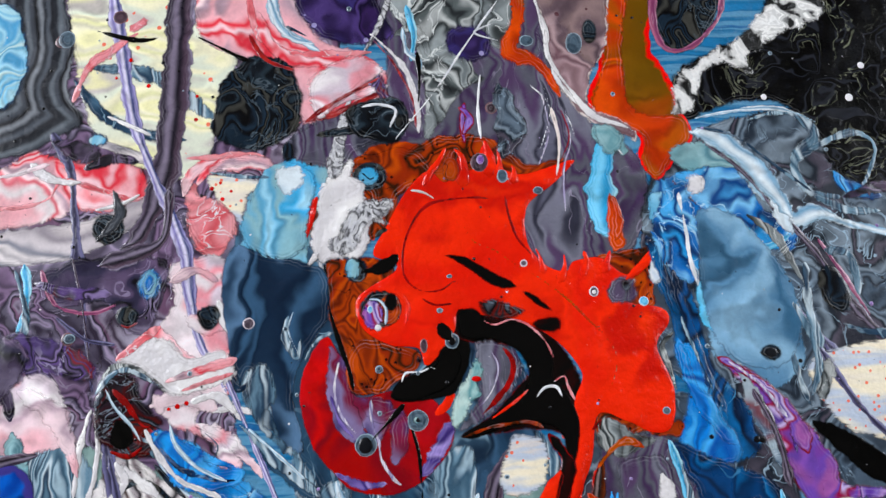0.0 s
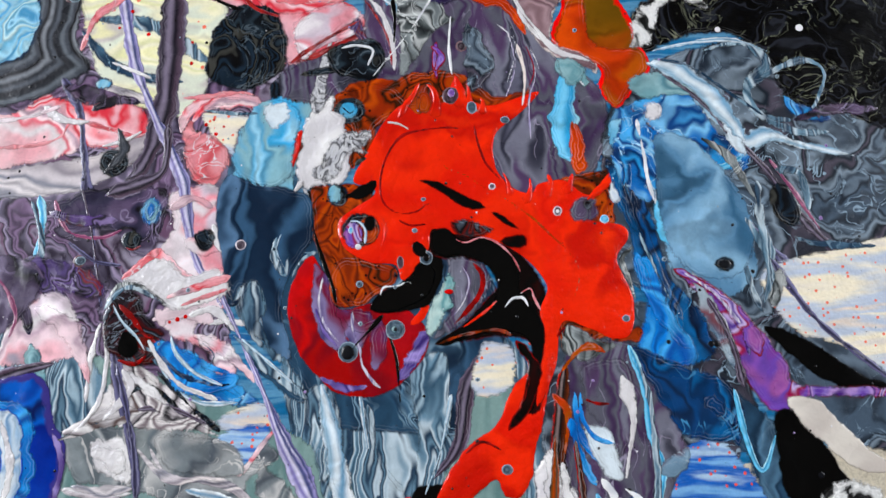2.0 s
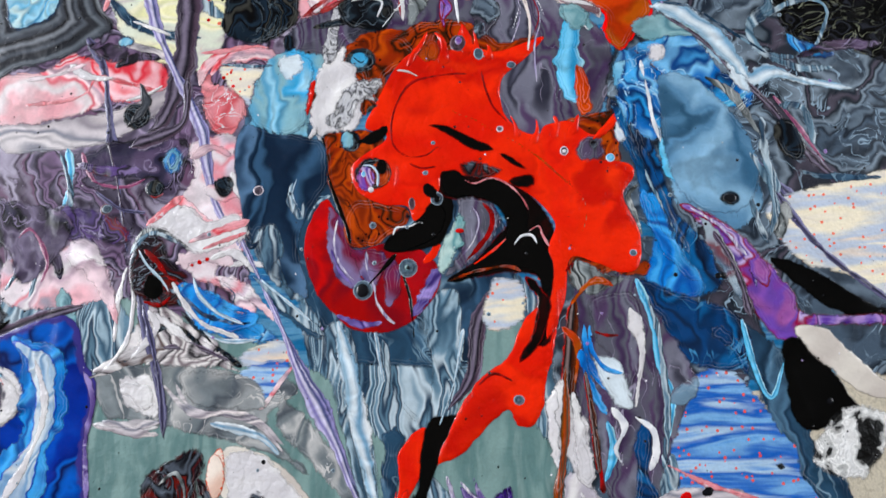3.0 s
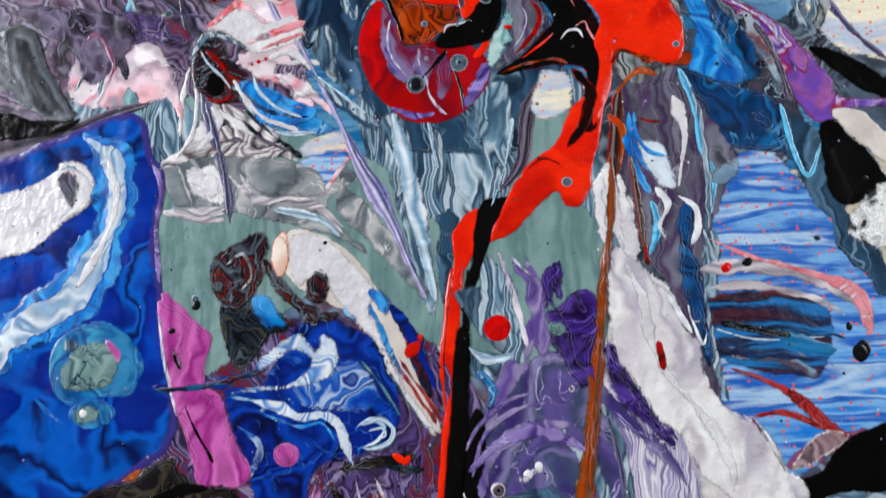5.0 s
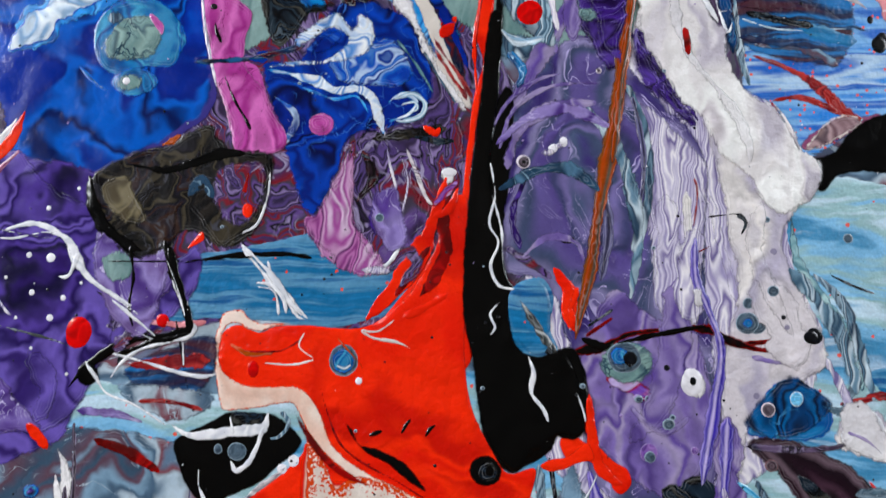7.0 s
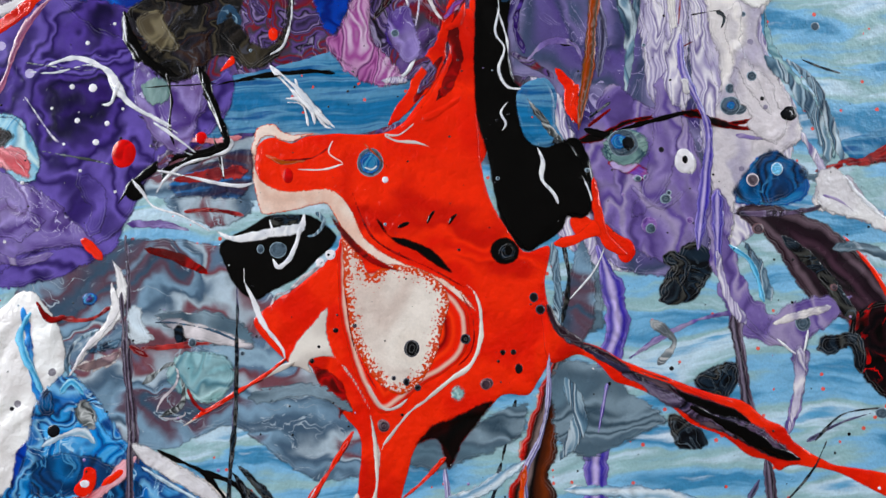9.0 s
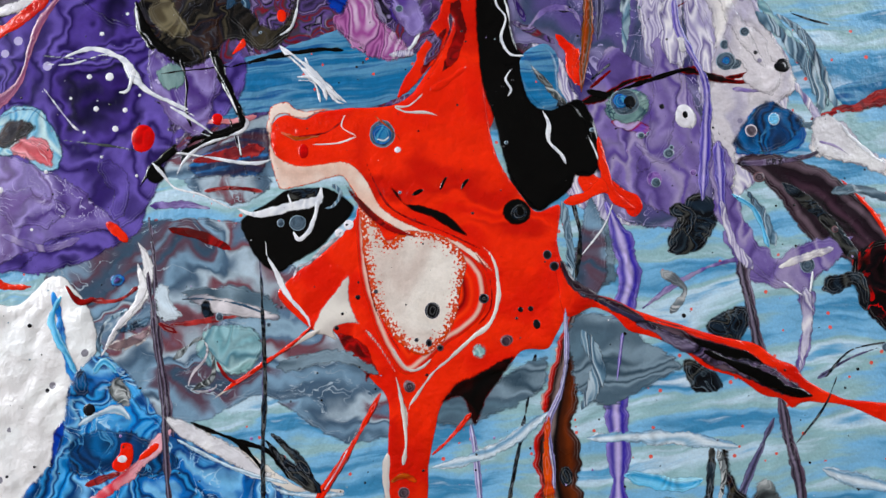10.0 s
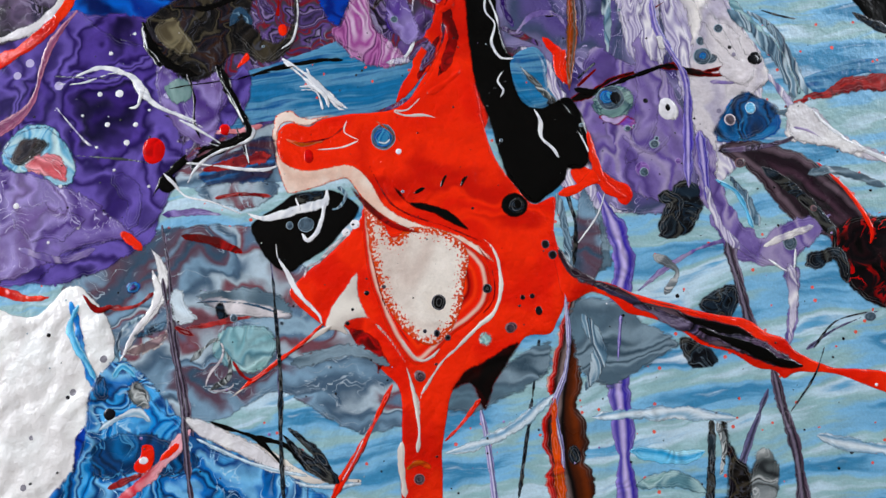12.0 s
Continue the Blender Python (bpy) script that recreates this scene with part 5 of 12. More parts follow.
pour("paint_pour", "pink_rim", 0.12, "", [(104.0, -20.0), (114.0, -13.0), (127.0, -9.0), (135.0, -10.0), (120.0, -19.0), (107.0, -23.0)])
cell("paint_cell", "dot_dark", 136.0, 20.0, 2.80, 3.60, label="")
cell("paint_cell", "dot_red", 89.0, 53.0, 1.75, label="")
cell("paint_cell", "dot_dark", 97.0, 55.0, 1.60, 1.20, label="")

# royal blue side
pour("paint_pour", "royal", 0.35, "", [(-264.0, 102.0), (-216.0, 107.0), (-177.0, 119.0), (-145.0, 127.0), (-137.0, 110.0), (-132.0, 99.0), (-134.0, 77.0), (-132.0, 50.0), (-129.0, 32.0), (-126.0, 10.0), (-126.0, -3.0), (-135.0, -13.0), (-157.0, -27.0), (-181.0, -35.0), (-255.0, -27.0)], lip=2.5)
pour("paint_pour", "white", 0.15, "", [(-237.0, 90.0), (-186.0, 100.0), (-175.0, 108.0), (-165.0, 105.0), (-161.0, 97.0), (-165.0, 89.0), (-179.0, 84.0), (-195.0, 79.0), (-214.0, 74.0), (-243.0, 75.0)])
cell("paint_cell", "eye_blue", -172.0, 100.0, 5.60, 6.80, label="")
run("paint_run", "pale_blue", 0.25, "", [(-159.0, 114.0, 4.0), (-153.0, 103.0, 6.0), (-152.0, 87.0, 8.0), (-156.0, 73.0, 8.0), (-171.0, 59.0, 9.0), (-187.0, 50.0, 8.0), (-196.0, 34.0, 5.0), (-211.0, 21.0, 5.0)])
pour("paint_pour", "cell_blue", 0.15, "", [(-179.0, 22.0), (-172.0, 38.0), (-156.0, 42.0), (-142.0, 32.0), (-140.0, 19.0), (-150.0, 14.0), (-162.0, 10.0), (-174.0, 11.0)])
cell("paint_cell", "cell_grey", -162.0, 24.0, 13.00, 10.50, 10, label="")
cell("paint_cell", "cell_blue", -160.0, 6.0, 10.00, 6.00, label="")
cell("paint_cell", "dot_blue", -187.0, 42.0, 2.25, label="")
pour("paint_pour", "magenta", 0.32, "", [(-133.0, 52.0), (-122.0, 45.0), (-113.0, 35.0), (-115.0, 29.0), (-118.0, 18.0), (-108.0, 11.0), (-104.0, -2.0), (-96.0, -12.0), (-97.0, -22.0), (-106.0, -24.0), (-117.0, -21.0), (-121.0, -10.0), (-126.0, 9.0), (-130.0, 30.0)])
run("paint_run", "black", 0.25, "glossy black poured paint", [(-129.0, 30.0, 2.0), (-126.0, 21.0, 1.0)])
run("paint_run", "black", 0.25, "glossy black poured paint", [(-125.0, 12.0, 0.3), (-118.0, -1.0, 0.3), (-111.0, -14.0, 1.0)])
run("paint_run", "royal_dark", 0.25, "", [(-130.0, 16.0, 3.0), (-119.0, 16.0, 1.0), (-106.0, 18.0, 2.0)])
cell("paint_cell", "dot_grey", -128.0, 38.0, 1.60, label="")
cell("paint_cell", "dot_grey", -119.0, 49.0, 1.75, label="")

# middle, blue leaf and white tongue
pour("paint_pour", "royal_dark", 0.15, "", [(-108.0, 13.0), (-94.0, 15.0), (-83.0, 32.0), (-72.0, 41.0), (-51.0, 34.0), (-41.0, 20.0), (-38.0, 2.0), (-45.0, -10.0), (-60.0, -15.0), (-71.0, -18.0), (-76.0, -32.0), (-83.0, -47.0), (-89.0, -47.0), (-95.0, -34.0), (-99.0, -18.0), (-104.0, -4.0)])
pour("paint_pour", "royal_swirl", 0.15, "", [(-80.0, 15.0), (-67.0, 20.0), (-55.0, 23.0), (-48.0, 13.0), (-48.0, 5.0), (-62.0, 3.0), (-76.0, 6.0)])
run("paint_run", "white_leaf", 0.25, "", [(-57.0, -4.0, 2.0), (-51.0, 0.0, 2.0), (-45.0, -3.0, 2.0), (-48.0, -8.0, 2.0), (-56.0, -11.0, 2.0)])
cell("paint_cell", "magenta", -83.0, -12.0, 5.50, 5.00, label="")
pour("paint_pour", "cream", 0.17, "", [(-81.0, 75.0), (-63.0, 70.0), (-51.0, 58.0), (-41.0, 41.0), (-35.0, 20.0), (-26.0, 4.0), (-23.0, -6.0), (-28.0, -3.0), (-38.0, 9.0), (-47.0, 35.0), (-61.0, 42.0), (-72.0, 49.0), (-79.0, 52.0), (-84.0, 62.0)])
pour("paint_pour", "navy", 0.15, "", [(-49.0, 47.0), (-40.0, 41.0), (-28.0, 28.0), (-26.0, 8.0), (-33.0, 13.0), (-41.0, 27.0)])
pour("paint_pour", "blue", 0.15, "", [(-61.0, 42.0), (-49.0, 49.0), (-41.0, 39.0), (-35.0, 20.0), (-38.0, 15.0), (-49.0, 32.0)])
run("paint_run", "red_brown", 0.25, "", [(-39.0, 20.0, 1.0), (-34.0, 12.0, 2.0), (-28.0, 4.0, 3.0), (-25.0, -3.0, 2.0)])
pour("paint_pour", "char_red", 0.20, "", [(-113.0, 64.0), (-102.0, 71.0), (-95.0, 68.0), (-91.0, 56.0), (-96.0, 49.0), (-85.0, 43.0), (-79.0, 37.0), (-90.0, 39.0), (-99.0, 46.0), (-107.0, 46.0), (-113.0, 51.0)])
pour("paint_pour", "char", 0.17, "", [(-109.0, 46.0), (-97.0, 48.0), (-85.0, 42.0), (-81.0, 35.0), (-90.0, 32.0), (-99.0, 20.0), (-105.0, 23.0), (-109.0, 35.0)])
pour("paint_pour", "blue", 0.15, "", [(-98.0, 49.0), (-90.0, 50.0), (-85.0, 42.0), (-83.0, 37.0), (-91.0, 37.0)])
cell("paint_cell", "char_red", -70.0, 52.0, 5.50, 7.50, -10, label="")
cell("paint_cell", "char_red", -66.0, 40.0, 4.00, 2.75, label="")
cell("paint_cell", "dot_dark", -119.0, 46.0, 1.60, label="")
pour("paint_pour", "plum_violet", 0.17, "", [(-77.0, -36.0), (-71.0, -19.0), (-62.0, -15.0), (-48.0, -12.0), (-28.0, -9.0), (-26.0, -30.0), (-32.0, -47.0), (-38.0, -61.0), (-47.0, -70.0), (-59.0, -70.0), (-68.0, -56.0)])
pour("paint_pour", "magenta_pale", 0.20, "", [(-70.0, -19.0), (-71.0, -41.0), (-65.0, -56.0), (-54.0, -69.0), (-61.0, -72.0), (-79.0, -67.0), (-90.0, -50.0), (-83.0, -48.0), (-76.0, -32.0)], creep=1.0)
cell("paint_cell", "violet_dark", -59.0, -50.0, 5.20, 7.20, label="")
cell("paint_cell", "dot_white_ring", -59.0, -50.0, 1.40, label="")
cell("paint_cell", "white", -32.0, -33.0, 3.00, 4.00, label="")

# lower left, black and violet
pour("paint_pour", "galaxy", 0.17, "", [(-247.0, -24.0), (-204.0, -24.0), (-173.0, -33.0), (-167.0, -60.0), (-155.0, -71.0), (-142.0, -67.0), (-131.0, -60.0), (-130.0, -78.0), (-147.0, -95.0), (-163.0, -104.0), (-176.0, -119.0), (-188.0, -141.0), (-247.0, -142.0)])
pour("paint_pour", "galaxy", 0.17, "", [(-285.0, -75.0), (-246.0, -47.0), (-229.0, -31.0), (-209.0, -22.0), (-187.0, -40.0), (-166.0, -46.0), (-155.0, -67.0), (-160.0, -88.0), (-167.0, -106.0), (-174.0, -121.0), (-188.0, -135.0), (-214.0, -136.0), (-229.0, -143.0), (-244.0, -149.0), (-295.0, -140.0)])
pour("paint_pour", "lilac", 0.20, "", [(-287.0, -96.0), (-250.0, -93.0), (-217.0, -107.0), (-200.0, -122.0), (-191.0, -134.0), (-217.0, -136.0), (-233.0, -142.0), (-254.0, -146.0), (-289.0, -140.0)])
pour("paint_pour", "lilac", 0.20, "", [(-166.0, -49.0), (-152.0, -67.0), (-141.0, -63.0), (-140.0, -77.0), (-157.0, -86.0), (-167.0, -76.0), (-173.0, -61.0)])
run("paint_run", "pink_rim", 0.25, "", [(-281.0, -86.0, 10.0), (-248.0, -75.0, 7.0), (-232.0, -64.0, 3.0), (-222.0, -40.0, 3.0), (-207.0, -23.0, 3.0)])
pour("paint_pour", "plum_dark", 0.32, "", [(-279.0, 11.0), (-226.0, 3.0), (-213.0, -7.0), (-217.0, -24.0), (-232.0, -32.0), (-251.0, -36.0), (-283.0, -39.0)], lip=2)
run("paint_run", "white", 0.25, "", [(-277.0, -39.0, 3.0), (-245.0, -32.0, 4.0), (-229.0, -29.0, 5.0), (-216.0, -20.0, 4.0), (-208.0, -8.0, 2.0)])
run("paint_run", "red", 0.25, "glossy bright red poured paint", [(-278.0, -48.0, 8.0), (-246.0, -42.0, 7.0), (-229.0, -35.0, 6.0), (-213.0, -22.0, 4.0), (-205.0, -6.0, 4.0)])
pour("paint_pour", "black_olive", 0.20, "", [(-178.0, -36.0), (-155.0, -28.0), (-132.0, -12.0), (-116.0, -24.0), (-103.0, -23.0), (-102.0, -34.0), (-109.0, -56.0), (-122.0, -62.0), (-135.0, -56.0), (-140.0, -60.0), (-144.0, -67.0), (-154.0, -68.0), (-168.0, -57.0)])
run("paint_run", "black", 0.25, "glossy black poured paint", [(-177.0, -33.0, 3.0), (-174.0, -47.0, 5.0), (-164.0, -60.0, 5.0), (-151.0, -69.0, 2.0)])

# thin webs, lower left
run("paint_run", "black", 0.25, "glossy black poured paint", [(-145.0, -54.0, 3.0), (-143.0, -69.0, 2.0), (-137.0, -83.0, 2.0), (-134.0, -93.0, 4.0), (-145.0, -97.0, 4.0), (-158.0, -99.0, 3.0), (-173.0, -108.0, 3.0), (-181.0, -117.0, 2.0)])
run("paint_run", "black", 0.25, "glossy black poured paint", [(-138.0, -68.0, 1.0), (-120.0, -65.0, 2.0), (-98.0, -64.0, 2.0), (-83.0, -66.0, 1.0)])
run("paint_run", "white_net", 0.25, "", [(-113.0, -62.0, 2.0), (-107.0, -69.0, 2.0), (-100.0, -77.0, 4.0), (-93.0, -83.0, 2.0), (-86.0, -90.0, 1.0)])
cell("paint_cell", "dot_red", -144.0, -91.0, 2.25, label="")
cell("paint_cell", "eye_blue", -234.0, -86.0, 15.00, 11.50, 20, label="")
cell("paint_cell", "pink_flat", -222.0, -95.0, 8.50, 6.50, -30, label="")

# lower left, white and blue
pour("paint_pour", "white_thick", 1.05, "thick textured white paint", [(-255.0, -157.0), (-240.0, -163.0), (-221.0, -152.0), (-209.0, -164.0), (-204.0, -179.0), (-208.0, -194.0), (-217.0, -207.0), (-220.0, -224.0), (-235.0, -246.0), (-248.0, -259.0), (-312.0, -261.0), (-306.0, -153.0), (-279.0, -142.0), (-262.0, -147.0)], lip=4, creep=0.8)
pour("paint_pour", "blue", 0.20, "", [(-217.0, -200.0), (-204.0, -189.0), (-192.0, -197.0), (-177.0, -218.0), (-156.0, -236.0), (-128.0, -253.0), (-122.0, -266.0), (-127.0, -280.0), (-241.0, -262.0), (-225.0, -226.0)])
run("paint_run", "blue_bright", 0.25, "", [(-222.0, -160.0, 3.0), (-220.0, -171.0, 4.0), (-218.0, -187.0, 4.0), (-214.0, -200.0, 4.0)])
run("paint_run", "red", 0.25, "glossy bright red poured paint", [(-270.0, -149.0, 3.0), (-254.0, -150.0, 4.0), (-242.0, -155.0, 4.0), (-232.0, -156.0, 2.0)])
run("paint_run", "cream", 0.25, "", [(-177.0, -220.0, 2.0), (-167.0, -225.0, 7.0), (-156.0, -233.0, 8.0), (-139.0, -243.0, 6.0), (-123.0, -254.0, 4.0), (-104.0, -257.0, 3.0)])
run("paint_run", "white_blue", 0.25, "", [(-173.0, -234.0, 3.0), (-150.0, -245.0, 3.0), (-128.0, -255.0, 3.0), (-104.0, -258.0, 3.0)])
run("paint_run", "black", 0.25, "glossy black poured paint", [(-148.0, -231.0, 2.0), (-134.0, -237.0, 3.0), (-123.0, -249.0, 5.0), (-112.0, -255.0, 2.0)])
cell("paint_cell", "dot_red", -196.0, -233.0, 4.00, 7.50, 10, label="")
cell("paint_cell", "white", -195.0, -234.0, 3.00, 2.50, label="")
run("paint_run", "pink_pale", 0.25, "", [(-202.0, -249.0, 3.0), (-191.0, -238.0, 6.0), (-180.0, -228.0, 6.0), (-174.0, -224.0, 3.0)])
cells("paint_cell", "dot_dark", [(-210.0, -212.0, 2.75), (-189.0, -222.0, 1.20)])
run("paint_run", "plum_run", 0.25, "", [(-178.0, -131.0, 2.0), (-177.0, -152.0, 2.0), (-178.0, -183.0, 4.0), (-176.0, -213.0, 4.0), (-176.0, -233.0, 4.0), (-177.0, -265.0, 4.0)])
run("paint_run", "lav_dark", 0.25, "", [(-131.0, -151.0, 1.0), (-131.0, -175.0, 2.0), (-133.0, -200.0, 2.0), (-135.0, -225.0, 2.0), (-140.0, -270.0, 1.0)])
run("paint_run", "white", 0.25, "", [(-184.0, -141.0, 2.0), (-180.0, -152.0, 5.0), (-184.0, -167.0, 5.0), (-195.0, -178.0, 3.0), (-203.0, -189.0, 2.0)])
cell("paint_cell", "char", -155.0, -174.0, 3.25, 4.50, label="")
run("paint_run", "white_net", 0.25, "", [(-167.0, -167.0, 1.0), (-153.0, -166.0, 2.0), (-136.0, -171.0, 1.0), (-124.0, -183.0, 1.0)])

# violet side
pour("paint_pour", "violet_dark", 0.15, "", [(18.0, 51.0), (24.0, 56.0), (24.0, 47.0), (21.0, 40.0), (29.0, 45.0), (36.0, 42.0), (39.0, 32.0), (39.0, 19.0), (31.0, 9.0), (24.0, 19.0), (19.0, 30.0)])
run("paint_run", "lav_pour", 0.25, "", [(12.0, 61.0, 3.0), (16.0, 44.0, 7.0), (12.0, 28.0, 8.0), (5.0, 17.0, 9.0), (-4.0, 1.0, 6.0), (-11.0, -12.0, 3.0)])
cells("paint_cell", "dot_white", [(31.0, 18.0, 1.00), (13.0, -20.0, 1.50), (8.0, -22.0, 1.00)])
cell("paint_cell", "cell_grey", 23.0, 32.0, 4.50, 3.50, label="")
pour("paint_pour", "lav_white", 0.17, "", [(41.0, -4.0), (57.0, -15.0), (68.0, -30.0), (66.0, -61.0), (64.0, -86.0), (61.0, -98.0), (50.0, -88.0), (46.0, -65.0), (44.0, -35.0)])
pour("paint_pour", "lav_pour", 0.15, "", [(18.0, -103.0), (30.0, -78.0), (46.0, -86.0), (63.0, -94.0), (68.0, -123.0), (65.0, -143.0), (50.0, -155.0), (28.0, -140.0), (20.0, -124.0)])
run("paint_run", "violet_dark", 0.25, "", [(39.0, 26.0, 1.0), (47.0, 12.0, 5.0), (55.0, -2.0, 6.0), (64.0, -13.0, 3.0)])
run("paint_run", "rust_run", 0.25, "", [(44.0, 69.0, 2.0), (41.0, 44.0, 4.0), (37.0, 19.0, 5.0), (34.0, -4.0, 6.0), (30.0, -26.0, 6.0), (26.0, -48.0, 5.0), (23.0, -69.0, 5.0), (19.0, -86.0, 4.0), (17.0, -97.0, 2.0)])
pour("paint_pour", "white", 0.42, "thick white splash with a feathered edge", [(40.0, 80.0), (43.0, 93.0), (47.0, 96.0), (50.0, 84.0), (54.0, 80.0), (56.0, 68.0), (58.0, 55.0), (64.0, 48.0), (69.0, 39.0), (72.0, 24.0), (75.0, 14.0), (80.0, 3.0), (93.0, -4.0), (98.0, -10.0), (104.0, -24.0), (109.0, -31.0), (99.0, -42.0), (82.0, -36.0), (79.0, -23.0), (70.0, -7.0), (56.0, 8.0), (50.0, 21.0), (42.0, 25.0), (44.0, 42.0), (48.0, 62.0), (42.0, 71.0)], creep=1.5)
run("paint_run", "rust_run", 0.25, "", [(48.0, 100.0, 2.0), (46.0, 73.0, 3.0), (43.0, 55.0, 3.0)])
run("paint_run", "dark_red", 0.25, "", [(56.0, 77.0, 2.0), (58.0, 66.0, 2.0), (59.0, 55.0, 2.0)])
cell("paint_cell", "dark_red", 62.0, 22.0, 1.80, 6.40, -8, label="")
pour("paint_pour", "offwhite", 0.35, "", [(69.0, -15.0), (80.0, -13.0), (93.0, -22.0), (107.0, -26.0), (109.0, -35.0), (100.0, -48.0), (97.0, -65.0), (108.0, -88.0), (111.0, -104.0), (103.0, -110.0), (95.0, -117.0), (82.0, -131.0), (75.0, -151.0), (72.0, -131.0), (71.0, -107.0), (77.0, -77.0), (74.0, -48.0)])
pour("paint_pour", "black", 0.20, "glossy black poured paint", [(102.0, -28.0), (114.0, -24.0), (129.0, -11.0), (155.0, -3.0), (166.0, -12.0), (165.0, -31.0), (136.0, -32.0), (119.0, -33.0), (111.0, -40.0), (107.0, -33.0)])
run("paint_run", "teal_pale", 0.25, "", [(99.0, -48.0, 2.0), (101.0, -65.0, 4.0), (111.0, -82.0, 5.0), (120.0, -98.0, 6.0), (123.0, -114.0, 3.0)])
cell("paint_cell", "eye_blue", 83.0, -89.0, 3.60, 3.60, label="")
cell("paint_cell", "dot_dark", 105.0, -94.0, 2.60, label="")
cell("paint_cell", "cell_blue", 38.0, -103.0, 6.80, 6.40, label="")
cell("paint_cell", "char", 41.0, -102.0, 3.00, 3.50, label="")
cell("paint_cell", "white", 61.0, -112.0, 3.40, 4.80, 15, label="")
cells("paint_cell", "dot_white_ring", [(-3.0, -27.0, 2.50), (84.0, -64.0, 1.20), (93.0, -77.0, 1.60)])
run("paint_run", "black_red", 0.25, "", [(16.0, -101.0, 9.0), (27.0, -99.0, 4.0), (38.0, -94.0, 3.0), (54.0, -92.0, 2.0), (67.0, -92.0, 4.0), (79.0, -97.0, 2.0), (104.0, -94.0, 2.0)])
run("paint_run", "black_red", 0.25, "", [(21.0, -95.0, 2.0), (31.0, -88.0, 1.0)])
pour("paint_pour", "brush_blue", 0.15, "", [(-7.0, -78.0), (2.0, -73.0), (8.0, -78.0), (8.0, -90.0), (4.0, -101.0), (-5.0, -100.0), (-9.0, -90.0)])

# lower right
pour("paint_pour", "cell_blue", 0.15, "", [(80.0, -129.0), (88.0, -114.0), (98.0, -110.0), (110.0, -118.0), (111.0, -129.0), (101.0, -133.0), (88.0, -132.0)])
cells("paint_cell", "dot_blue", [(99.0, -117.0, 2.75)])
cell("paint_cell", "dot_white_ring", 88.0, -122.0, 3.00, label="")
pour("paint_pour", "offwhite", 0.17, "", [(113.0, -126.0), (128.0, -121.0), (136.0, -133.0), (156.0, -147.0), (168.0, -157.0), (143.0, -148.0), (134.0, -142.0), (114.0, -135.0)])
pour("paint_pour", "plum_rings", 0.17, "", [(80.0, -133.0), (99.0, -133.0), (118.0, -142.0), (135.0, -160.0), (147.0, -180.0), (165.0, -194.0), (159.0, -219.0), (139.0, -216.0), (124.0, -187.0), (107.0, -172.0), (93.0, -148.0)])
pour("paint_pour", "red_black_vein", 0.17, "", [(123.0, -182.0), (138.0, -174.0), (162.0, -183.0), (165.0, -215.0), (139.0, -217.0), (126.0, -203.0)])
run("paint_run", "red_brown", 0.25, "", [(115.0, -119.0, 2.0), (140.0, -115.0, 6.0), (164.0, -115.0, 7.0), (193.0, -117.0, 5.0)])
run("paint_run", "slate_pale", 0.25, "", [(83.0, -147.0, 3.0), (88.0, -158.0, 6.0), (92.0, -172.0, 6.0)])
pour("paint_pour", "char", 0.17, "", [(47.0, -163.0), (59.0, -146.0), (69.0, -150.0), (69.0, -161.0), (58.0, -172.0), (49.0, -171.0)], creep=1.0)
pour("paint_pour", "char", 0.15, "", [(46.0, -222.0), (48.0, -217.0), (59.0, -224.0), (62.0, -230.0), (50.0, -231.0)], creep=1.0)
pour("paint_pour", "char", 0.15, "", [(57.0, -203.0), (75.0, -196.0), (76.0, -206.0), (69.0, -213.0)], creep=1.0)
run("paint_run", "lav_pour", 0.25, "", [(73.0, -126.0, 12.0), (73.0, -148.0, 12.0), (78.0, -170.0, 12.0), (86.0, -182.0, 16.0), (101.0, -184.0, 10.0), (116.0, -176.0, 8.0), (125.0, -172.0, 2.0)])
pour("paint_pour", "lav_pour", 0.17, "", [(88.0, -183.0), (101.0, -173.0), (117.0, -171.0), (121.0, -179.0), (108.0, -188.0), (102.0, -195.0), (95.0, -191.0)], creep=1.0)
cell("paint_cell", "dot_grey", 104.0, -182.0, 3.50, label="")
run("paint_run", "lav_pour", 0.25, "", [(102.0, -192.0, 10.0), (101.0, -207.0, 5.0), (94.0, -227.0, 4.0)])
run("paint_run", "lav_pour", 0.25, "", [(32.0, -193.0, 1.0), (46.0, -185.0, 3.0), (60.0, -179.0, 2.0), (77.0, -176.0, 3.0)])
run("paint_run", "plum_run", 0.25, "", [(76.0, -178.0, 6.0), (78.0, -196.0, 6.0), (79.0, -214.0, 6.0), (82.0, -225.0, 5.0)])
run("paint_run", "violet_run", 0.25, "", [(22.0, -146.0, 4.0), (26.0, -162.0, 10.0), (28.0, -181.0, 10.0), (20.0, -203.0, 10.0), (16.0, -222.0, 10.0), (15.0, -242.0, 10.0), (13.0, -262.0, 9.0), (9.0, -295.0, 10.0)])
run("paint_run", "plum_run", 0.25, "", [(85.0, -237.0, 6.0), (86.0, -253.0, 6.0), (88.0, -273.0, 6.0), (86.0, -307.0, 7.0)])
run("paint_run", "lav_dark", 0.25, "", [(81.0, -245.0, 3.0), (70.0, -263.0, 3.0), (60.0, -281.0, 3.0), (52.0, -302.0, 2.0)])
pour("paint_pour", "black_olive", 0.17, "", [(55.0, -253.0), (61.0, -253.0), (62.0, -267.0), (68.0, -282.0), (59.0, -303.0), (47.0, -301.0), (55.0, -280.0)], creep=1.4)
run("paint_run", "char", 0.25, "", [(54.0, -253.0, 3.0), (51.0, -268.0, 4.0), (44.0, -298.0, 5.0)])
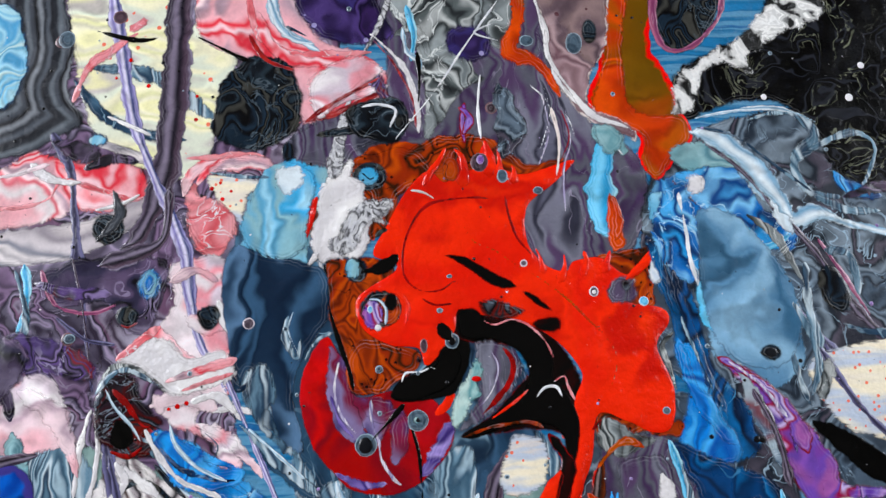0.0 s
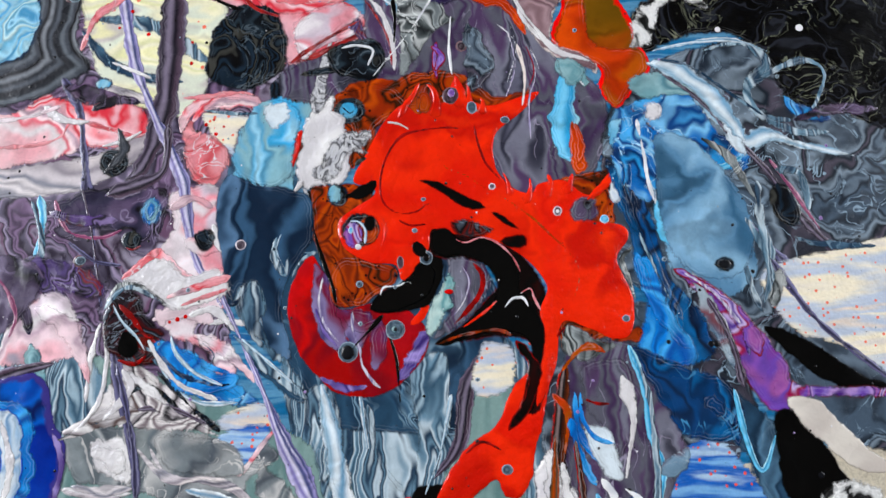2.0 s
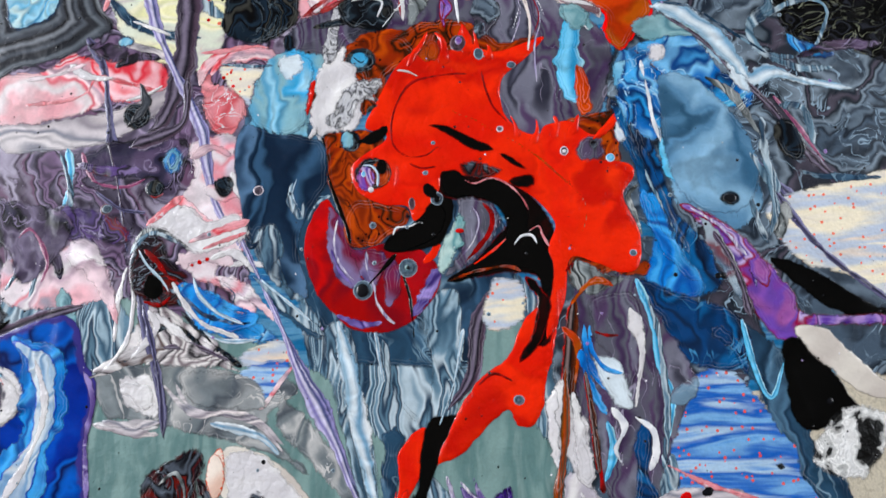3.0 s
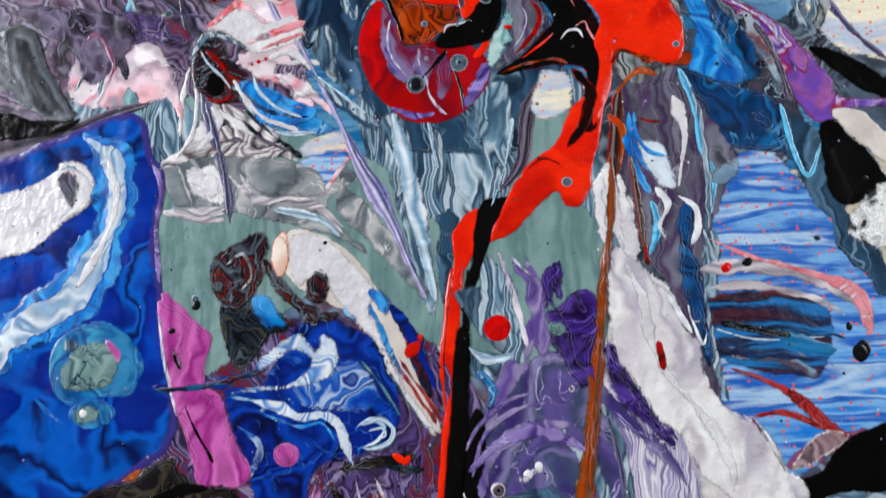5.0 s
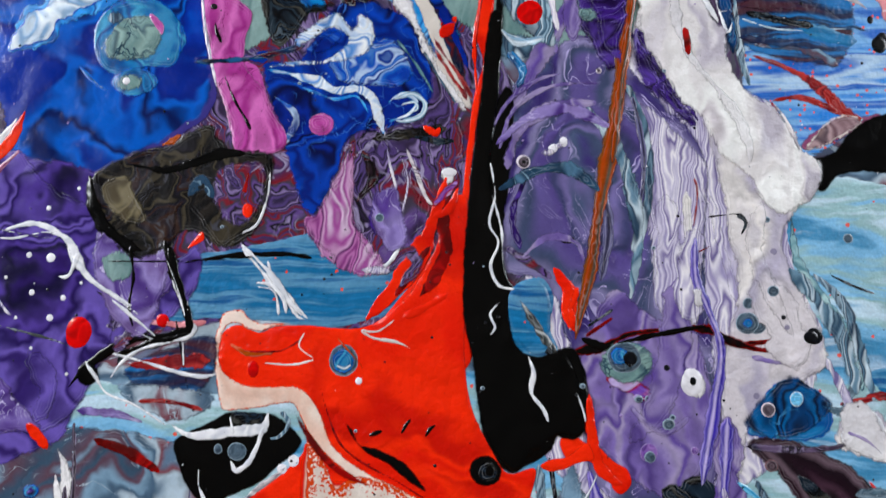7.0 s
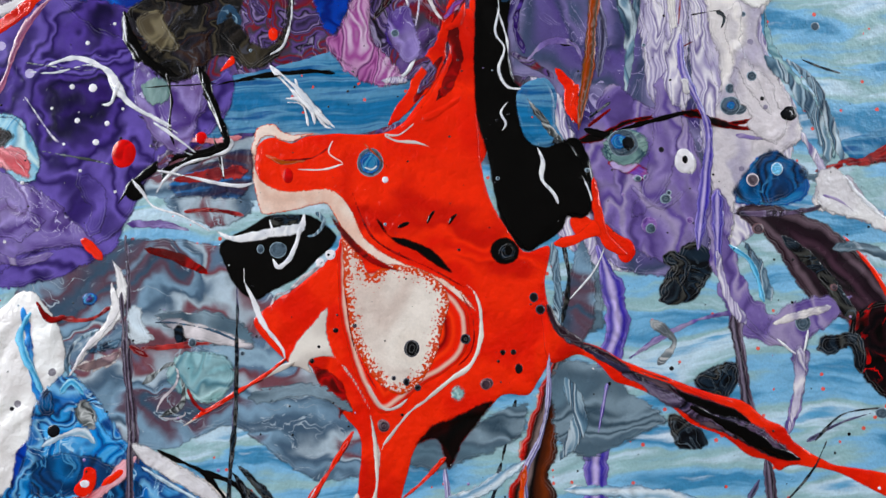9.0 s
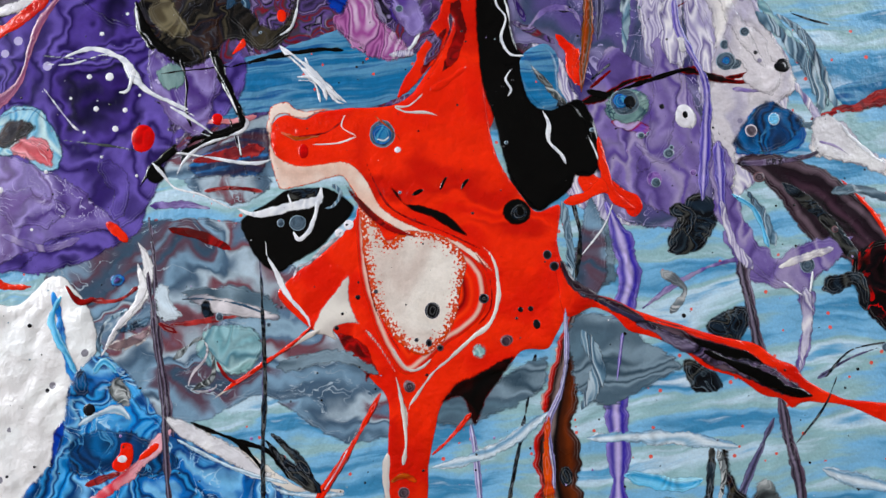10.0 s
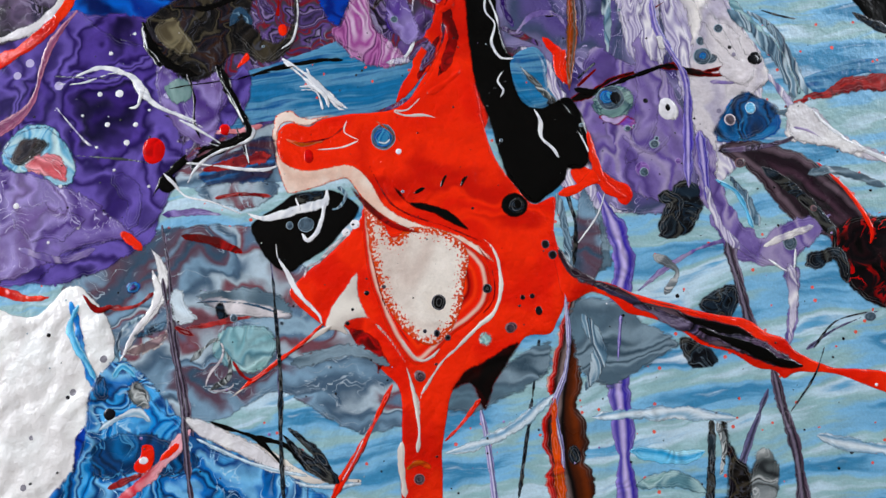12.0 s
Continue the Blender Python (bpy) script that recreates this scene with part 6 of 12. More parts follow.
pour("paint_pour", "grey_olive", 0.15, "", [(68.0, -273.0), (76.0, -269.0), (79.0, -279.0), (74.0, -293.0), (63.0, -294.0)], creep=1.0)
run("paint_run", "lav_dark", 0.25, "", [(138.0, -218.0, 1.0), (117.0, -223.0, 1.0), (102.0, -230.0, 2.0)])
run("paint_run", "brown_run", 0.25, "", [(4.0, -190.0, 8.0), (-0.0, -205.0, 12.0), (-6.0, -222.0, 14.0), (-10.0, -239.0, 16.0), (-12.0, -258.0, 18.0), (-13.0, -292.0, 20.0)])
run("paint_run", "lavender", 0.25, "", [(-47.0, -231.0, 2.0), (-46.0, -253.0, 3.0), (-47.0, -287.0, 3.0)])
run("paint_run", "char", 0.25, "", [(-16.0, -208.0, 2.0), (-23.0, -232.0, 2.0), (-36.0, -274.0, 2.0)])
run("paint_run", "white_blue", 0.25, "", [(-66.0, -251.0, 2.0), (-50.0, -249.0, 5.0), (-31.0, -243.0, 6.0), (-14.0, -233.0, 4.0)])
cell("paint_cell", "char", -9.0, -260.0, 3.25, 4.75, label="")
run("paint_run", "slate_pale", 0.25, "", [(3.0, -143.0, 4.0), (4.0, -159.0, 4.0), (4.0, -174.0, 5.0), (2.0, -190.0, 3.0)])

# the necks and the mane
pour("paint_pour", "black", 0.39, "glossy black mane of poured paint", [(-13.0, -3.0), (-6.0, -4.0), (-10.0, -53.0), (-10.0, -75.0), (-6.0, -88.0), (4.0, -98.0), (15.0, -101.0), (20.0, -117.0), (20.0, -132.0), (8.0, -133.0), (-2.0, -141.0), (-8.0, -147.0), (-16.0, -138.0), (-20.0, -123.0), (-21.0, -96.0), (-21.0, -68.0)], lip=1.6)
pour("paint_pour", "brush_blue", 0.20, "", [(-7.0, -78.0), (1.0, -73.0), (7.0, -79.0), (7.0, -92.0), (10.0, -99.0), (3.0, -103.0), (-5.0, -101.0), (-8.0, -92.0)])
pour("paint_pour", "red", 0.32, "glossy bright red poured paint", [(-16.0, 71.0), (-8.0, 80.0), (-4.0, 78.0), (-7.0, 64.0), (-13.0, 53.0), (-18.0, 43.0), (-17.0, 32.0), (-19.0, 28.0), (-21.0, 36.0), (-19.0, 49.0), (-16.0, 60.0)], creep=0.3)
pour("paint_pour", "black", 0.20, "glossy black poured paint", [(40.0, 103.0), (27.0, 99.0), (18.0, 95.0), (7.0, 85.0), (-3.0, 84.0), (-7.0, 75.0), (-9.0, 60.0), (-13.0, 49.0), (-14.0, 40.0), (-10.0, 42.0), (-6.0, 53.0), (-0.0, 68.0), (7.0, 80.0), (21.0, 92.0)], creep=0.4)
pour("paint_pour", "red", 0.39, "glossy bright red poured paint", [(-17.0, 52.0), (-21.0, 36.0), (-23.0, 25.0), (-19.0, 13.0), (-23.0, -3.0), (-26.0, -30.0), (-28.0, -47.0), (-36.0, -61.0), (-47.0, -76.0), (-57.0, -89.0), (-57.0, -99.0), (-35.0, -112.0), (-22.0, -103.0), (-24.0, -69.0), (-24.0, -47.0), (-22.0, -25.0), (-19.0, -3.0), (-15.0, 20.0), (-14.0, 36.0), (-12.0, 52.0), (-13.0, 59.0)], creep=0.35, lip=1.8)
pour("paint_pour", "black", 0.32, "glossy black poured paint", [(-11.0, 57.0), (-14.0, 36.0), (-15.0, 20.0), (-18.0, -3.0), (-22.0, -25.0), (-24.0, -47.0), (-24.0, -69.0), (-23.0, -99.0), (-16.0, -107.0), (1.0, -111.0), (13.0, -109.0), (13.0, -101.0), (8.0, -100.0), (-4.0, -100.0), (-7.0, -82.0), (-11.0, -61.0), (-13.0, -43.0), (-15.0, -25.0), (-13.0, -3.0), (-11.0, 20.0), (-10.0, 36.0), (-8.0, 52.0)], creep=0.4)
run("paint_run", "red_run", 0.25, "", [(-17.0, 57.0, 1.0), (-20.0, 36.0, 2.0), (-22.0, 20.0, 2.0), (-21.0, 1.0, 1.0)])
run("paint_run", "white_net", 0.25, "", [(-15.0, -41.0, 1.0), (-11.0, -56.0, 1.0), (-13.0, -73.0, 1.0), (-11.0, -78.0, 1.0)])
run("paint_run", "white_net", 0.25, "", [(-15.0, -81.0, 1.0), (-13.0, -88.0, 1.0), (-16.0, -95.0, 1.0)])
pour("paint_pour", "red", 0.42, "glossy bright red poured paint", [(46.0, 128.0), (45.0, 109.0), (40.0, 93.0), (36.0, 80.0), (29.0, 79.0), (25.0, 85.0), (16.0, 77.0), (7.0, 70.0), (-2.0, 66.0), (3.0, 77.0), (5.0, 84.0), (15.0, 97.0), (26.0, 106.0), (35.0, 121.0)])
pour("paint_pour", "violet", 0.15, "", [(-49.0, 183.0), (-44.0, 182.0), (-41.0, 176.0), (-46.0, 176.0)])
pour("paint_pour", "rust", 0.17, "", [(-34.0, 233.0), (-27.0, 240.0), (-10.0, 241.0), (2.0, 237.0), (9.0, 230.0), (-6.0, 226.0), (-18.0, 219.0), (-20.0, 209.0), (-31.0, 201.0), (-41.0, 197.0), (-48.0, 203.0), (-49.0, 211.0), (-44.0, 226.0)])
pour("paint_pour", "rust", 0.15, "", [(-23.0, 230.0), (-6.0, 242.0), (13.0, 244.0), (30.0, 233.0), (44.0, 236.0), (38.0, 224.0), (19.0, 219.0), (-2.0, 224.0)], creep=1.2)
pour("paint_pour", "rust", 0.15, "", [(49.0, 197.0), (64.0, 200.0), (82.0, 204.0), (84.0, 199.0), (75.0, 188.0), (76.0, 180.0), (63.0, 178.0), (51.0, 186.0)], creep=1.0)
pour("paint_pour", "rust", 0.15, "", [(53.0, 148.0), (71.0, 140.0), (82.0, 140.0), (80.0, 133.0), (67.0, 135.0), (56.0, 129.0), (51.0, 133.0)], creep=1.0)
# slate streaks on the pale ground
pour("paint_pour", "slate_streak", 0.1, "", [(0.4, -195), (15.1, -192.6), (35.2, -207.3), (45.8, -220), (28.3, -228.1), (11.1, -233.8), (0.2, -223.5)], creep=1.2)
pour("paint_pour", "slate_streak", 0.1, "", [(-74.8, -198.7), (-49.8, -219.7), (-25.2, -212.1), (-10.4, -208.5), (-12.9, -222.5), (-31.5, -230.6), (-51.2, -236.2), (-65.1, -230.4)], creep=1.2)
pour("paint_pour", "slate_streak", 0.1, "", [(9, -154.6), (21.3, -153.1), (23.7, -177.6), (16.1, -181.8), (5.8, -176.2)], creep=1.2)

# the red beast below
pour("paint_pour", "red", 0.4, "glossy bright red poured shape like a beast's head", [(-122.3, -101.9), (-119.3, -93.6), (-112.9, -91.6), (-105.6, -94.8), (-99.2, -92.3), (-86.7, -91.6), (-76.8, -92.7), (-66.8, -92.6), (-60.5, -90.6), (-53.9, -86.1), (-45.8, -77.7), (-36.9, -60.7), (-32.5, -43.1), (-23.5, -43.9), (-24.8, -82.1), (-25, -102.2), (-22.3, -122.4), (-16, -135.3), (-8.5, -146.3), (2.2, -144.7), (-0.8, -161.1), (2.2, -175.9), (8.5, -186), (8, -190.8), (0.8, -191.4), (-6.1, -200.5), (-10.7, -206.6), (-21, -205.8), (-28.7, -211.8), (-49.7, -217.8), (-58, -225), (-61.9, -235.4), (-66.1, -249.1), (-70.9, -274.4), (-86.6, -273.3), (-83.2, -240.8), (-81.4, -229.2), (-81.6, -219.4), (-87.1, -212.1), (-96.7, -199.4), (-101.6, -189.4), (-109.4, -188.8), (-124.2, -171.8), (-117.5, -163.3), (-103.4, -154.7), (-90.3, -143.5), (-86.1, -135.7), (-91.2, -121.6), (-105.7, -119.1), (-118.2, -116.8)], lip=2, creep=0.25)
pour("paint_pour", "black_red", 0.2, "", [(-24.8, -207.9), (-30.1, -207.9), (-42.1, -213.2), (-50.7, -215.6), (-54.6, -219.4), (-58.6, -224.3), (-51.3, -222.5), (-48.3, -225), (-47, -231.8), (-44.9, -235.5), (-41.6, -231), (-38.2, -224.2), (-32.3, -217.5), (-27.5, -211.9)], creep=0.25)
run("paint_run", "red_run", 0.25, "", [(-46.3, -229.9, 3.3), (-52.4, -236.1, 1.9), (-58.8, -241.5, 1.7), (-65.1, -245.9, 0.7)])
pour("paint_pour", "red", 0.3, "", [(-2.9, -165.8), (-0.1, -174.5), (5.2, -182.2), (19.2, -187.4), (32.8, -195.2), (47.7, -201.6), (63.7, -208.3), (77.5, -212.5), (86.1, -220.2), (92.8, -223.6), (97.8, -231), (112.1, -239.6), (127, -242.6), (137, -246.8), (135.9, -255.3), (123.8, -249.3), (111.7, -242.8), (95.7, -239.5), (89.3, -241.6), (85.4, -237.1), (77.4, -234.6), (67.7, -226.4), (55.2, -221.2), (45.5, -211.9), (33, -205.2), (24.9, -202.2), (18.5, -194.5), (10.5, -190.5), (-1.7, -192.4)], lip=1.6, creep=0.25)
pour("paint_pour", "plum_rings", 0.18, "", [(-0.6, -167.2), (4.6, -181.4), (15.7, -185.7), (24.9, -190.7), (33.8, -197.2), (45.3, -201.4), (53.1, -206.8), (68, -212.7), (76.9, -218.1), (89.6, -230.9), (97.1, -237), (90, -237.4), (78.9, -231.9), (68.9, -226), (57.6, -220.9), (47.8, -212.5), (37.7, -205.6), (26.6, -197.5), (15.3, -189.9), (3.9, -183.7), (-1.2, -173.2)], creep=0.25)
pour("paint_pour", "black", 0.14, "", [(48.5, -205.5), (56.5, -208.9), (67.9, -213.4), (74.7, -216), (81.1, -222.7), (89.6, -230.9), (97.6, -237.1), (91.2, -237.5), (82.7, -233.4), (71.3, -225.2), (65.1, -221.4), (58, -217.1), (52, -210.5)], creep=0.25)
run("paint_run", "plum_dark", 0.14, "", [(31.3, -198.6, 1.2), (42.5, -205.5, 2.4), (53.7, -212.3, 3.3), (64.8, -220.2, 2.1), (73.5, -227.3, 1.2)])
run("paint_run", "red", 0.12, "", [(29.1, -196.3, 0.7), (40.6, -201, 1), (52.1, -205.3, 0.9), (63.4, -210.7, 0.7)])
pour("paint_pour", "cream_band", 0.14, "", [(-123.9, -100.8), (-122.1, -91.8), (-119.9, -87.2), (-112.5, -85.8), (-109, -89.4), (-102.8, -91), (-89.1, -90.9), (-99.2, -92.6), (-105.6, -95), (-110.5, -93.8), (-114.6, -91.7), (-118.8, -93.6), (-120.8, -102), (-119.2, -109.2), (-112.8, -114), (-105.5, -115.6), (-95, -115), (-90.5, -115.1), (-84.8, -118.6), (-80.8, -124.2), (-78.3, -130.4), (-75.8, -136.5), (-68.9, -143), (-60.4, -148.1), (-51.7, -151.8), (-41.8, -157), (-35, -162.7), (-29.8, -171.1), (-33.5, -168.2), (-45, -159.9), (-57.9, -153), (-68.6, -148.7), (-79, -140.7), (-84.5, -134.3), (-88.5, -128), (-91.8, -122.5), (-98.5, -122.7), (-106, -124.3), (-117.3, -125.4), (-120.6, -122.8), (-122.9, -111.4)], creep=0.25)
pour("paint_pour", "red_rings", 0.12, "", [(-87, -138.1), (-82.6, -139.6), (-78.5, -149.8), (-68.7, -150.6), (-54.2, -153.3), (-42, -159.7), (-34.7, -168.1), (-33.1, -177.9), (-35.6, -187.4), (-42.9, -194), (-54.3, -200.3), (-63.3, -207.3), (-70.4, -211), (-75.5, -208.2), (-81.8, -195.7), (-85.6, -181), (-88.1, -163.8)], creep=0.25)
pour("paint_pour", "belly", 0.14, "", [(-85.8, -135.4), (-86, -149.2), (-85.7, -161.5), (-83.8, -176.3), (-79.8, -187.7), (-74.2, -197.3), (-69, -202), (-62.5, -203.5), (-55.9, -199.7), (-50.6, -193.4), (-46.7, -186.5), (-44.3, -175.8), (-40.6, -165.6), (-43.4, -159.1), (-49.4, -153.7), (-56.9, -150.1), (-65.6, -148.9), (-70.7, -151.5), (-74.1, -153.1), (-77.2, -146), (-81.1, -139.3)], creep=0.5)
pour("paint_pour", "cream", 0.14, "", [(-92.6, -165.3), (-101, -173.7), (-106.8, -180), (-110.3, -188.2), (-105.8, -190.5), (-99.9, -193.4), (-101.2, -188), (-95.8, -186.5), (-89.6, -188.4), (-84.3, -196.3), (-79.1, -205.3), (-76.7, -211.5), (-76.2, -217.7), (-75, -234.4), (-72.8, -227.5), (-76.1, -210.6), (-78.5, -203.2), (-84.1, -193.2), (-90.3, -185.4), (-93.1, -175.5)], creep=0.25)
run("paint_run", "cream", 0.2, "", [(-73.5, -229.8, 1.4), (-71.9, -224.2, 1.4), (-68.7, -220.2, 1.4), (-60.7, -211.3, 1.2), (-53.1, -206.1, 1.7), (-42.3, -198.1, 2.2), (-34.1, -192.8, 1.9), (-29.4, -183, 1.7), (-28.6, -171, 1.5), (-30.6, -163, 1.2), (-35.5, -157.8, 0.7)])
run("paint_run", "cream", 0.14, "", [(-77.2, -198.5, 1), (-72.9, -206.5, 1.4), (-69.5, -209.2, 1.7), (-64.6, -208.1, 1.4), (-60.2, -204.6, 1)])
run("paint_run", "dark_red", 0.1, "", [(-84.8, -159.1, 0.7), (-83, -178.8, 0.7), (-79, -190, 0.7), (-72.6, -202.5, 0.7)])
run("paint_run", "dark_red", 0.1, "", [(-37.7, -160.5, 0.7), (-32, -173.1, 0.7), (-33.1, -186.3, 0.7), (-40.5, -193.7, 0.7)])
pour("paint_pour", "dark_red", 0.12, "", [(-91.4, -123.3), (-87.1, -129.4), (-81.6, -135.8), (-74.8, -143.7), (-67.8, -148), (-59.6, -152.9), (-69.4, -150.6), (-76.5, -146.3), (-83.4, -139.3), (-88.7, -131.2)], creep=0.1)
pour("paint_pour", "black", 0.16, "", [(-71.5, -128.2), (-68, -131.2), (-64.7, -136.7), (-56.8, -138.8), (-48, -143.2), (-42.6, -148.9), (-38.9, -154.5), (-45.7, -151.1), (-54, -144.7), (-62.8, -140.3), (-67.6, -135.5), (-70.2, -131.3)], creep=0.2)
run("paint_run", "black", 0.25, "", [(-61.5, -133.7, 1.5), (-58.7, -132.5, 1.7), (-56.7, -131.9, 0.7)])
run("paint_run", "black", 0.25, "", [(-49.1, -132.5, 0.7), (-47.7, -129.7, 1.7), (-45.8, -127.4, 0.7)])
run("paint_run", "black", 0.25, "", [(-40.2, -134, 0.7), (-38.5, -131, 1.7), (-36.3, -129.2, 0.7)])
cell("paint_cell", "dot_grey", -72, -105.2, 5.97, 6.22)
cell("paint_cell", "cell_blue", -72, -105.5, 4.72, 4.72)
run("paint_run", "white_blue", 0.12, "", [(-74.8, -107, 1), (-71.5, -108.3, 1.5), (-68.8, -106.5, 1)])
cell("paint_cell", "black", -17, -145.8, 6.58, 5.85)
cell("paint_cell", "char", -16.2, -146.1, 4.14, 3.90)
cell("paint_cell", "black", -15.5, -145.7, 1.95, 2.44)
cell("paint_cell", "dot_black_ring", -6.1, -165.8, 1.94, 2.18)
cell("paint_cell", "dot_black_ring", -3.7, -171.1, 2.17, 2.17)
cell("paint_cell", "dot_black_ring", -57.9, -184.6, 3.38, 3.62)
cell("paint_cell", "dot_black_ring", -35.4, -181.8, 2.17, 2.17)
cell("paint_cell", "dot_black_ring", -60.9, -198.3, 1.44, 1.68)
cell("paint_cell", "dot_black_ring", -56.3, -200.9, 1.44, 1.44)
cell("paint_cell", "dot_black_ring", -66.1, -196.5, 0.96, 0.96)
cell("paint_cell", "dot_black_ring", -81.5, -174, 0.97, 0.97)
cell("paint_cell", "dot_dark", -89.6, -175.6, 1.21, 1.21)
cell("paint_cell", "dot_dark", -96.9, -182, 0.73, 0.73)
cell("paint_cell", "dot_dark", -100, -187.8, 0.97, 0.97)
cell("paint_cell", "dot_dark", -15.8, -188.2, 1.20, 1.20)
cell("paint_cell", "dot_dark", -14, -195.1, 1.68, 2.16)
cell("paint_cell", "dot_dark", -20.2, -188.1, 1.20, 1.20)
cell("paint_cell", "dot_dim", -27.5, -200.5, 2.87, 2.39)
cell("paint_cell", "dot_dim", -71.7, -215.2, 2.15, 2.15)
cell("paint_cell", "mint", -39.9, -204.1, 3.35, 3.59)
run("paint_run", "orange_flat", 0.1, "", [(-117.1, -99.3, 1.5), (-109.9, -103, 2.5), (-99.9, -102.8, 1.5)])
run("paint_run", "dark_red", 0.1, "", [(-112.8, -102.2, 0.7), (-104.8, -102.4, 1), (-96.1, -101.6, 0.7), (-89.6, -97.9, 0.7)])
run("paint_run", "cream", 0.1, "", [(-104.9, -106.4, 0.7), (-93, -107.2, 1), (-85.2, -105.6, 1), (-83.9, -104.7, 0.7), (-89.5, -100.2, 0.7), (-87.6, -94.8, 0.7)])
cell("paint_cell", "dot_red", -107.3, -109, 2.24, 3.24)
run("paint_run", "cream", 0.12, "", [(-52.2, -89.3, 0.7), (-59, -94, 1.2), (-64.9, -93.7, 1.5), (-60.9, -96.4, 1.5), (-51.8, -97.9, 1.5), (-46.1, -100.2, 0.7)])
run("paint_run", "orange_flat", 0.1, "", [(-74.6, -96.7, 1), (-65.4, -106.8, 1), (-65.1, -109.3, 0.7)])
run("paint_run", "dark_red", 0.1, "", [(-80.9, -115, 0.7), (-77.9, -125.2, 0.7), (-72.6, -136.8, 1), (-63.3, -144.2, 0.7), (-49.2, -151.3, 0.7), (-32.9, -161.4, 0.7)])
pour("paint_pour", "black", 0.28, "", [(-116.5, -125.4), (-106.4, -125.8), (-99, -125.9), (-91.9, -130.5), (-87.8, -135.3), (-88, -138.2), (-91.5, -142.4), (-96.4, -145.9), (-103.5, -152.2), (-114.1, -157.2), (-123.5, -161.6), (-132, -154.8), (-135.9, -146.4), (-137.9, -137.1), (-131.6, -132.6), (-124, -129.3)], creep=0.25)
pour("paint_pour", "char", 0.1, "", [(-114.8, -125.1), (-103.4, -125.5), (-102.7, -129.6), (-109.2, -130.5), (-115.3, -130)], creep=0.25)
run("paint_run", "white_net", 0.2, "", [(-142.5, -127.7, 1), (-136.6, -132.7, 1.7), (-129.3, -134.8, 2), (-116.8, -133.4, 4), (-109.3, -132.5, 4.9), (-102.8, -131, 3.5), (-101, -126.2, 1.2)], creep=1.0)
run("paint_run", "white_net", 0.18, "", [(-102.9, -132, 1.5), (-105.3, -139.3, 2.2), (-108.4, -144.9, 2), (-112.8, -147.8, 1.5), (-115, -144.4, 0.7)])
run("paint_run", "white_net", 0.18, "", [(-114.4, -134, 1.5), (-115.9, -127.5, 1)])
cell("paint_cell", "dot_grey", -112.8, -140.4, 3.94, 3.70)
cell("paint_cell", "dot_grey", -120.2, -139.8, 1.73, 1.97)
run("paint_run", "slate_pale", 0.15, "", [(-96.4, -125.1, 2.5), (-92.8, -129.4, 2), (-96.6, -134.8, 2), (-100.6, -135.2, 1.2)])
cell("paint_cell", "dot_white", -90.6, -143.7, 2.21, 2.21)
cell("paint_cell", "dot_white", -95, -146.8, 1.96, 1.96)
run("paint_run", "grey_white", 0.2, "", [(-92.9, -145.7, 1.2), (-98.7, -150.2, 1.7), (-103.3, -153.2, 2.5), (-109.1, -158.4, 2.2), (-114, -159.5, 1.7), (-116.8, -164.4, 1)])
run("paint_run", "white_net", 0.15, "", [(-127.2, -145.8, 0.5), (-127.4, -153.2, 0.7), (-124, -160.9, 2), (-121.5, -168.4, 3.4), (-118.2, -174, 1.9), (-112.6, -181.7, 1.5), (-111.4, -187.2, 1.2)])
run("paint_run", "cream", 0.18, "", [(-107.6, -187.9, 2.9), (-115.6, -191.2, 2.2), (-125.7, -196.2, 1.2), (-138.4, -203.4, 1), (-156, -212.6, 0.5)])
run("paint_run", "red_run", 0.2, "", [(-110.9, -186.2, 1.2), (-120.6, -193.2, 1.5), (-130.8, -198.7, 2.2), (-139.6, -203.7, 3.1), (-147.9, -207.9, 1.9), (-153.5, -211.3, 0.5)])
pour("paint_pour", "dark_red", 0.1, "", [(-99.7, -190), (-91.3, -192.6), (-85.8, -200.2), (-83.1, -212.4), (-86.5, -209.8), (-89.9, -213.8), (-91.3, -206), (-96.7, -199.4)], creep=0.8)
run("paint_run", "red_run", 0.2, "", [(-83.9, -217.6, 2.2), (-91.5, -228.9, 2.4), (-97.4, -237.4, 2.9), (-103.5, -245.4, 3.3), (-110.1, -253.4, 3.8), (-118, -264, 3.3)])
run("paint_run", "pink_pale", 0.12, "", [(-93.5, -229.4, 0.5), (-99.4, -238.4, 1), (-105.3, -247.4, 0.9), (-111.4, -255.2, 0.7)])
run("paint_run", "cream", 0.15, "", [(-83.4, -243.2, 1.9), (-85, -252.4, 2.8), (-85.1, -266.4, 3.3)])
pour("paint_pour", "red", 0.14, "", [(11, -133.9), (17.2, -132.7), (20.6, -134.7), (26.5, -136.9), (30.9, -141.2), (36.2, -144.1), (37.6, -149.6), (33.8, -153.7), (30.6, -151.9), (28.1, -145.9), (21.9, -141.9), (13.9, -141.7)], creep=0.25)

# the red beast above
pour("paint_pour", "rust", 0.12, "", [(-34.7, 234), (-25.9, 237.5), (-18.4, 238.8), (-9.7, 236.4), (-3.5, 231.1), (2.2, 238.4), (5.3, 236.5), (2.1, 223.8), (-14.6, 221.7), (-18.5, 212.2), (-24.4, 208.3), (-27.8, 219.6), (-30.9, 223.8)], creep=0.7)
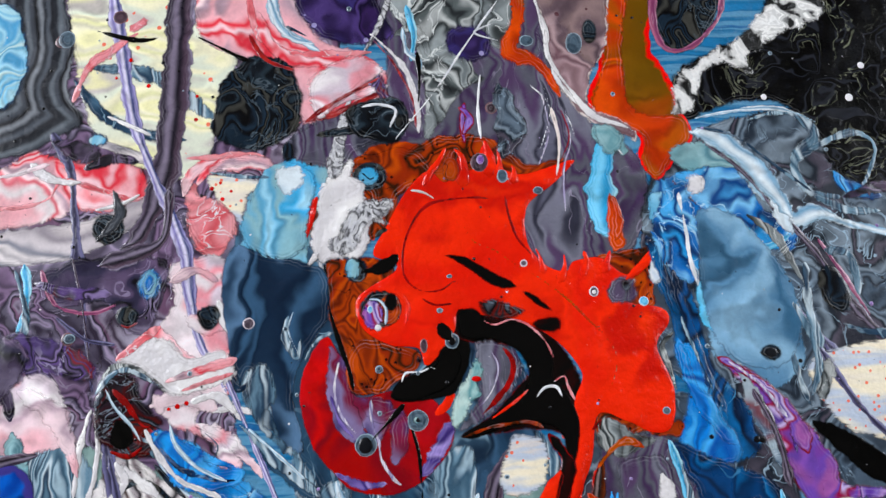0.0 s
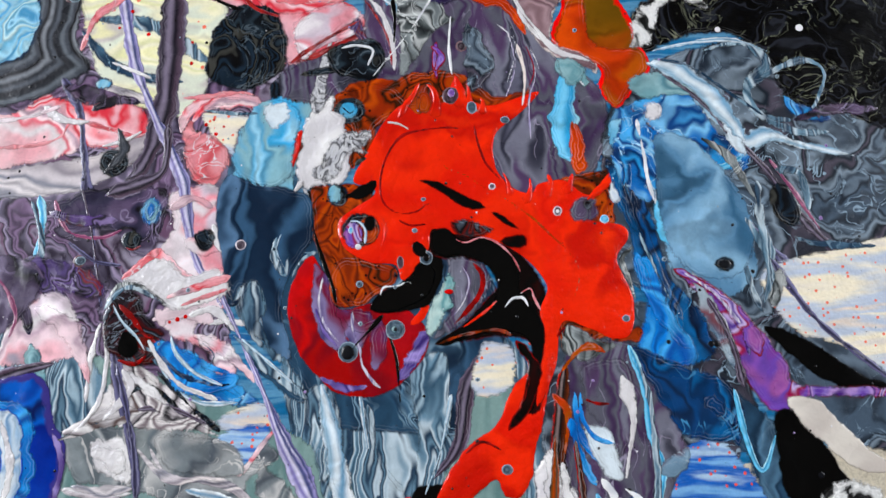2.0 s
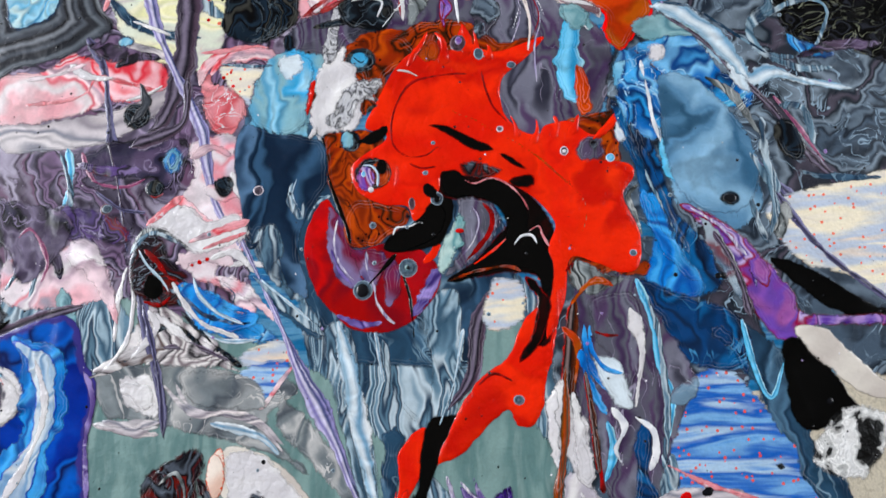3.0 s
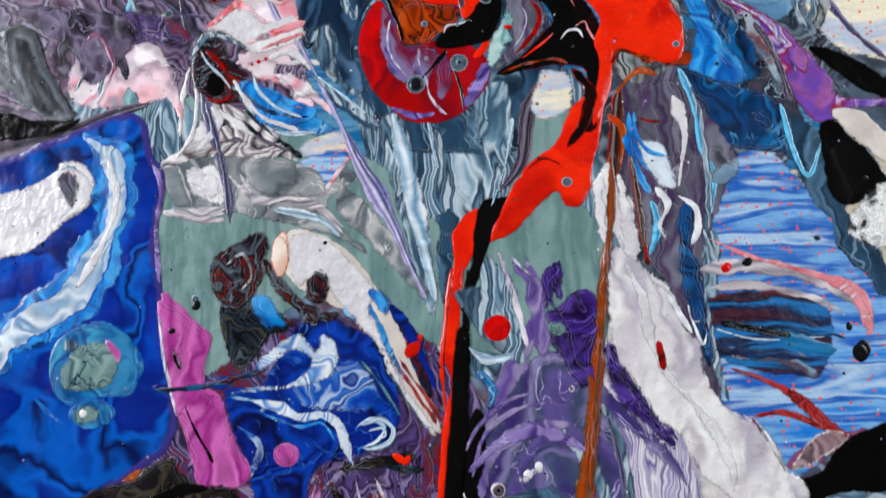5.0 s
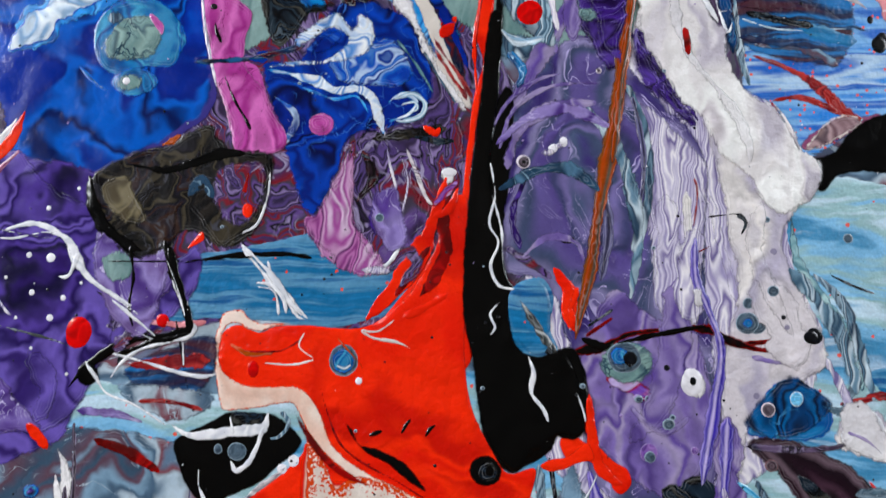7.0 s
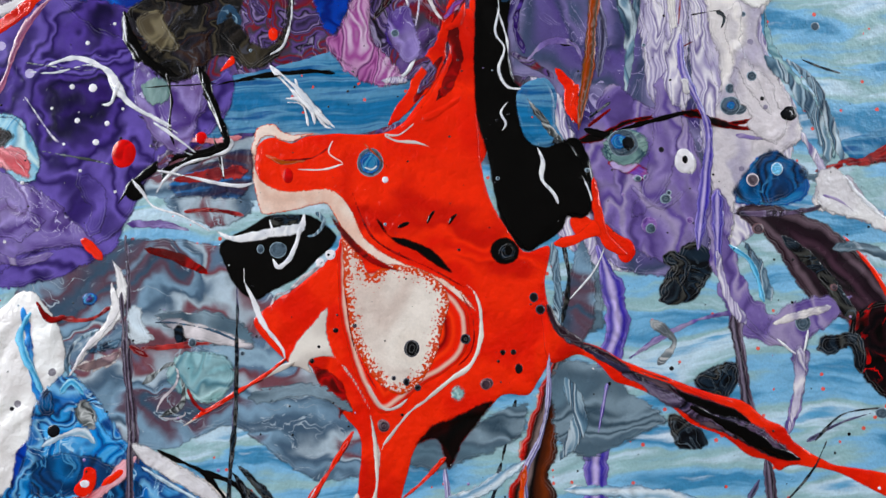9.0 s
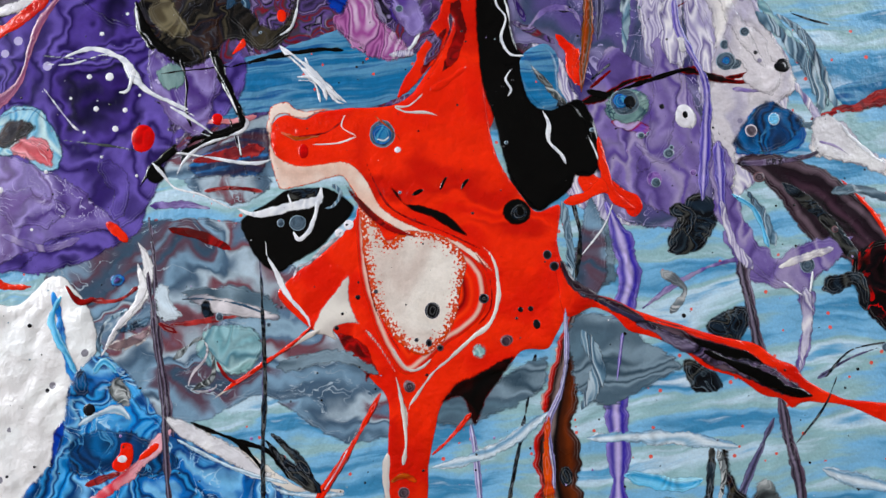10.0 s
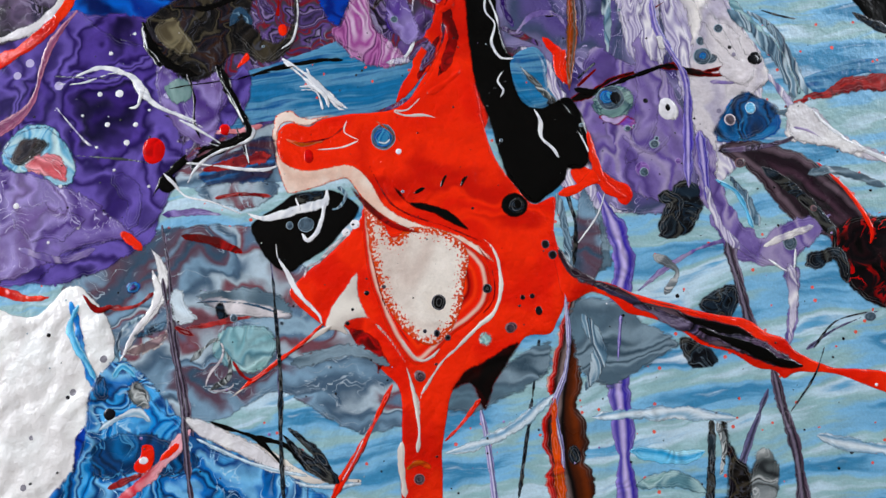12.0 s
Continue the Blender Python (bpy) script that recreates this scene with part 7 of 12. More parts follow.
pour("paint_pour", "rust", 0.15, "", [(-43.2, 196.5), (-36.6, 197.8), (-26.5, 197.7), (-18.4, 192.6), (-22.3, 168.6), (-12.9, 160.7), (-17.7, 156.4), (-25.7, 153), (-26.3, 149.5), (-32.5, 149.6), (-35, 158.1), (-38.7, 167.3), (-42.4, 176.8), (-43.7, 188.6)], creep=0.3)
pour("paint_pour", "disc_red", 0.18, "", [(-42.3, 170.3), (-47.5, 164.8), (-50.8, 156.1), (-51.8, 148.4), (-50.2, 139.9), (-45.9, 130.1), (-40.2, 123.7), (-33.4, 117.7), (-20.8, 115.3), (-10.6, 118.5), (-2.7, 125.8), (2.2, 132.9), (1.3, 141.3), (-7, 149), (-18.2, 151), (-32.5, 149), (-35.6, 158.9)], creep=0.3)
pour("paint_pour", "violet_marble", 0.14, "", [(-41, 165.8), (-35.6, 159.9), (-32.5, 149.8), (-22.1, 148.5), (-18.6, 146.8), (-20.1, 139.6), (-24.4, 132.4), (-29.8, 137.8), (-36.9, 141.6), (-41.3, 150.2), (-41.9, 158.9)], creep=1.0)
pour("paint_pour", "violet_marble", 0.14, "", [(-18.2, 143.4), (-13.9, 141.4), (-13.5, 132), (-18.1, 125.5), (-20.1, 132)], creep=1.0)
run("paint_run", "violet_marble", 0.12, "", [(-40, 163.8, 5.1), (-37.9, 155, 8.6), (-36.5, 145.4, 8.5), (-31.8, 136.8, 6.9), (-25.9, 132.1, 3.8)], creep=0.8)
run("paint_run", "violet_marble", 0.12, "", [(-29.9, 146.9, 2.7), (-24.4, 141.5, 5), (-20.2, 142.4, 4.2), (-15.9, 144.3, 1.9)], creep=0.8)
run("paint_run", "disc_edge", 0.1, "", [(-40.7, 149.3, 1.2), (-37.6, 140.7, 1.5), (-31.7, 134, 1.3)], creep=0.8)
run("paint_run", "lav_white", 0.1, "", [(-38, 160.8, 0.6), (-39.4, 151.2, 1), (-36.9, 142.6, 1), (-31.7, 136.3, 0.8)])
run("paint_run", "red", 0.1, "", [(-4.5, 142.3, 1.9), (-0.6, 145.5, 3.1), (1.4, 149.9, 2.3)], creep=0.5)
run("paint_run", "disc_edge", 0.16, "", [(-38.8, 123.3, 1.1), (-33.4, 120.6, 3.8), (-27.7, 119.1, 3.8), (-21, 119.8, 1.5)])
run("paint_run", "disc_edge", 0.16, "", [(-10.4, 120.7, 2.3), (-5.6, 126.6, 4.9), (-1.8, 133.7, 6.5), (1.3, 140.3, 5)])
run("paint_run", "lav_white", 0.12, "", [(-26.8, 148.8, 1.2), (-26.2, 140, 1.5), (-23.8, 133.2, 1.5), (-22.8, 127.4, 1.7), (-18.5, 121, 1.7), (-15, 118.6, 0.9)])
run("paint_run", "disc_red", 0.1, "", [(-48.5, 149.3, 1.7), (-45.3, 137.9, 1.7), (-37.4, 130.3, 1.5), (-29.7, 127.5, 0.9)])
pour("paint_pour", "rust", 0.12, "", [(-33.9, 150), (-35.6, 160.8), (-30.2, 168.6), (-18.3, 167), (-9.4, 164.2), (-10.4, 157.7), (-18.2, 152.6), (-23.7, 149.1)], creep=0.3)
pour("paint_pour", "black", 0.12, "", [(-19.8, 148), (-17.9, 152.6), (-10, 157.5), (-2.4, 167.7), (3.7, 176.4), (8.5, 164.5), (3.8, 150.8), (-2.5, 147.8), (-14.3, 146.4)], creep=0.3)
pour("paint_pour", "black_red", 0.1, "", [(2.9, 179.4), (13.8, 178.7), (23.8, 176.3), (38.7, 168.6), (47.6, 154.4), (47.3, 137), (43.9, 110.8), (36.5, 110.9), (40.4, 131.4), (35.6, 136.2), (26.8, 136.5), (4.2, 134.4), (13.1, 141.2), (21.1, 148.8), (28.3, 158.4), (21.5, 165.4), (4, 168.4)], creep=0.4)
pour("paint_pour", "red", 0.4, "glossy bright red poured shape like a dragon's head", [(-15.3, 221.7), (-6.8, 229.8), (0, 225.5), (4.7, 236.2), (9, 230.2), (14.2, 241), (17.6, 233.5), (24.2, 229.4), (31.7, 229.4), (47.9, 234.4), (39.1, 224.3), (30.1, 216.4), (29.8, 203.2), (35.7, 195.1), (43, 192.6), (45.6, 196.1), (55.5, 197.5), (62.1, 192.8), (66.4, 191.9), (73.2, 200), (82.1, 203.5), (78.1, 198.1), (67.5, 189.9), (64.6, 182.1), (77.6, 179), (79.7, 174), (74.9, 165.6), (80.2, 151.6), (78.7, 137.9), (72.2, 135.2), (62.8, 139), (52.8, 141.7), (50, 126.8), (43.6, 112.7), (40.9, 112.7), (44.9, 137), (43.7, 146.1), (46.9, 156.3), (36.9, 168.6), (22.8, 175.3), (11.9, 176.5), (4.1, 178.4), (2.6, 170), (-7, 159.1), (-10.6, 165), (-20.3, 166.2), (-30.3, 172.6), (-32, 183.6), (-18.2, 194), (-26.7, 198.4), (-22.6, 208)], lip=2, creep=0.2)
# crest
run("paint_run", "red", 0.3, "", [(-8.7, 223.4, 2.1), (-5.3, 229.8, 3), (-2.8, 233.4, 2.1), (-0.3, 238.4, 1.1)], creep=0.3)
run("paint_run", "red", 0.3, "", [(2.2, 238.4, 1.3), (5.5, 235.4, 2.1), (6.7, 230.2, 3.8), (5.8, 223.8, 4.2)], creep=0.3)
run("paint_run", "red", 0.3, "", [(15.8, 228.1, 5.1), (16, 235, 3.4), (14.2, 241.5, 1.3)], creep=0.3)
run("paint_run", "red", 0.3, "", [(19.2, 227, 4.6), (19.7, 232.8, 2.5), (19, 238.4, 0.9)], creep=0.3)
run("paint_run", "red", 0.3, "", [(24.5, 224.9, 4.2), (25.1, 229.8, 1.9), (23.9, 232, 0.8)], creep=0.3)
run("paint_run", "red", 0.2, "", [(40.4, 188.8, 3.7), (42.6, 193.7, 2.1), (42.4, 198.6, 0.8)], creep=0.5)
run("paint_run", "red", 0.2, "", [(48.6, 190.8, 4.5), (50.5, 196.1, 2.1), (49.8, 199.4, 0.8)], creep=0.5)
run("paint_run", "red", 0.2, "", [(56.1, 192.4, 4.5), (58.4, 196.9, 2.1), (59.3, 199.8, 0.8)], creep=0.5)
run("paint_run", "red", 0.2, "", [(34.8, 192, 2.9), (33.7, 197.4, 1.4), (32.2, 200.7, 0.6)], creep=0.5)
run("paint_run", "black_red", 0.12, "", [(50.4, 137, 1.6), (55.6, 140.4, 2), (62.3, 135.9, 1.6), (70.1, 133.4, 0.8)], creep=0.6)
pour("paint_pour", "grey_olive", 0.08, "", [(51.4, 131.3), (53, 140.4), (58.6, 141.1), (66.3, 136.4), (75.1, 133.9), (65.9, 129.2), (57.9, 127.4)], creep=0.9)
run("paint_run", "orange_flat", 0.12, "", [(51.4, 123.7, 1.9), (56.5, 130.1, 2.3), (62.1, 133.1, 2.7), (67.9, 130.7, 1.6)], creep=0.6)
pour("paint_pour", "black", 0.14, "", [(-1.6, 198.5), (4.9, 198.5), (11, 195.8), (17, 192.1), (23.3, 189), (25.2, 186.6), (19.3, 186), (13.3, 188.8), (6.1, 193.8), (2.4, 196.2)], creep=0.2)
pour("paint_pour", "black", 0.14, "", [(26.2, 185.5), (30.5, 184.7), (35.2, 180.9), (37.8, 177.8), (31.6, 180.3)], creep=0.2)
pour("paint_pour", "char_red", 0.14, "", [(10.8, 181.6), (14.8, 183.2), (18.9, 182.9), (24.3, 180.5), (28.5, 178.3), (24.2, 175.1), (17.9, 174.3), (12.7, 176.3)], creep=0.3)
pour("paint_pour", "black_red", 0.14, "", [(30.2, 174.2), (35.1, 176.2), (39.9, 176.2), (40.6, 171.8), (36.1, 170.2), (31.3, 171.6)], creep=0.3)
pour("paint_pour", "greyplum", 0.14, "", [(9.6, 167.2), (22.5, 165.9), (26.5, 157.7), (22.8, 149.7), (16.7, 143.4), (6.8, 136.5), (2.5, 137.5), (10.5, 148.9)], creep=0.25)
run("paint_run", "dark_red", 0.12, "", [(19.5, 165.4, 1), (23, 160.4, 1.6), (22.1, 154.2, 2), (17.2, 147.6, 1.4), (10.4, 140.8, 0.8)])
run("paint_run", "lav_white", 0.1, "", [(15.1, 164.4, 0.6), (17.8, 158.5, 0.8), (15.6, 150.7, 0.6), (11.2, 145, 0.4)])
pour("paint_pour", "black", 0.28, "", [(3.9, 178), (9.7, 179.2), (16.7, 173.5), (24, 175.1), (30.3, 171.7), (35.2, 167.4), (38, 160.3), (37.2, 154.8), (41.1, 150.9), (45.5, 141.6), (45.5, 132.5), (41.9, 120.1), (40.6, 110.9), (35.8, 110.9), (38.7, 123.7), (40.1, 133.7), (35.9, 137.9), (27.6, 138.3), (18.3, 137.3), (9.1, 134), (3.8, 135), (10.1, 139.1), (20.9, 145.1), (26.7, 150.8), (28.1, 156.5), (25.8, 162.4), (21.3, 165.9), (15.4, 168), (8.4, 167.8), (4, 170)], creep=0.3)
run("paint_run", "rust", 0.12, "", [(5.2, 134.8, 1), (16, 138.3, 1.7), (27.6, 139.7, 1.7), (33.1, 137.7, 0.8)])
run("paint_run", "red_run", 0.12, "", [(15.1, 140.8, 0.8), (23.1, 146.4, 1), (28.1, 150.6, 0.8)])
pour("paint_pour", "black", 0.2, "", [(-20.2, 148.1), (-18.6, 152.4), (-15.3, 155.1), (-9.4, 157.7), (-4.6, 159.1), (-2.8, 164.9), (1.2, 166.5), (5.1, 161.7), (2.6, 154.3), (-1.3, 150.9), (-7, 148.6), (-14.1, 146.9)], creep=0.4)
run("paint_run", "white_net", 0.16, "", [(-16.1, 153.7, 0.8), (-14.7, 156.6, 1), (-9.4, 157.1, 1), (-5.8, 158.5, 0.8), (-2.9, 157.1, 0.6)])
run("paint_run", "black", 0.25, "", [(-15.3, 146, 2.3), (-19.8, 140.9, 1.5), (-26.1, 134.3, 1), (-28.2, 132.1, 0.6)])
run("paint_run", "black", 0.25, "", [(-12.7, 138.4, 0.8), (-10, 128.5, 1.1), (-8.9, 113.4, 0.9)])
pour("paint_pour", "mint", 0.18, "", [(9.5, 162.1), (12.6, 159.7), (13, 155), (10.9, 153.5), (12.5, 148.8), (9.7, 146.5), (7.6, 143.5), (4.1, 138.2), (1.3, 137.8), (1, 141.8), (2.6, 148.9), (3.8, 152.2), (7.4, 156.6)], creep=0.5)
cell("paint_cell", "dot_red", 10, 154.5, 1.77, 0.98)
run("paint_run", "white_net", 0.16, "", [(30.6, 147.5, 0.6), (33.9, 151.2, 1), (38.1, 151.5, 1), (40, 148.2, 0.8)])
run("paint_run", "pink_flat", 0.1, "", [(11.9, 175.3, 0.6), (16.7, 173.3, 0.8), (22.7, 175.1, 0.8), (28.5, 173.3, 0.8), (34.4, 167.8, 0.8), (37.4, 161.9, 0.6)])
run("paint_run", "pink_flat", 0.1, "", [(37.2, 153.3, 0.6), (41, 155.2, 0.8), (42.3, 151.7, 0.8), (44.5, 147, 0.6)])
run("paint_run", "dark_red", 0.08, "", [(18.8, 218.5, 0.6), (11.3, 219.6, 0.8), (2.7, 219.1, 0.8), (-6, 217.2, 1), (-10.9, 212.6, 1), (-14.6, 205.1, 1), (-16, 196.5, 1), (-14.8, 190, 0.8), (-9.7, 185.7, 0.6), (-2.5, 185.7, 0.8), (3, 188.9, 1), (4.2, 184.4, 0.6)])
run("paint_run", "dark_red", 0.08, "", [(21.3, 220.6, 0.6), (22.6, 213.2, 1), (25.5, 204.9, 1.2), (30.5, 198.6, 0.8)])
run("paint_run", "dark_red", 0.08, "", [(-8.7, 182.5, 0.6), (-4.3, 180.4, 1), (1.7, 180.8, 0.8)])
run("paint_run", "orange_flat", 0.08, "", [(2.6, 210.7, 0.4), (6.3, 208.6, 0.6), (9.9, 203.2, 0.6), (17.2, 200.1, 0.6), (24.4, 195.1, 0.6), (33.1, 190, 0.6), (42.6, 182.8, 0.6), (49.7, 175.6, 0.8), (56.6, 168.5, 0.8), (60, 161.7, 0.8), (58.8, 154.7, 0.6), (56.6, 150.4, 0.6)])
cell("paint_cell", "rust", 1.5, 230.2, 3.38, 5.07)
cell("paint_cell", "dot_dim", 12.2, 233, 3.39, 3.82)
cell("paint_cell", "dot_violet", 12.6, 233.9, 1.49, 1.91)
cell("paint_cell", "dot_grey", 20.6, 227.7, 2.11, 2.75)
cell("paint_cell", "dot_grey", 33.6, 222.3, 1.90, 1.48)
cell("paint_cell", "dot_grey", 0.8, 190.7, 1.02, 0.81)
cell("paint_cell", "dot_grey", -2.7, 178.4, 1.20, 1.00)
cell("paint_cell", "dot_dim", -8.4, 166.1, 1.38, 2.57)
# highlight on the red crest, coloured in as a cream run
run("paint_run", "cream", 0.12, "", [(-13.2, 222.3, 0.8), (-8.5, 221.5, 1.7), (-4.6, 219.3, 0.6)])
pour("paint_pour", "greyplum", 0.12, "", [(56.2, 185.8), (58.9, 189.9), (63.9, 191.1), (67.9, 189.1), (68.4, 183.3), (62.1, 180.1), (58.1, 181.4)], creep=0.6)
cell("paint_cell", "char_red", 64.3, 187, 2.46, 3.07)
run("paint_run", "red", 0.14, "", [(64.6, 189.5, 1.2), (71.5, 194.8, 2.5), (76.9, 199, 2.1), (81.9, 202.3, 1.3)])
cell("paint_cell", "white_leaf", 75.5, 192.3, 3.10, 5.37)
cell("paint_cell", "dot_white_ring", 52.7, 185, 1.84, 2.04)
cell("paint_cell", "dot_white_ring", 27.7, 195.3, 1.44, 1.44)
cell("paint_cell", "dot_white", 52.7, 184.8, 0.82, 0.82)
cell("paint_cell", "dot_blue", 70.7, 181.5, 1.84, 1.84)
cell("paint_cell", "dot_grey", 76.6, 143.1, 1.57, 1.38)
run("paint_run", "grey_olive", 0.12, "", [(80.3, 170, 1.2), (76.4, 165.6, 2.4), (78.5, 158.1, 2), (80.7, 150.2, 1)])
cell("paint_cell", "char", -23.6, 178.9, 7.99, 6.79)
run("paint_run", "red", 0.12, "", [(-30.4, 184.6, 0.8), (-24.4, 186.1, 1.2), (-17.4, 184.5, 1.6), (-14, 179.5, 1.6), (-15.1, 172.5, 1)])
cell("paint_cell", "rust", -20.4, 178.9, 4.80, 6.00)
cell("paint_cell", "black", -20, 181.5, 2.61, 3.61)
cell("paint_cell", "violet", -26.3, 177.1, 4.38, 5.98)
run("paint_run", "white_blue", 0.14, "", [(-27.4, 182.5, 0.6), (-24, 182.1, 1.2), (-21.6, 178.5, 1.8), (-21.9, 173.7, 1)])
cell("paint_cell", "dot_white", -24.5, 172.4, 1.19, 1.19)
cell("paint_cell", "dot_blue", -27.3, 178.9, 1.00, 1.40)
cell("paint_cell", "char", -28, 227.6, 6.49, 5.65)
cell("paint_cell", "sky", -28.5, 227.4, 4.40, 3.98)
run("paint_run", "dot_dark", 0.1, "", [(-30.9, 228.9, 0.8), (-27.8, 226.3, 1), (-26, 227.6, 0.6)])
cell("paint_cell", "char", -32.5, 193.1, 4.85, 5.06)
cell("paint_cell", "sky", -33.7, 193.5, 3.44, 4.45)
run("paint_run", "black", 0.25, "", [(-30.5, 192.2, 2.8), (-25.5, 193.4, 4.9), (-20.7, 195.3, 4.1), (-18, 198.3, 2)])
run("paint_run", "char", 0.14, "", [(-25.6, 204.9, 1.6), (-23.6, 207, 2.1), (-21.3, 207.8, 1)])
cell("paint_cell", "char", -10.4, 161.6, 1.18, 1.77)
cell("paint_cell", "dot_grey", 1.6, 167.7, 2.58, 2.78)
cell("paint_cell", "dot_dark", 1.6, 167.7, 1.39, 1.59)
run("paint_run", "black", 0.25, "", [(-3.2, 174, 1.6), (-1.2, 171.4, 4.4), (1.6, 169.2, 3.2)])
pour("paint_pour", "white", 0.3, "", [(-43.9, 228), (-39.6, 229.7), (-34.7, 234), (-33.8, 227.6), (-28.8, 224.2), (-28, 218.5), (-20.6, 219.1), (-18.5, 216.2), (-23.4, 212.4), (-20.9, 209.5), (-26.8, 209.9), (-27.4, 202.7), (-30.6, 197.7), (-36.6, 196.7), (-42.6, 196.3), (-44.6, 192.7), (-47.4, 196.6), (-50, 203.9), (-47.8, 211.4), (-47.2, 220.6)], creep=0.8)
pour("paint_pour", "white_crackle", 0.14, "", [(-32.8, 217), (-27.6, 220), (-18.5, 219.6), (-20.1, 214.5), (-23.4, 212), (-20.5, 209.5), (-27.4, 209.1), (-30.6, 202.5), (-35, 198.4), (-39.4, 197.6), (-41.9, 201.7), (-37.6, 208.7)], creep=1.6)
run("paint_run", "white_crackle", 0.25, "", [(-21, 299.4, 2.7), (-25.7, 285.5, 2.2), (-30.5, 275.9, 2.4), (-33.1, 265.1, 2.6), (-37.1, 252.9, 3.2), (-39.4, 240.9, 5.1), (-41.2, 228, 9.6)], creep=0.8)
run("paint_run", "white", 0.25, "", [(-46.3, 199.2, 4.1), (-51.6, 192.3, 1.8), (-56.8, 187.1, 1.4), (-59.5, 184.3, 1.8), (-60.4, 182.7, 3.2)])
cell("paint_cell", "dot_grey", -28.4, 132.3, 3.81, 3.81)
cell("paint_cell", "dot_grey", -10.4, 140.6, 3.85, 3.85)
cell("paint_cell", "dot_dark", -28.4, 132.3, 2.47, 2.67)
cell("paint_cell", "teal_pale", -10.4, 140.6, 2.12, 2.12)
cell("paint_cell", "dot_dark", -10.4, 140.6, 0.77, 0.77)
run("paint_run", "red", 0.12, "", [(-47.2, 219.5, 2.1), (-49.4, 212.2, 2.5), (-50.5, 205, 1.6)])
run("paint_run", "black", 0.16, "", [(-43.8, 194.7, 1), (-41.9, 180.6, 1.6), (-38.5, 168.7, 1.6), (-34.8, 158.9, 1.6), (-32.7, 150.4, 1.2)])

# more, upper left
run("paint_run", "pink_flat", 0.25, "", [(-137.0, 256.0, 2.0), (-132.0, 269.0, 4.0), (-124.0, 276.0, 4.0), (-115.0, 283.0, 2.0)])
run("paint_run", "pink_flat", 0.25, "", [(-118.0, 284.0, 3.0), (-112.0, 288.0, 4.0)])
run("paint_run", "black", 0.25, "glossy black poured paint", [(-132.0, 284.0, 0.3), (-116.0, 280.0, 2.0), (-107.0, 281.0, 1.0)])
cell("paint_cell", "eye_blue", -127.0, 241.0, 4.40, 3.20, label="")
pour("paint_pour", "plum_dark", 0.15, "", [(-144.0, 241.0), (-132.0, 242.0), (-125.0, 238.0), (-125.0, 232.0), (-135.0, 232.0)])
run("paint_run", "white", 0.25, "", [(-124.0, 250.0, 1.0), (-117.0, 247.0, 2.0), (-108.0, 243.0, 1.0)])
cells("paint_drop", "dot_red", [(-122.0, 265.0, 0.60), (-110.0, 262.0, 0.80), (-117.0, 272.0, 0.80), (-92.0, 258.0, 0.60), (-92.0, 249.0, 0.80), (-85.0, 223.0, 0.80), (-81.0, 219.0, 0.80), (-78.0, 222.0, 0.60), (-82.0, 225.0, 0.60)])
run("paint_run", "pink_flat", 0.25, "", [(-168.0, 215.0, 2.0), (-152.0, 216.0, 3.0), (-143.0, 219.0, 2.0), (-138.0, 226.0, 2.0), (-127.0, 223.0, 2.0), (-114.0, 219.0, 2.0), (-109.0, 220.0, 1.0)])
run("paint_run", "white", 0.25, "", [(-150.0, 232.0, 3.0), (-142.0, 226.0, 4.0), (-131.0, 225.0, 2.0)])
run("paint_run", "white", 0.25, "", [(-126.0, 215.0, 1.0), (-117.0, 217.0, 2.0), (-110.0, 221.0, 2.0)])
run("paint_run", "pink_pale", 0.25, "", [(-169.0, 226.0, 3.0), (-155.0, 228.0, 2.0), (-143.0, 232.0, 2.0)])
run("paint_run", "pink", 0.25, "", [(-52.0, 263.0, 5.0), (-36.0, 271.0, 7.0), (-24.0, 269.0, 4.0)])
run("paint_run", "red_brown", 0.25, "", [(-54.0, 248.0, 2.0), (-40.0, 252.0, 3.0), (-23.0, 261.0, 2.0)])
run("paint_run", "pink_flat", 0.25, "", [(-75.0, 301.0, 2.0), (-71.0, 285.0, 4.0), (-59.0, 275.0, 4.0), (-40.0, 275.0, 4.0), (-28.0, 276.0, 2.0)])
run("paint_run", "white_blue", 0.25, "", [(-66.0, 302.0, 3.0), (-62.0, 286.0, 4.0), (-52.0, 279.0, 4.0), (-47.0, 276.0, 1.0)])
run("paint_run", "slate", 0.25, "", [(-60.0, 286.0, 1.0), (-52.0, 282.0, 1.0)])
run("paint_run", "pink_pale", 0.25, "", [(-48.0, 252.0, 2.0), (-35.0, 258.0, 3.0), (-21.0, 263.0, 3.0)])
run("paint_run", "plum_run", 0.25, "", [(-100.0, 224.0, 3.0), (-101.0, 205.0, 4.0), (-111.0, 199.0, 8.0), (-122.0, 195.0, 6.0)])
run("paint_run", "pink_rim", 0.25, "", [(-143.0, 193.0, 2.0), (-137.0, 181.0, 2.0), (-125.0, 178.0, 2.0), (-116.0, 181.0, 1.0)])
run("paint_run", "slate_pale", 0.25, "", [(-152.0, 193.0, 2.0), (-147.0, 177.0, 3.0), (-149.0, 161.0, 2.0)])
pour("paint_pour", "plum_violet", 0.15, "", [(-152.0, 171.0), (-134.0, 169.0), (-122.0, 161.0), (-122.0, 154.0), (-137.0, 156.0), (-151.0, 159.0)])
run("paint_run", "grey_swirl", 0.25, "", [(-120.0, 222.0, 2.0), (-117.0, 213.0, 5.0), (-125.0, 203.0, 2.0)])
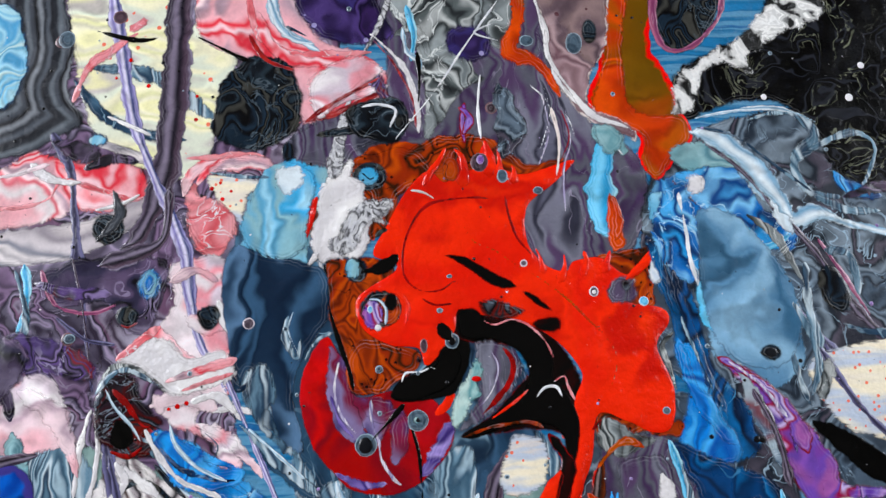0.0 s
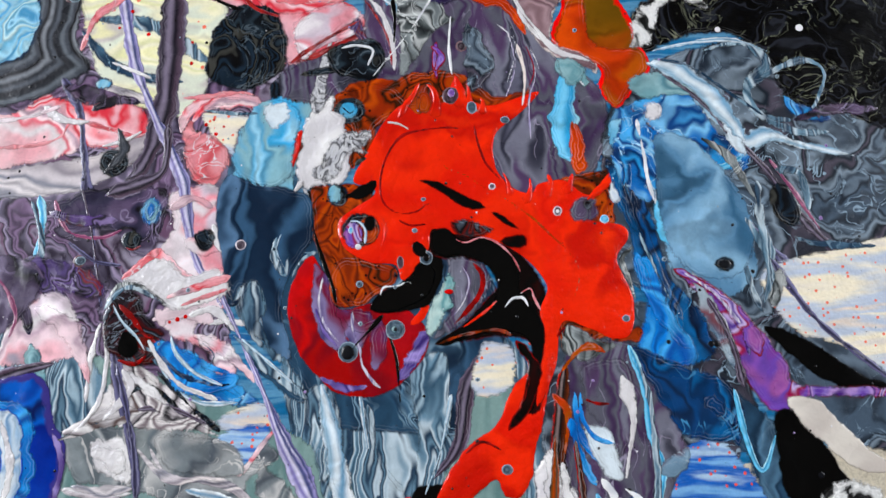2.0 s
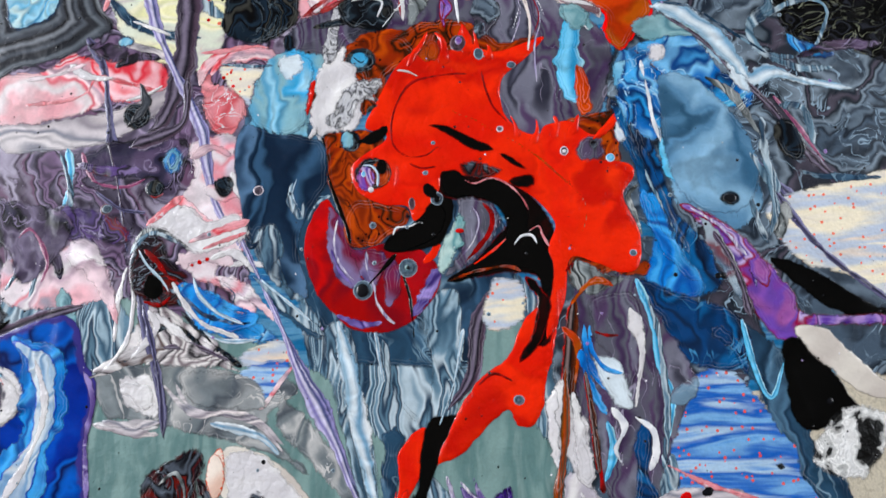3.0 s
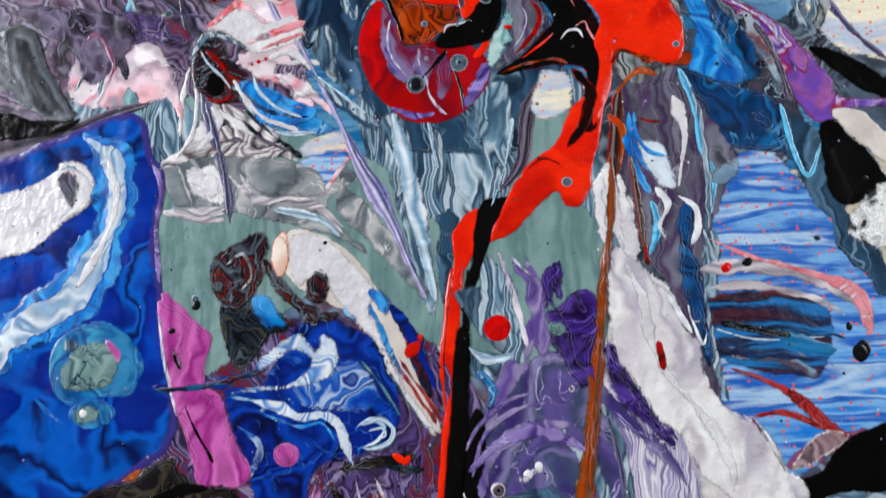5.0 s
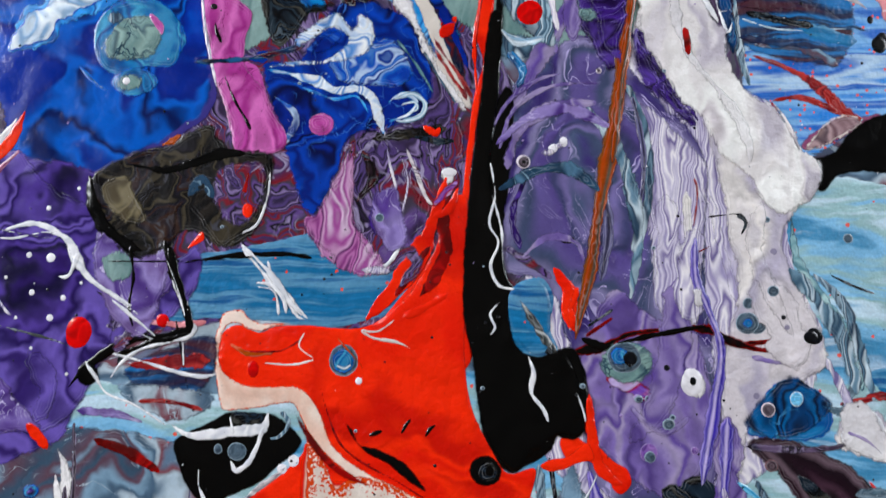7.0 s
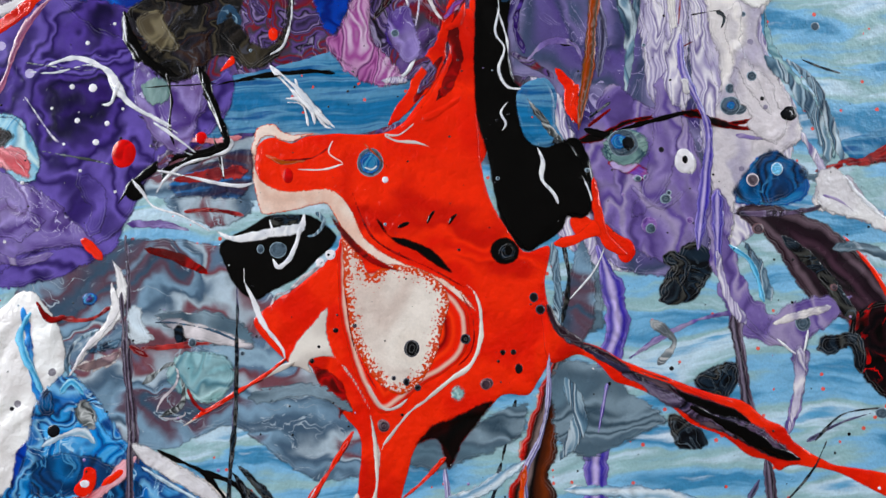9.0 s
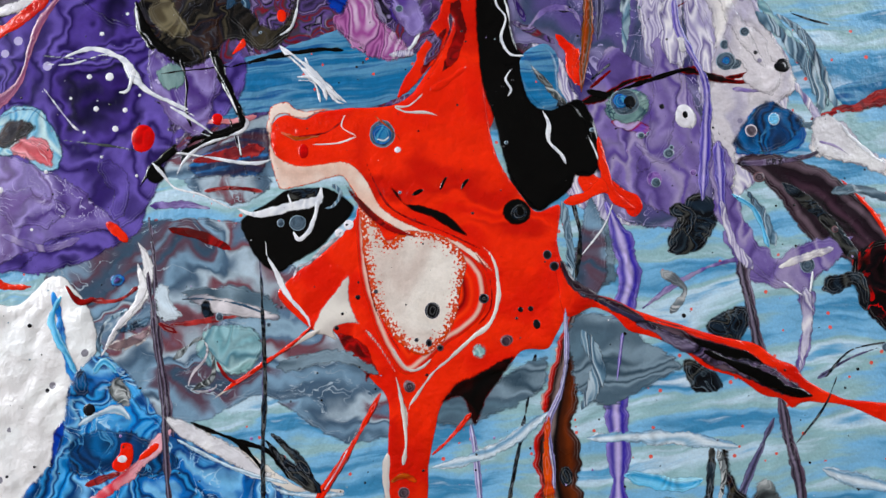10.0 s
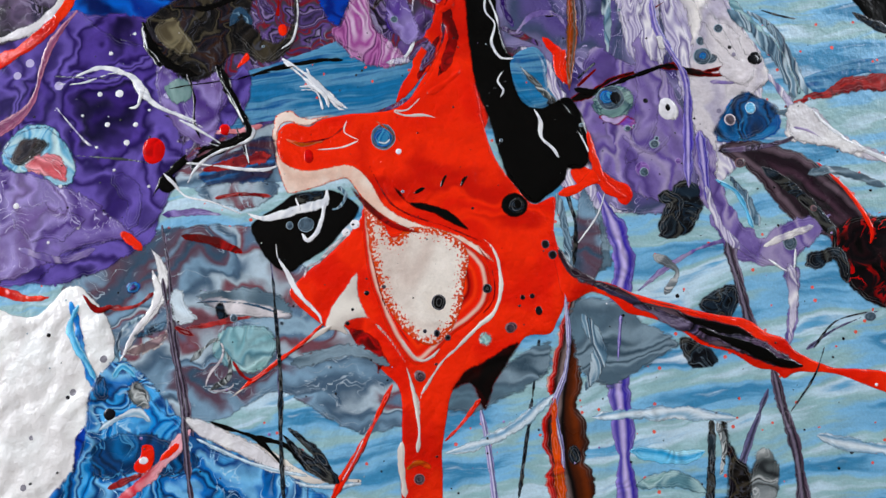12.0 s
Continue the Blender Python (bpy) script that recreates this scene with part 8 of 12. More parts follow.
pour("paint_pour", "char_red", 0.17, "dark swirled drop with red and blue threads", [(-121.0, 143.0), (-118.0, 156.0), (-113.0, 159.0), (-108.0, 151.0), (-104.0, 143.0), (-97.0, 138.0), (-103.0, 130.0), (-113.0, 130.0), (-118.0, 135.0)], creep=0.5)
run("paint_run", "slate_pale", 0.25, "", [(-118.0, 150.0, 2.0), (-115.0, 149.0, 2.0), (-110.0, 140.0, 2.0), (-102.0, 134.0, 1.0)])
run("paint_run", "red_brown", 0.25, "", [(-111.0, 151.0, 1.0), (-105.0, 141.0, 2.0), (-100.0, 137.0, 2.0)])
run("paint_run", "grey_olive", 0.25, "", [(-121.0, 151.0, 2.0), (-115.0, 159.0, 4.0), (-102.0, 156.0, 3.0), (-96.0, 149.0, 2.0)])
pour("paint_pour", "white_brown", 0.15, "", [(-115.0, 125.0), (-106.0, 127.0), (-94.0, 118.0), (-77.0, 106.0), (-114.0, 107.0)])
run("paint_run", "white", 0.25, "", [(-126.0, 116.0, 2.0), (-125.0, 133.0, 3.0), (-122.0, 146.0, 2.0)])
run("paint_run", "blue", 0.25, "", [(-99.0, 133.0, 4.0), (-89.0, 123.0, 4.0), (-75.0, 121.0, 5.0), (-66.0, 115.0, 2.0)])
run("paint_run", "blue_bright", 0.25, "", [(-95.0, 136.0, 2.0), (-85.0, 130.0, 4.0), (-72.0, 125.0, 2.0)])
run("paint_run", "char", 0.25, "", [(-112.0, 118.0, 2.0), (-102.0, 121.0, 2.0), (-90.0, 112.0, 2.0)])
run("paint_run", "plum_dark", 0.25, "", [(-131.0, 230.0, 2.0), (-121.0, 234.0, 5.0), (-112.0, 233.0, 2.0)])
cells("paint_cell", "dot_dim", [(-132.0, 169.0, 2.40), (-143.0, 279.0, 2.50), (-122.0, 289.0, 2.80)])
cells("paint_cell", "dot_grey", [(-57.0, 188.0, 1.00), (-67.0, 200.0, 1.40), (-67.0, 168.0, 1.00), (-24.0, 158.0, 1.40)])

# more, upper middle
run("paint_run", "violet", 0.25, "", [(7.0, 256.0, 3.0), (6.0, 248.0, 3.0), (7.0, 240.0, 1.0)])
run("paint_run", "white_net", 0.25, "", [(13.0, 267.0, 1.0), (12.0, 254.0, 1.0), (13.0, 242.0, 1.0)])
run("paint_run", "white_net", 0.25, "", [(37.0, 263.0, 0.3), (39.0, 252.0, 0.3), (35.0, 238.0, 0.3)])
run("paint_run", "violet", 0.25, "", [(43.0, 254.0, 0.3), (46.0, 243.0, 1.0), (42.0, 233.0, 0.3)])
run("paint_run", "white_net", 0.25, "", [(45.0, 252.0, 1.0), (48.0, 243.0, 0.3), (46.0, 231.0, 0.3)])

# more, blue side
pour("paint_pour", "white", 0.15, "", [(88.0, 228.0), (95.0, 229.0), (96.0, 222.0), (90.0, 219.0)], creep=1.0)
run("paint_run", "sky_run", 0.25, "", [(110.0, 209.0, 3.0), (116.0, 201.0, 3.0), (127.0, 206.0, 2.0)])
pour("paint_pour", "white_blue", 0.15, "", [(120.0, 221.0), (128.0, 211.0), (128.0, 205.0), (122.0, 209.0)])
pour("paint_pour", "slate", 0.15, "", [(93.0, 192.0), (103.0, 188.0), (100.0, 180.0), (96.0, 183.0)])
run("paint_run", "slate_pale", 0.25, "", [(131.0, 195.0, 3.0), (131.0, 178.0, 4.0), (134.0, 165.0, 3.0)])
pour("paint_pour", "grey_olive", 0.15, "", [(131.0, 161.0), (138.0, 159.0), (135.0, 147.0), (130.0, 149.0)], creep=1.2)
run("paint_run", "slate_pale", 0.25, "", [(136.0, 238.0, 3.0), (153.0, 245.0, 3.0), (162.0, 239.0, 2.0), (154.0, 221.0, 3.0)])
run("paint_run", "blue", 0.25, "", [(145.0, 230.0, 2.0), (150.0, 224.0, 7.0), (163.0, 220.0, 4.0)])
run("paint_run", "plum_dark", 0.25, "", [(148.0, 220.0, 3.0), (163.0, 224.0, 5.0), (181.0, 224.0, 5.0)])
cells("paint_cell", "dot_dark", [(102.0, 183.0, 0.60), (112.0, 200.0, 1.20), (110.0, 133.0, 1.20), (92.0, 134.0, 0.80), (92.0, 139.0, 0.80), (126.0, 160.0, 0.80)])
cell("paint_cell", "dot_grey", 107.0, 189.0, 1.40, label="")
run("paint_run", "violet_dark", 0.25, "", [(106.0, 156.0, 1.0), (118.0, 144.0, 1.0), (122.0, 128.0, 2.0)])

# more, middle
run("paint_run", "white_brown", 0.25, "", [(-133.0, 105.0, 2.0), (-115.0, 112.0, 5.0), (-97.0, 110.0, 3.0), (-77.0, 105.0, 2.0)])
run("paint_run", "char", 0.25, "", [(-100.0, 127.0, 2.0), (-87.0, 114.0, 2.0), (-76.0, 105.0, 2.0)])
run("paint_run", "grey_white", 0.25, "", [(-106.0, 99.0, 2.0), (-94.0, 88.0, 3.0), (-74.0, 87.0, 3.0), (-59.0, 75.0, 2.0)])
run("paint_run", "white_blue", 0.25, "", [(-88.0, 84.0, 3.0), (-69.0, 79.0, 3.0), (-61.0, 72.0, 1.0)])
cell("paint_cell", "cream_band", -85.0, 66.0, 3.50, 9.50, -12, label="")
run("paint_run", "char_red", 0.25, "", [(-88.0, 59.0, 4.0), (-79.0, 47.0, 6.0), (-70.0, 40.0, 5.0)])
cell("paint_cell", "red", -32.0, 28.0, 2.00, 4.80, -35, label="glossy bright red poured paint")
pour("paint_pour", "slate_pale", 0.15, "", [(-16.0, 47.0), (-5.0, 49.0), (5.0, 35.0), (12.0, 22.0), (9.0, 18.0), (-3.0, 26.0), (-11.0, 36.0)])
run("paint_run", "white_blue", 0.25, "", [(-12.0, 27.0, 2.0), (-5.0, 21.0, 5.0), (5.0, 22.0, 2.0)])
run("paint_run", "blue", 0.25, "", [(-9.0, 17.0, 3.0), (-3.0, 10.0, 4.0), (-5.0, 2.0, 3.0)])
run("paint_run", "lav_white", 0.25, "", [(2.0, 62.0, 1.0), (7.0, 44.0, 3.0), (11.0, 26.0, 2.0)])
run("paint_run", "slate_pale", 0.25, "", [(-21.0, 113.0, 3.0), (-17.0, 94.0, 2.0), (-8.0, 82.0, 3.0)])
run("paint_run", "white_blue", 0.25, "", [(10.0, 116.0, 2.0), (6.0, 97.0, 1.0), (0.0, 81.0, 1.0)])
run("paint_run", "blue_bright", 0.25, "", [(54.0, 106.0, 4.0), (57.0, 93.0, 4.0), (62.0, 83.0, 2.0)])
run("paint_run", "sky_run", 0.25, "", [(62.0, 81.0, 2.0), (64.0, 70.0, 3.0), (60.0, 59.0, 3.0)])
run("paint_run", "brown_run", 0.25, "", [(55.0, 100.0, 2.0), (57.0, 81.0, 3.0), (58.0, 61.0, 2.0)])
run("paint_run", "slate_swirl", 0.25, "", [(87.0, 87.0, 7.0), (93.0, 91.0, 6.0), (96.0, 95.0, 3.0)])
run("paint_run", "sky_run", 0.25, "", [(115.0, 116.0, 2.0), (118.0, 98.0, 2.0), (123.0, 87.0, 2.0), (129.0, 100.0, 1.0)])
run("paint_run", "blue_deep", 0.25, "", [(104.0, 113.0, 6.0), (112.0, 106.0, 6.0), (115.0, 96.0, 4.0)])
cells("paint_cell", "dot_dark", [(108.0, 133.0, 1.20), (74.0, 81.0, 0.80), (144.0, 85.0, 1.20)])
run("paint_run", "navy_brush", 0.25, "", [(82.0, 39.0, 2.0), (97.0, 40.0, 4.0), (115.0, 31.0, 4.0)])
run("paint_run", "white_blue", 0.25, "", [(81.0, 30.0, 1.0), (98.0, 25.0, 1.0), (123.0, 25.0, 1.0)])
run("paint_run", "brush_blue", 0.25, "", [(103.0, 31.0, 7.0), (114.0, 23.0, 6.0), (126.0, 20.0, 4.0)])
run("paint_run", "slate_swirl", 0.25, "", [(87.0, 19.0, 2.0), (105.0, 18.0, 5.0), (119.0, 10.0, 4.0)])
cell("paint_drop", "dot_red", -0.0, 33.0, 5.25, 5.25, label="")

# more, violet side
run("paint_run", "lav_pour", 0.25, "", [(-12.0, -22.0, 1.0), (-6.0, -6.0, 2.0), (9.0, 3.0, 2.0), (28.0, 4.0, 1.0)])
run("paint_run", "slate_pale", 0.25, "", [(36.0, 6.0, 3.0), (43.0, -10.0, 4.0), (46.0, -35.0, 5.0), (42.0, -61.0, 3.0)])
run("paint_run", "lav_dark", 0.25, "", [(40.0, -2.0, 2.0), (44.0, -26.0, 2.0), (41.0, -52.0, 1.0)])
run("paint_run", "lav_white", 0.25, "", [(52.0, -41.0, 9.0), (53.0, -69.0, 11.0), (50.0, -88.0, 5.0)])
run("paint_run", "offwhite", 0.25, "", [(60.0, -39.0, 4.0), (60.0, -69.0, 3.0), (58.0, -86.0, 2.0)])
run("paint_run", "red_brown", 0.25, "", [(63.0, -34.0, 2.0), (64.0, -41.0, 1.0), (61.0, -61.0, 1.0)])
run("paint_run", "red", 0.25, "glossy bright red poured paint", [(9.0, -69.0, 3.0), (15.0, -78.0, 5.0), (16.0, -90.0, 4.0)])
run("paint_run", "char", 0.25, "", [(-6.0, -84.0, 2.0), (2.0, -90.0, 3.0), (8.0, -101.0, 4.0)])
run("paint_run", "white_net", 0.25, "", [(-4.0, -101.0, 1.0), (-1.0, -111.0, 2.0), (-0.0, -122.0, 1.0), (3.0, -127.0, 1.0)])
run("paint_run", "red", 0.25, "glossy bright red poured paint", [(18.0, -109.0, 2.0), (21.0, -124.0, 3.0), (22.0, -132.0, 2.0)])
run("paint_run", "violet", 0.25, "", [(29.0, -111.0, 6.0), (41.0, -115.0, 6.0), (49.0, -123.0, 4.0)])
cells("paint_cell", "dot_grey", [(44.0, -118.0, 1.20), (53.0, -125.0, 1.20), (85.0, -64.0, 1.20), (90.0, -50.0, 1.25), (120.0, -57.0, 2.00), (47.0, -61.0, 0.80)])
run("paint_run", "char", 0.25, "", [(79.0, -48.0, 2.0), (82.0, -51.0, 2.0), (80.0, -56.0, 1.0)])
run("paint_run", "red_brown", 0.25, "", [(79.0, -97.0, 1.0), (91.0, -99.0, 1.0), (104.0, -96.0, 0.3)])
run("paint_run", "lav_pour", 0.25, "", [(83.0, -102.0, 2.0), (93.0, -104.0, 2.0), (104.0, -102.0, 1.0)])
run("paint_run", "char", 0.25, "", [(113.0, -71.0, 1.0), (121.0, -75.0, 1.0), (129.0, -78.0, 1.0)])
run("paint_run", "slate_streak", 0.25, "", [(107.0, -117.0, 4.0), (115.0, -122.0, 4.0), (121.0, -110.0, 3.0)])

# more, around the blue leaf
run("paint_run", "royal_swirl", 0.25, "", [(-103.0, 0.0, 2.0), (-93.0, -9.0, 3.0), (-98.0, -20.0, 2.0)])
run("paint_run", "black_olive", 0.25, "", [(-62.0, -18.0, 4.0), (-48.0, -16.0, 5.0), (-33.0, -14.0, 4.0)])
run("paint_run", "red", 0.25, "glossy bright red poured paint", [(-42.0, -13.0, 2.0), (-38.0, -16.0, 3.0)])
cell("paint_cell", "red", -37.0, 28.0, 2.00, 4.40, -30, label="glossy bright red poured paint")
run("paint_run", "plum_violet", 0.25, "", [(-50.0, -30.0, 5.0), (-42.0, -43.0, 5.0), (-44.0, -56.0, 3.0)])
run("paint_run", "lav_white", 0.25, "", [(-53.0, -21.0, 1.0), (-48.0, -34.0, 1.0), (-50.0, -47.0, 1.0)])
run("paint_run", "char_red", 0.25, "", [(-66.0, -23.0, 4.0), (-62.0, -34.0, 5.0), (-68.0, -43.0, 2.0)])
run("paint_run", "white_net", 0.25, "", [(-50.0, -60.0, 1.0), (-57.0, -69.0, 2.0), (-66.0, -69.0, 3.0)])
run("paint_run", "lilac", 0.25, "", [(-158.0, -60.0, 10.0), (-150.0, -78.0, 11.0), (-159.0, -89.0, 6.0)])
run("paint_run", "pink_flat", 0.25, "", [(-152.0, -91.0, 2.0), (-138.0, -92.0, 3.0), (-127.0, -91.0, 2.0)])
run("paint_run", "galaxy", 0.25, "", [(-197.0, -104.0, 12.0), (-189.0, -117.0, 9.0), (-193.0, -130.0, 6.0)])

# more, webs
pour("paint_pour", "navy_brush", 0.15, "", [(-159.0, -109.0), (-140.0, -100.0), (-123.0, -96.0), (-122.0, -111.0), (-132.0, -121.0), (-153.0, -118.0)])
run("paint_run", "red_brown", 0.25, "", [(-157.0, -108.0, 3.0), (-141.0, -107.0, 6.0), (-125.0, -106.0, 6.0)])
run("paint_run", "black", 0.25, "glossy black poured paint", [(-139.0, -90.0, 1.0), (-133.0, -118.0, 0.3), (-130.0, -129.0, 0.3)])
run("paint_thread", "grey_olive", 0.25, "", [(-221.0, -53.0, 1.0), (-194.0, -58.0, 0.3), (-185.0, -57.0, 1.0)])
run("paint_thread", "grey_olive", 0.25, "", [(-216.0, -92.0, 1.0), (-187.0, -99.0, 1.0), (-172.0, -105.0, 0.3)])
run("paint_run", "char", 0.25, "", [(-156.0, -64.0, 2.0), (-158.0, -94.0, 2.0), (-162.0, -109.0, 2.0)])
pour("paint_pour", "eye_blue", 0.15, "", [(-248.0, -86.0), (-238.0, -77.0), (-224.0, -78.0), (-214.0, -92.0), (-216.0, -105.0), (-225.0, -105.0), (-234.0, -96.0)])
pour("paint_pour", "black_olive", 0.15, "", [(-245.0, -89.0), (-236.0, -81.0), (-225.0, -84.0), (-228.0, -89.0), (-241.0, -94.0)])
pour("paint_pour", "pink_flat", 0.15, "", [(-238.0, -95.0), (-228.0, -89.0), (-220.0, -93.0), (-218.0, -105.0), (-224.0, -103.0)])
cells("paint_drop", "dot_white", [(-191.0, -66.0, 2.00), (-193.0, -46.0, 1.00), (-190.0, -90.0, 1.50), (-185.0, -82.0, 1.25), (-198.0, -80.0, 1.20), (-200.0, -65.0, 1.20), (-178.0, -76.0, 0.75), (-222.0, -106.0, 0.90), (-243.0, -112.0, 1.50), (-216.0, -126.0, 1.25), (-209.0, -74.0, 0.75), (-181.0, -38.0, 0.75), (-230.0, -131.0, 0.75), (-204.0, -90.0, 0.75), (-197.0, -102.0, 0.75), (-182.0, -112.0, 0.75)])
cell("paint_cell", "dot_red", -177.0, -95.0, 4.50, 5.00, label="")
run("paint_run", "lav_white", 0.25, "", [(-221.0, -68.0, 1.0), (-210.0, -85.0, 1.0), (-206.0, -89.0, 1.0)])
run("paint_run", "lilac", 0.25, "", [(-244.0, -116.0, 13.0), (-229.0, -123.0, 16.0), (-213.0, -123.0, 8.0)])
run("paint_run", "lav_pour", 0.25, "", [(-243.0, -132.0, 3.0), (-225.0, -140.0, 4.0), (-209.0, -137.0, 2.0)])
run("paint_run", "red", 0.25, "glossy bright red poured paint", [(-197.0, -131.0, 2.0), (-191.0, -137.0, 5.0), (-188.0, -141.0, 2.0)])
cell("paint_cell", "navy", -194.0, -158.0, 3.25, 2.75, label="")
pour("paint_pour", "teal_pale", 0.15, "", [(-161.0, -187.0), (-144.0, -181.0), (-132.0, -190.0), (-136.0, -199.0), (-150.0, -203.0), (-160.0, -196.0)])
pour("paint_pour", "slate_streak", 0.15, "", [(-167.0, -165.0), (-148.0, -164.0), (-130.0, -169.0), (-123.0, -181.0), (-147.0, -178.0)])
run("paint_run", "red_brown", 0.25, "", [(-209.0, -164.0, 2.0), (-195.0, -166.0, 3.0), (-185.0, -161.0, 2.0)])
run("paint_run", "red_brown", 0.25, "", [(-172.0, -179.0, 1.0), (-160.0, -179.0, 3.0), (-142.0, -178.0, 1.0)])
run("paint_run", "dark_red", 0.25, "", [(-170.0, -137.0, 3.0), (-155.0, -142.0, 5.0), (-143.0, -149.0, 3.0)])
run("paint_run", "grey_olive", 0.25, "", [(-172.0, -194.0, 3.0), (-158.0, -186.0, 2.0), (-155.0, -202.0, 3.0), (-165.0, -208.0, 3.0)])
run("paint_run", "slate_streak", 0.25, "", [(-127.0, -202.0, 7.0), (-101.0, -200.0, 7.0), (-84.0, -209.0, 4.0)])
run("paint_run", "char", 0.25, "", [(-133.0, -229.0, 2.0), (-122.0, -241.0, 4.0), (-113.0, -256.0, 2.0)])
run("paint_run", "black", 0.25, "glossy black poured paint", [(-157.0, -253.0, 1.0), (-143.0, -250.0, 1.0), (-139.0, -247.0, 1.0)])
run("paint_run", "black", 0.25, "glossy black poured paint", [(-146.0, -253.0, 1.0), (-144.0, -247.0, 0.3)])
run("paint_run", "black", 0.25, "glossy black poured paint", [(-153.0, -253.0, 0.3), (-154.0, -249.0, 1.0)])
run("paint_run", "red_brown", 0.25, "", [(-210.0, -245.0, 3.0), (-197.0, -245.0, 4.0), (-180.0, -249.0, 2.0)])
run("paint_run", "royal_dark", 0.25, "", [(-222.0, -217.0, 6.0), (-223.0, -233.0, 9.0), (-227.0, -248.0, 7.0)])
run("paint_run", "sky_run", 0.25, "", [(-200.0, -202.0, 7.0), (-185.0, -222.0, 7.0), (-171.0, -234.0, 4.0)])
cell("paint_cell", "dot_white", -205.0, -194.0, 1.50, label="")
pour("paint_pour", "slate_swirl", 0.15, "", [(15.0, -142.0), (20.0, -155.0), (19.0, -179.0), (6.0, -186.0), (6.0, -167.0)])
run("paint_run", "white_net", 0.25, "", [(5.0, -171.0, 0.3), (19.0, -157.0, 1.0), (25.0, -146.0, 0.3)])
run("paint_run", "char", 0.25, "", [(7.0, -141.0, 2.0), (9.0, -159.0, 2.0), (5.0, -177.0, 2.0)])
run("paint_run", "slate_pale", 0.25, "", [(5.0, -200.0, 5.0), (10.0, -217.0, 8.0), (1.0, -233.0, 4.0)])
run("paint_run", "grey_marble", 0.25, "", [(42.0, -178.0, 5.0), (51.0, -187.0, 4.0), (44.0, -196.0, 3.0)])
pour("paint_pour", "black", 0.15, "glossy black poured paint", [(154.0, -37.0), (216.0, -47.0), (202.0, -105.0), (173.0, -90.0), (159.0, -78.0)])
run("paint_run", "slate_pale", 0.25, "", [(107.0, -71.0, 3.0), (118.0, -83.0, 4.0), (123.0, -101.0, 6.0), (127.0, -117.0, 3.0)])
run("paint_run", "lav_white", 0.25, "", [(110.0, -102.0, 3.0), (117.0, -117.0, 4.0), (118.0, -128.0, 3.0)])
run("paint_run", "white_net", 0.25, "", [(126.0, -122.0, 2.0), (138.0, -138.0, 3.0), (150.0, -147.0, 3.0), (172.0, -161.0, 3.0)])
run("paint_run", "white_net", 0.25, "", [(115.0, -129.0, 3.0), (117.0, -136.0, 2.0)])
run("paint_run", "plum_dark", 0.25, "", [(79.0, -135.0, 2.0), (95.0, -136.0, 3.0), (112.0, -135.0, 2.0), (121.0, -131.0, 2.0)])
run("paint_run", "red", 0.25, "glossy bright red poured paint", [(124.0, -147.0, 2.0), (135.0, -162.0, 2.0), (142.0, -180.0, 2.0), (139.0, -190.0, 1.0)])
run("paint_run", "slate_streak", 0.25, "", [(119.0, -152.0, 3.0), (132.0, -152.0, 6.0), (153.0, -163.0, 4.0)])
run("paint_run", "sky_run", 0.25, "", [(76.0, -148.0, 1.0), (85.0, -156.0, 3.0), (89.0, -172.0, 3.0)])
run("paint_run", "char", 0.25, "", [(99.0, -146.0, 5.0), (114.0, -162.0, 7.0), (125.0, -182.0, 5.0)])
cells("paint_cell", "dot_dim", [(118.0, -168.0, 1.50), (89.0, -142.0, 2.50)])
run("paint_run", "lav_pour", 0.25, "", [(77.0, -176.0, 3.0), (88.0, -187.0, 3.0), (97.0, -191.0, 2.0)])
run("paint_run", "char", 0.25, "", [(110.0, -193.0, 8.0), (124.0, -190.0, 7.0), (126.0, -203.0, 5.0)])
run("paint_thread", "char", 0.25, "", [(110.0, -230.0, 1.0), (102.0, -243.0, 1.0), (89.0, -256.0, 1.0)])
cell("paint_cell", "dot_grey", 133.0, -220.0, 2.75, 2.25, label="")
run("paint_thread", "char", 0.25, "", [(133.0, -218.0, 1.0), (117.0, -220.0, 1.0), (105.0, -230.0, 1.0)])
cells("paint_cell", "dot_dark", [(49.0, -198.0, 1.00), (119.0, -228.0, 0.75), (112.0, -277.0, 1.00), (105.0, -283.0, 0.75), (23.0, -203.0, 0.75)])
run("paint_run", "grey_olive", 0.25, "", [(56.0, -256.0, 3.0), (57.0, -266.0, 3.0), (53.0, -278.0, 3.0)])
run("paint_run", "violet_run", 0.25, "", [(22.0, -203.0, 2.0), (17.0, -223.0, 1.0)])
cells("paint_cell", "dot_grey", [(38.0, -102.0, 3.50), (85.0, -90.0, 3.60), (82.0, -82.0, 2.25), (40.0, -118.0, 1.50)])
cell("paint_cell", "white", 62.0, -113.0, 4.25, 5.50, 15, label="")
run("paint_run", "cream", 0.25, "", [(-77.0, -208.0, 0.3), (-75.0, -224.0, 2.0), (-75.0, -239.0, 1.0), (-77.0, -248.0, 3.0)])
run("paint_run", "orange_flat", 0.25, "", [(-83.0, -255.0, 2.0), (-77.0, -253.0, 3.0), (-72.0, -256.0, 2.0)])
cells("paint_cell", "dot_dim", [(-78.0, -260.0, 2.50), (-71.0, -216.0, 2.50), (-28.0, -201.0, 2.25)])
cells("paint_cell", "dot_white", [(129.0, -250.0, 0.75), (-66.0, -113.0, 1.50)])

# last touches in the middle
pour("paint_pour", "grey_marble", 0.15, "", [(-60.0, 95.0), (-47.0, 82.0), (-34.0, 65.0), (-26.0, 45.0), (-34.0, 50.0), (-47.0, 66.0), (-62.0, 81.0)])
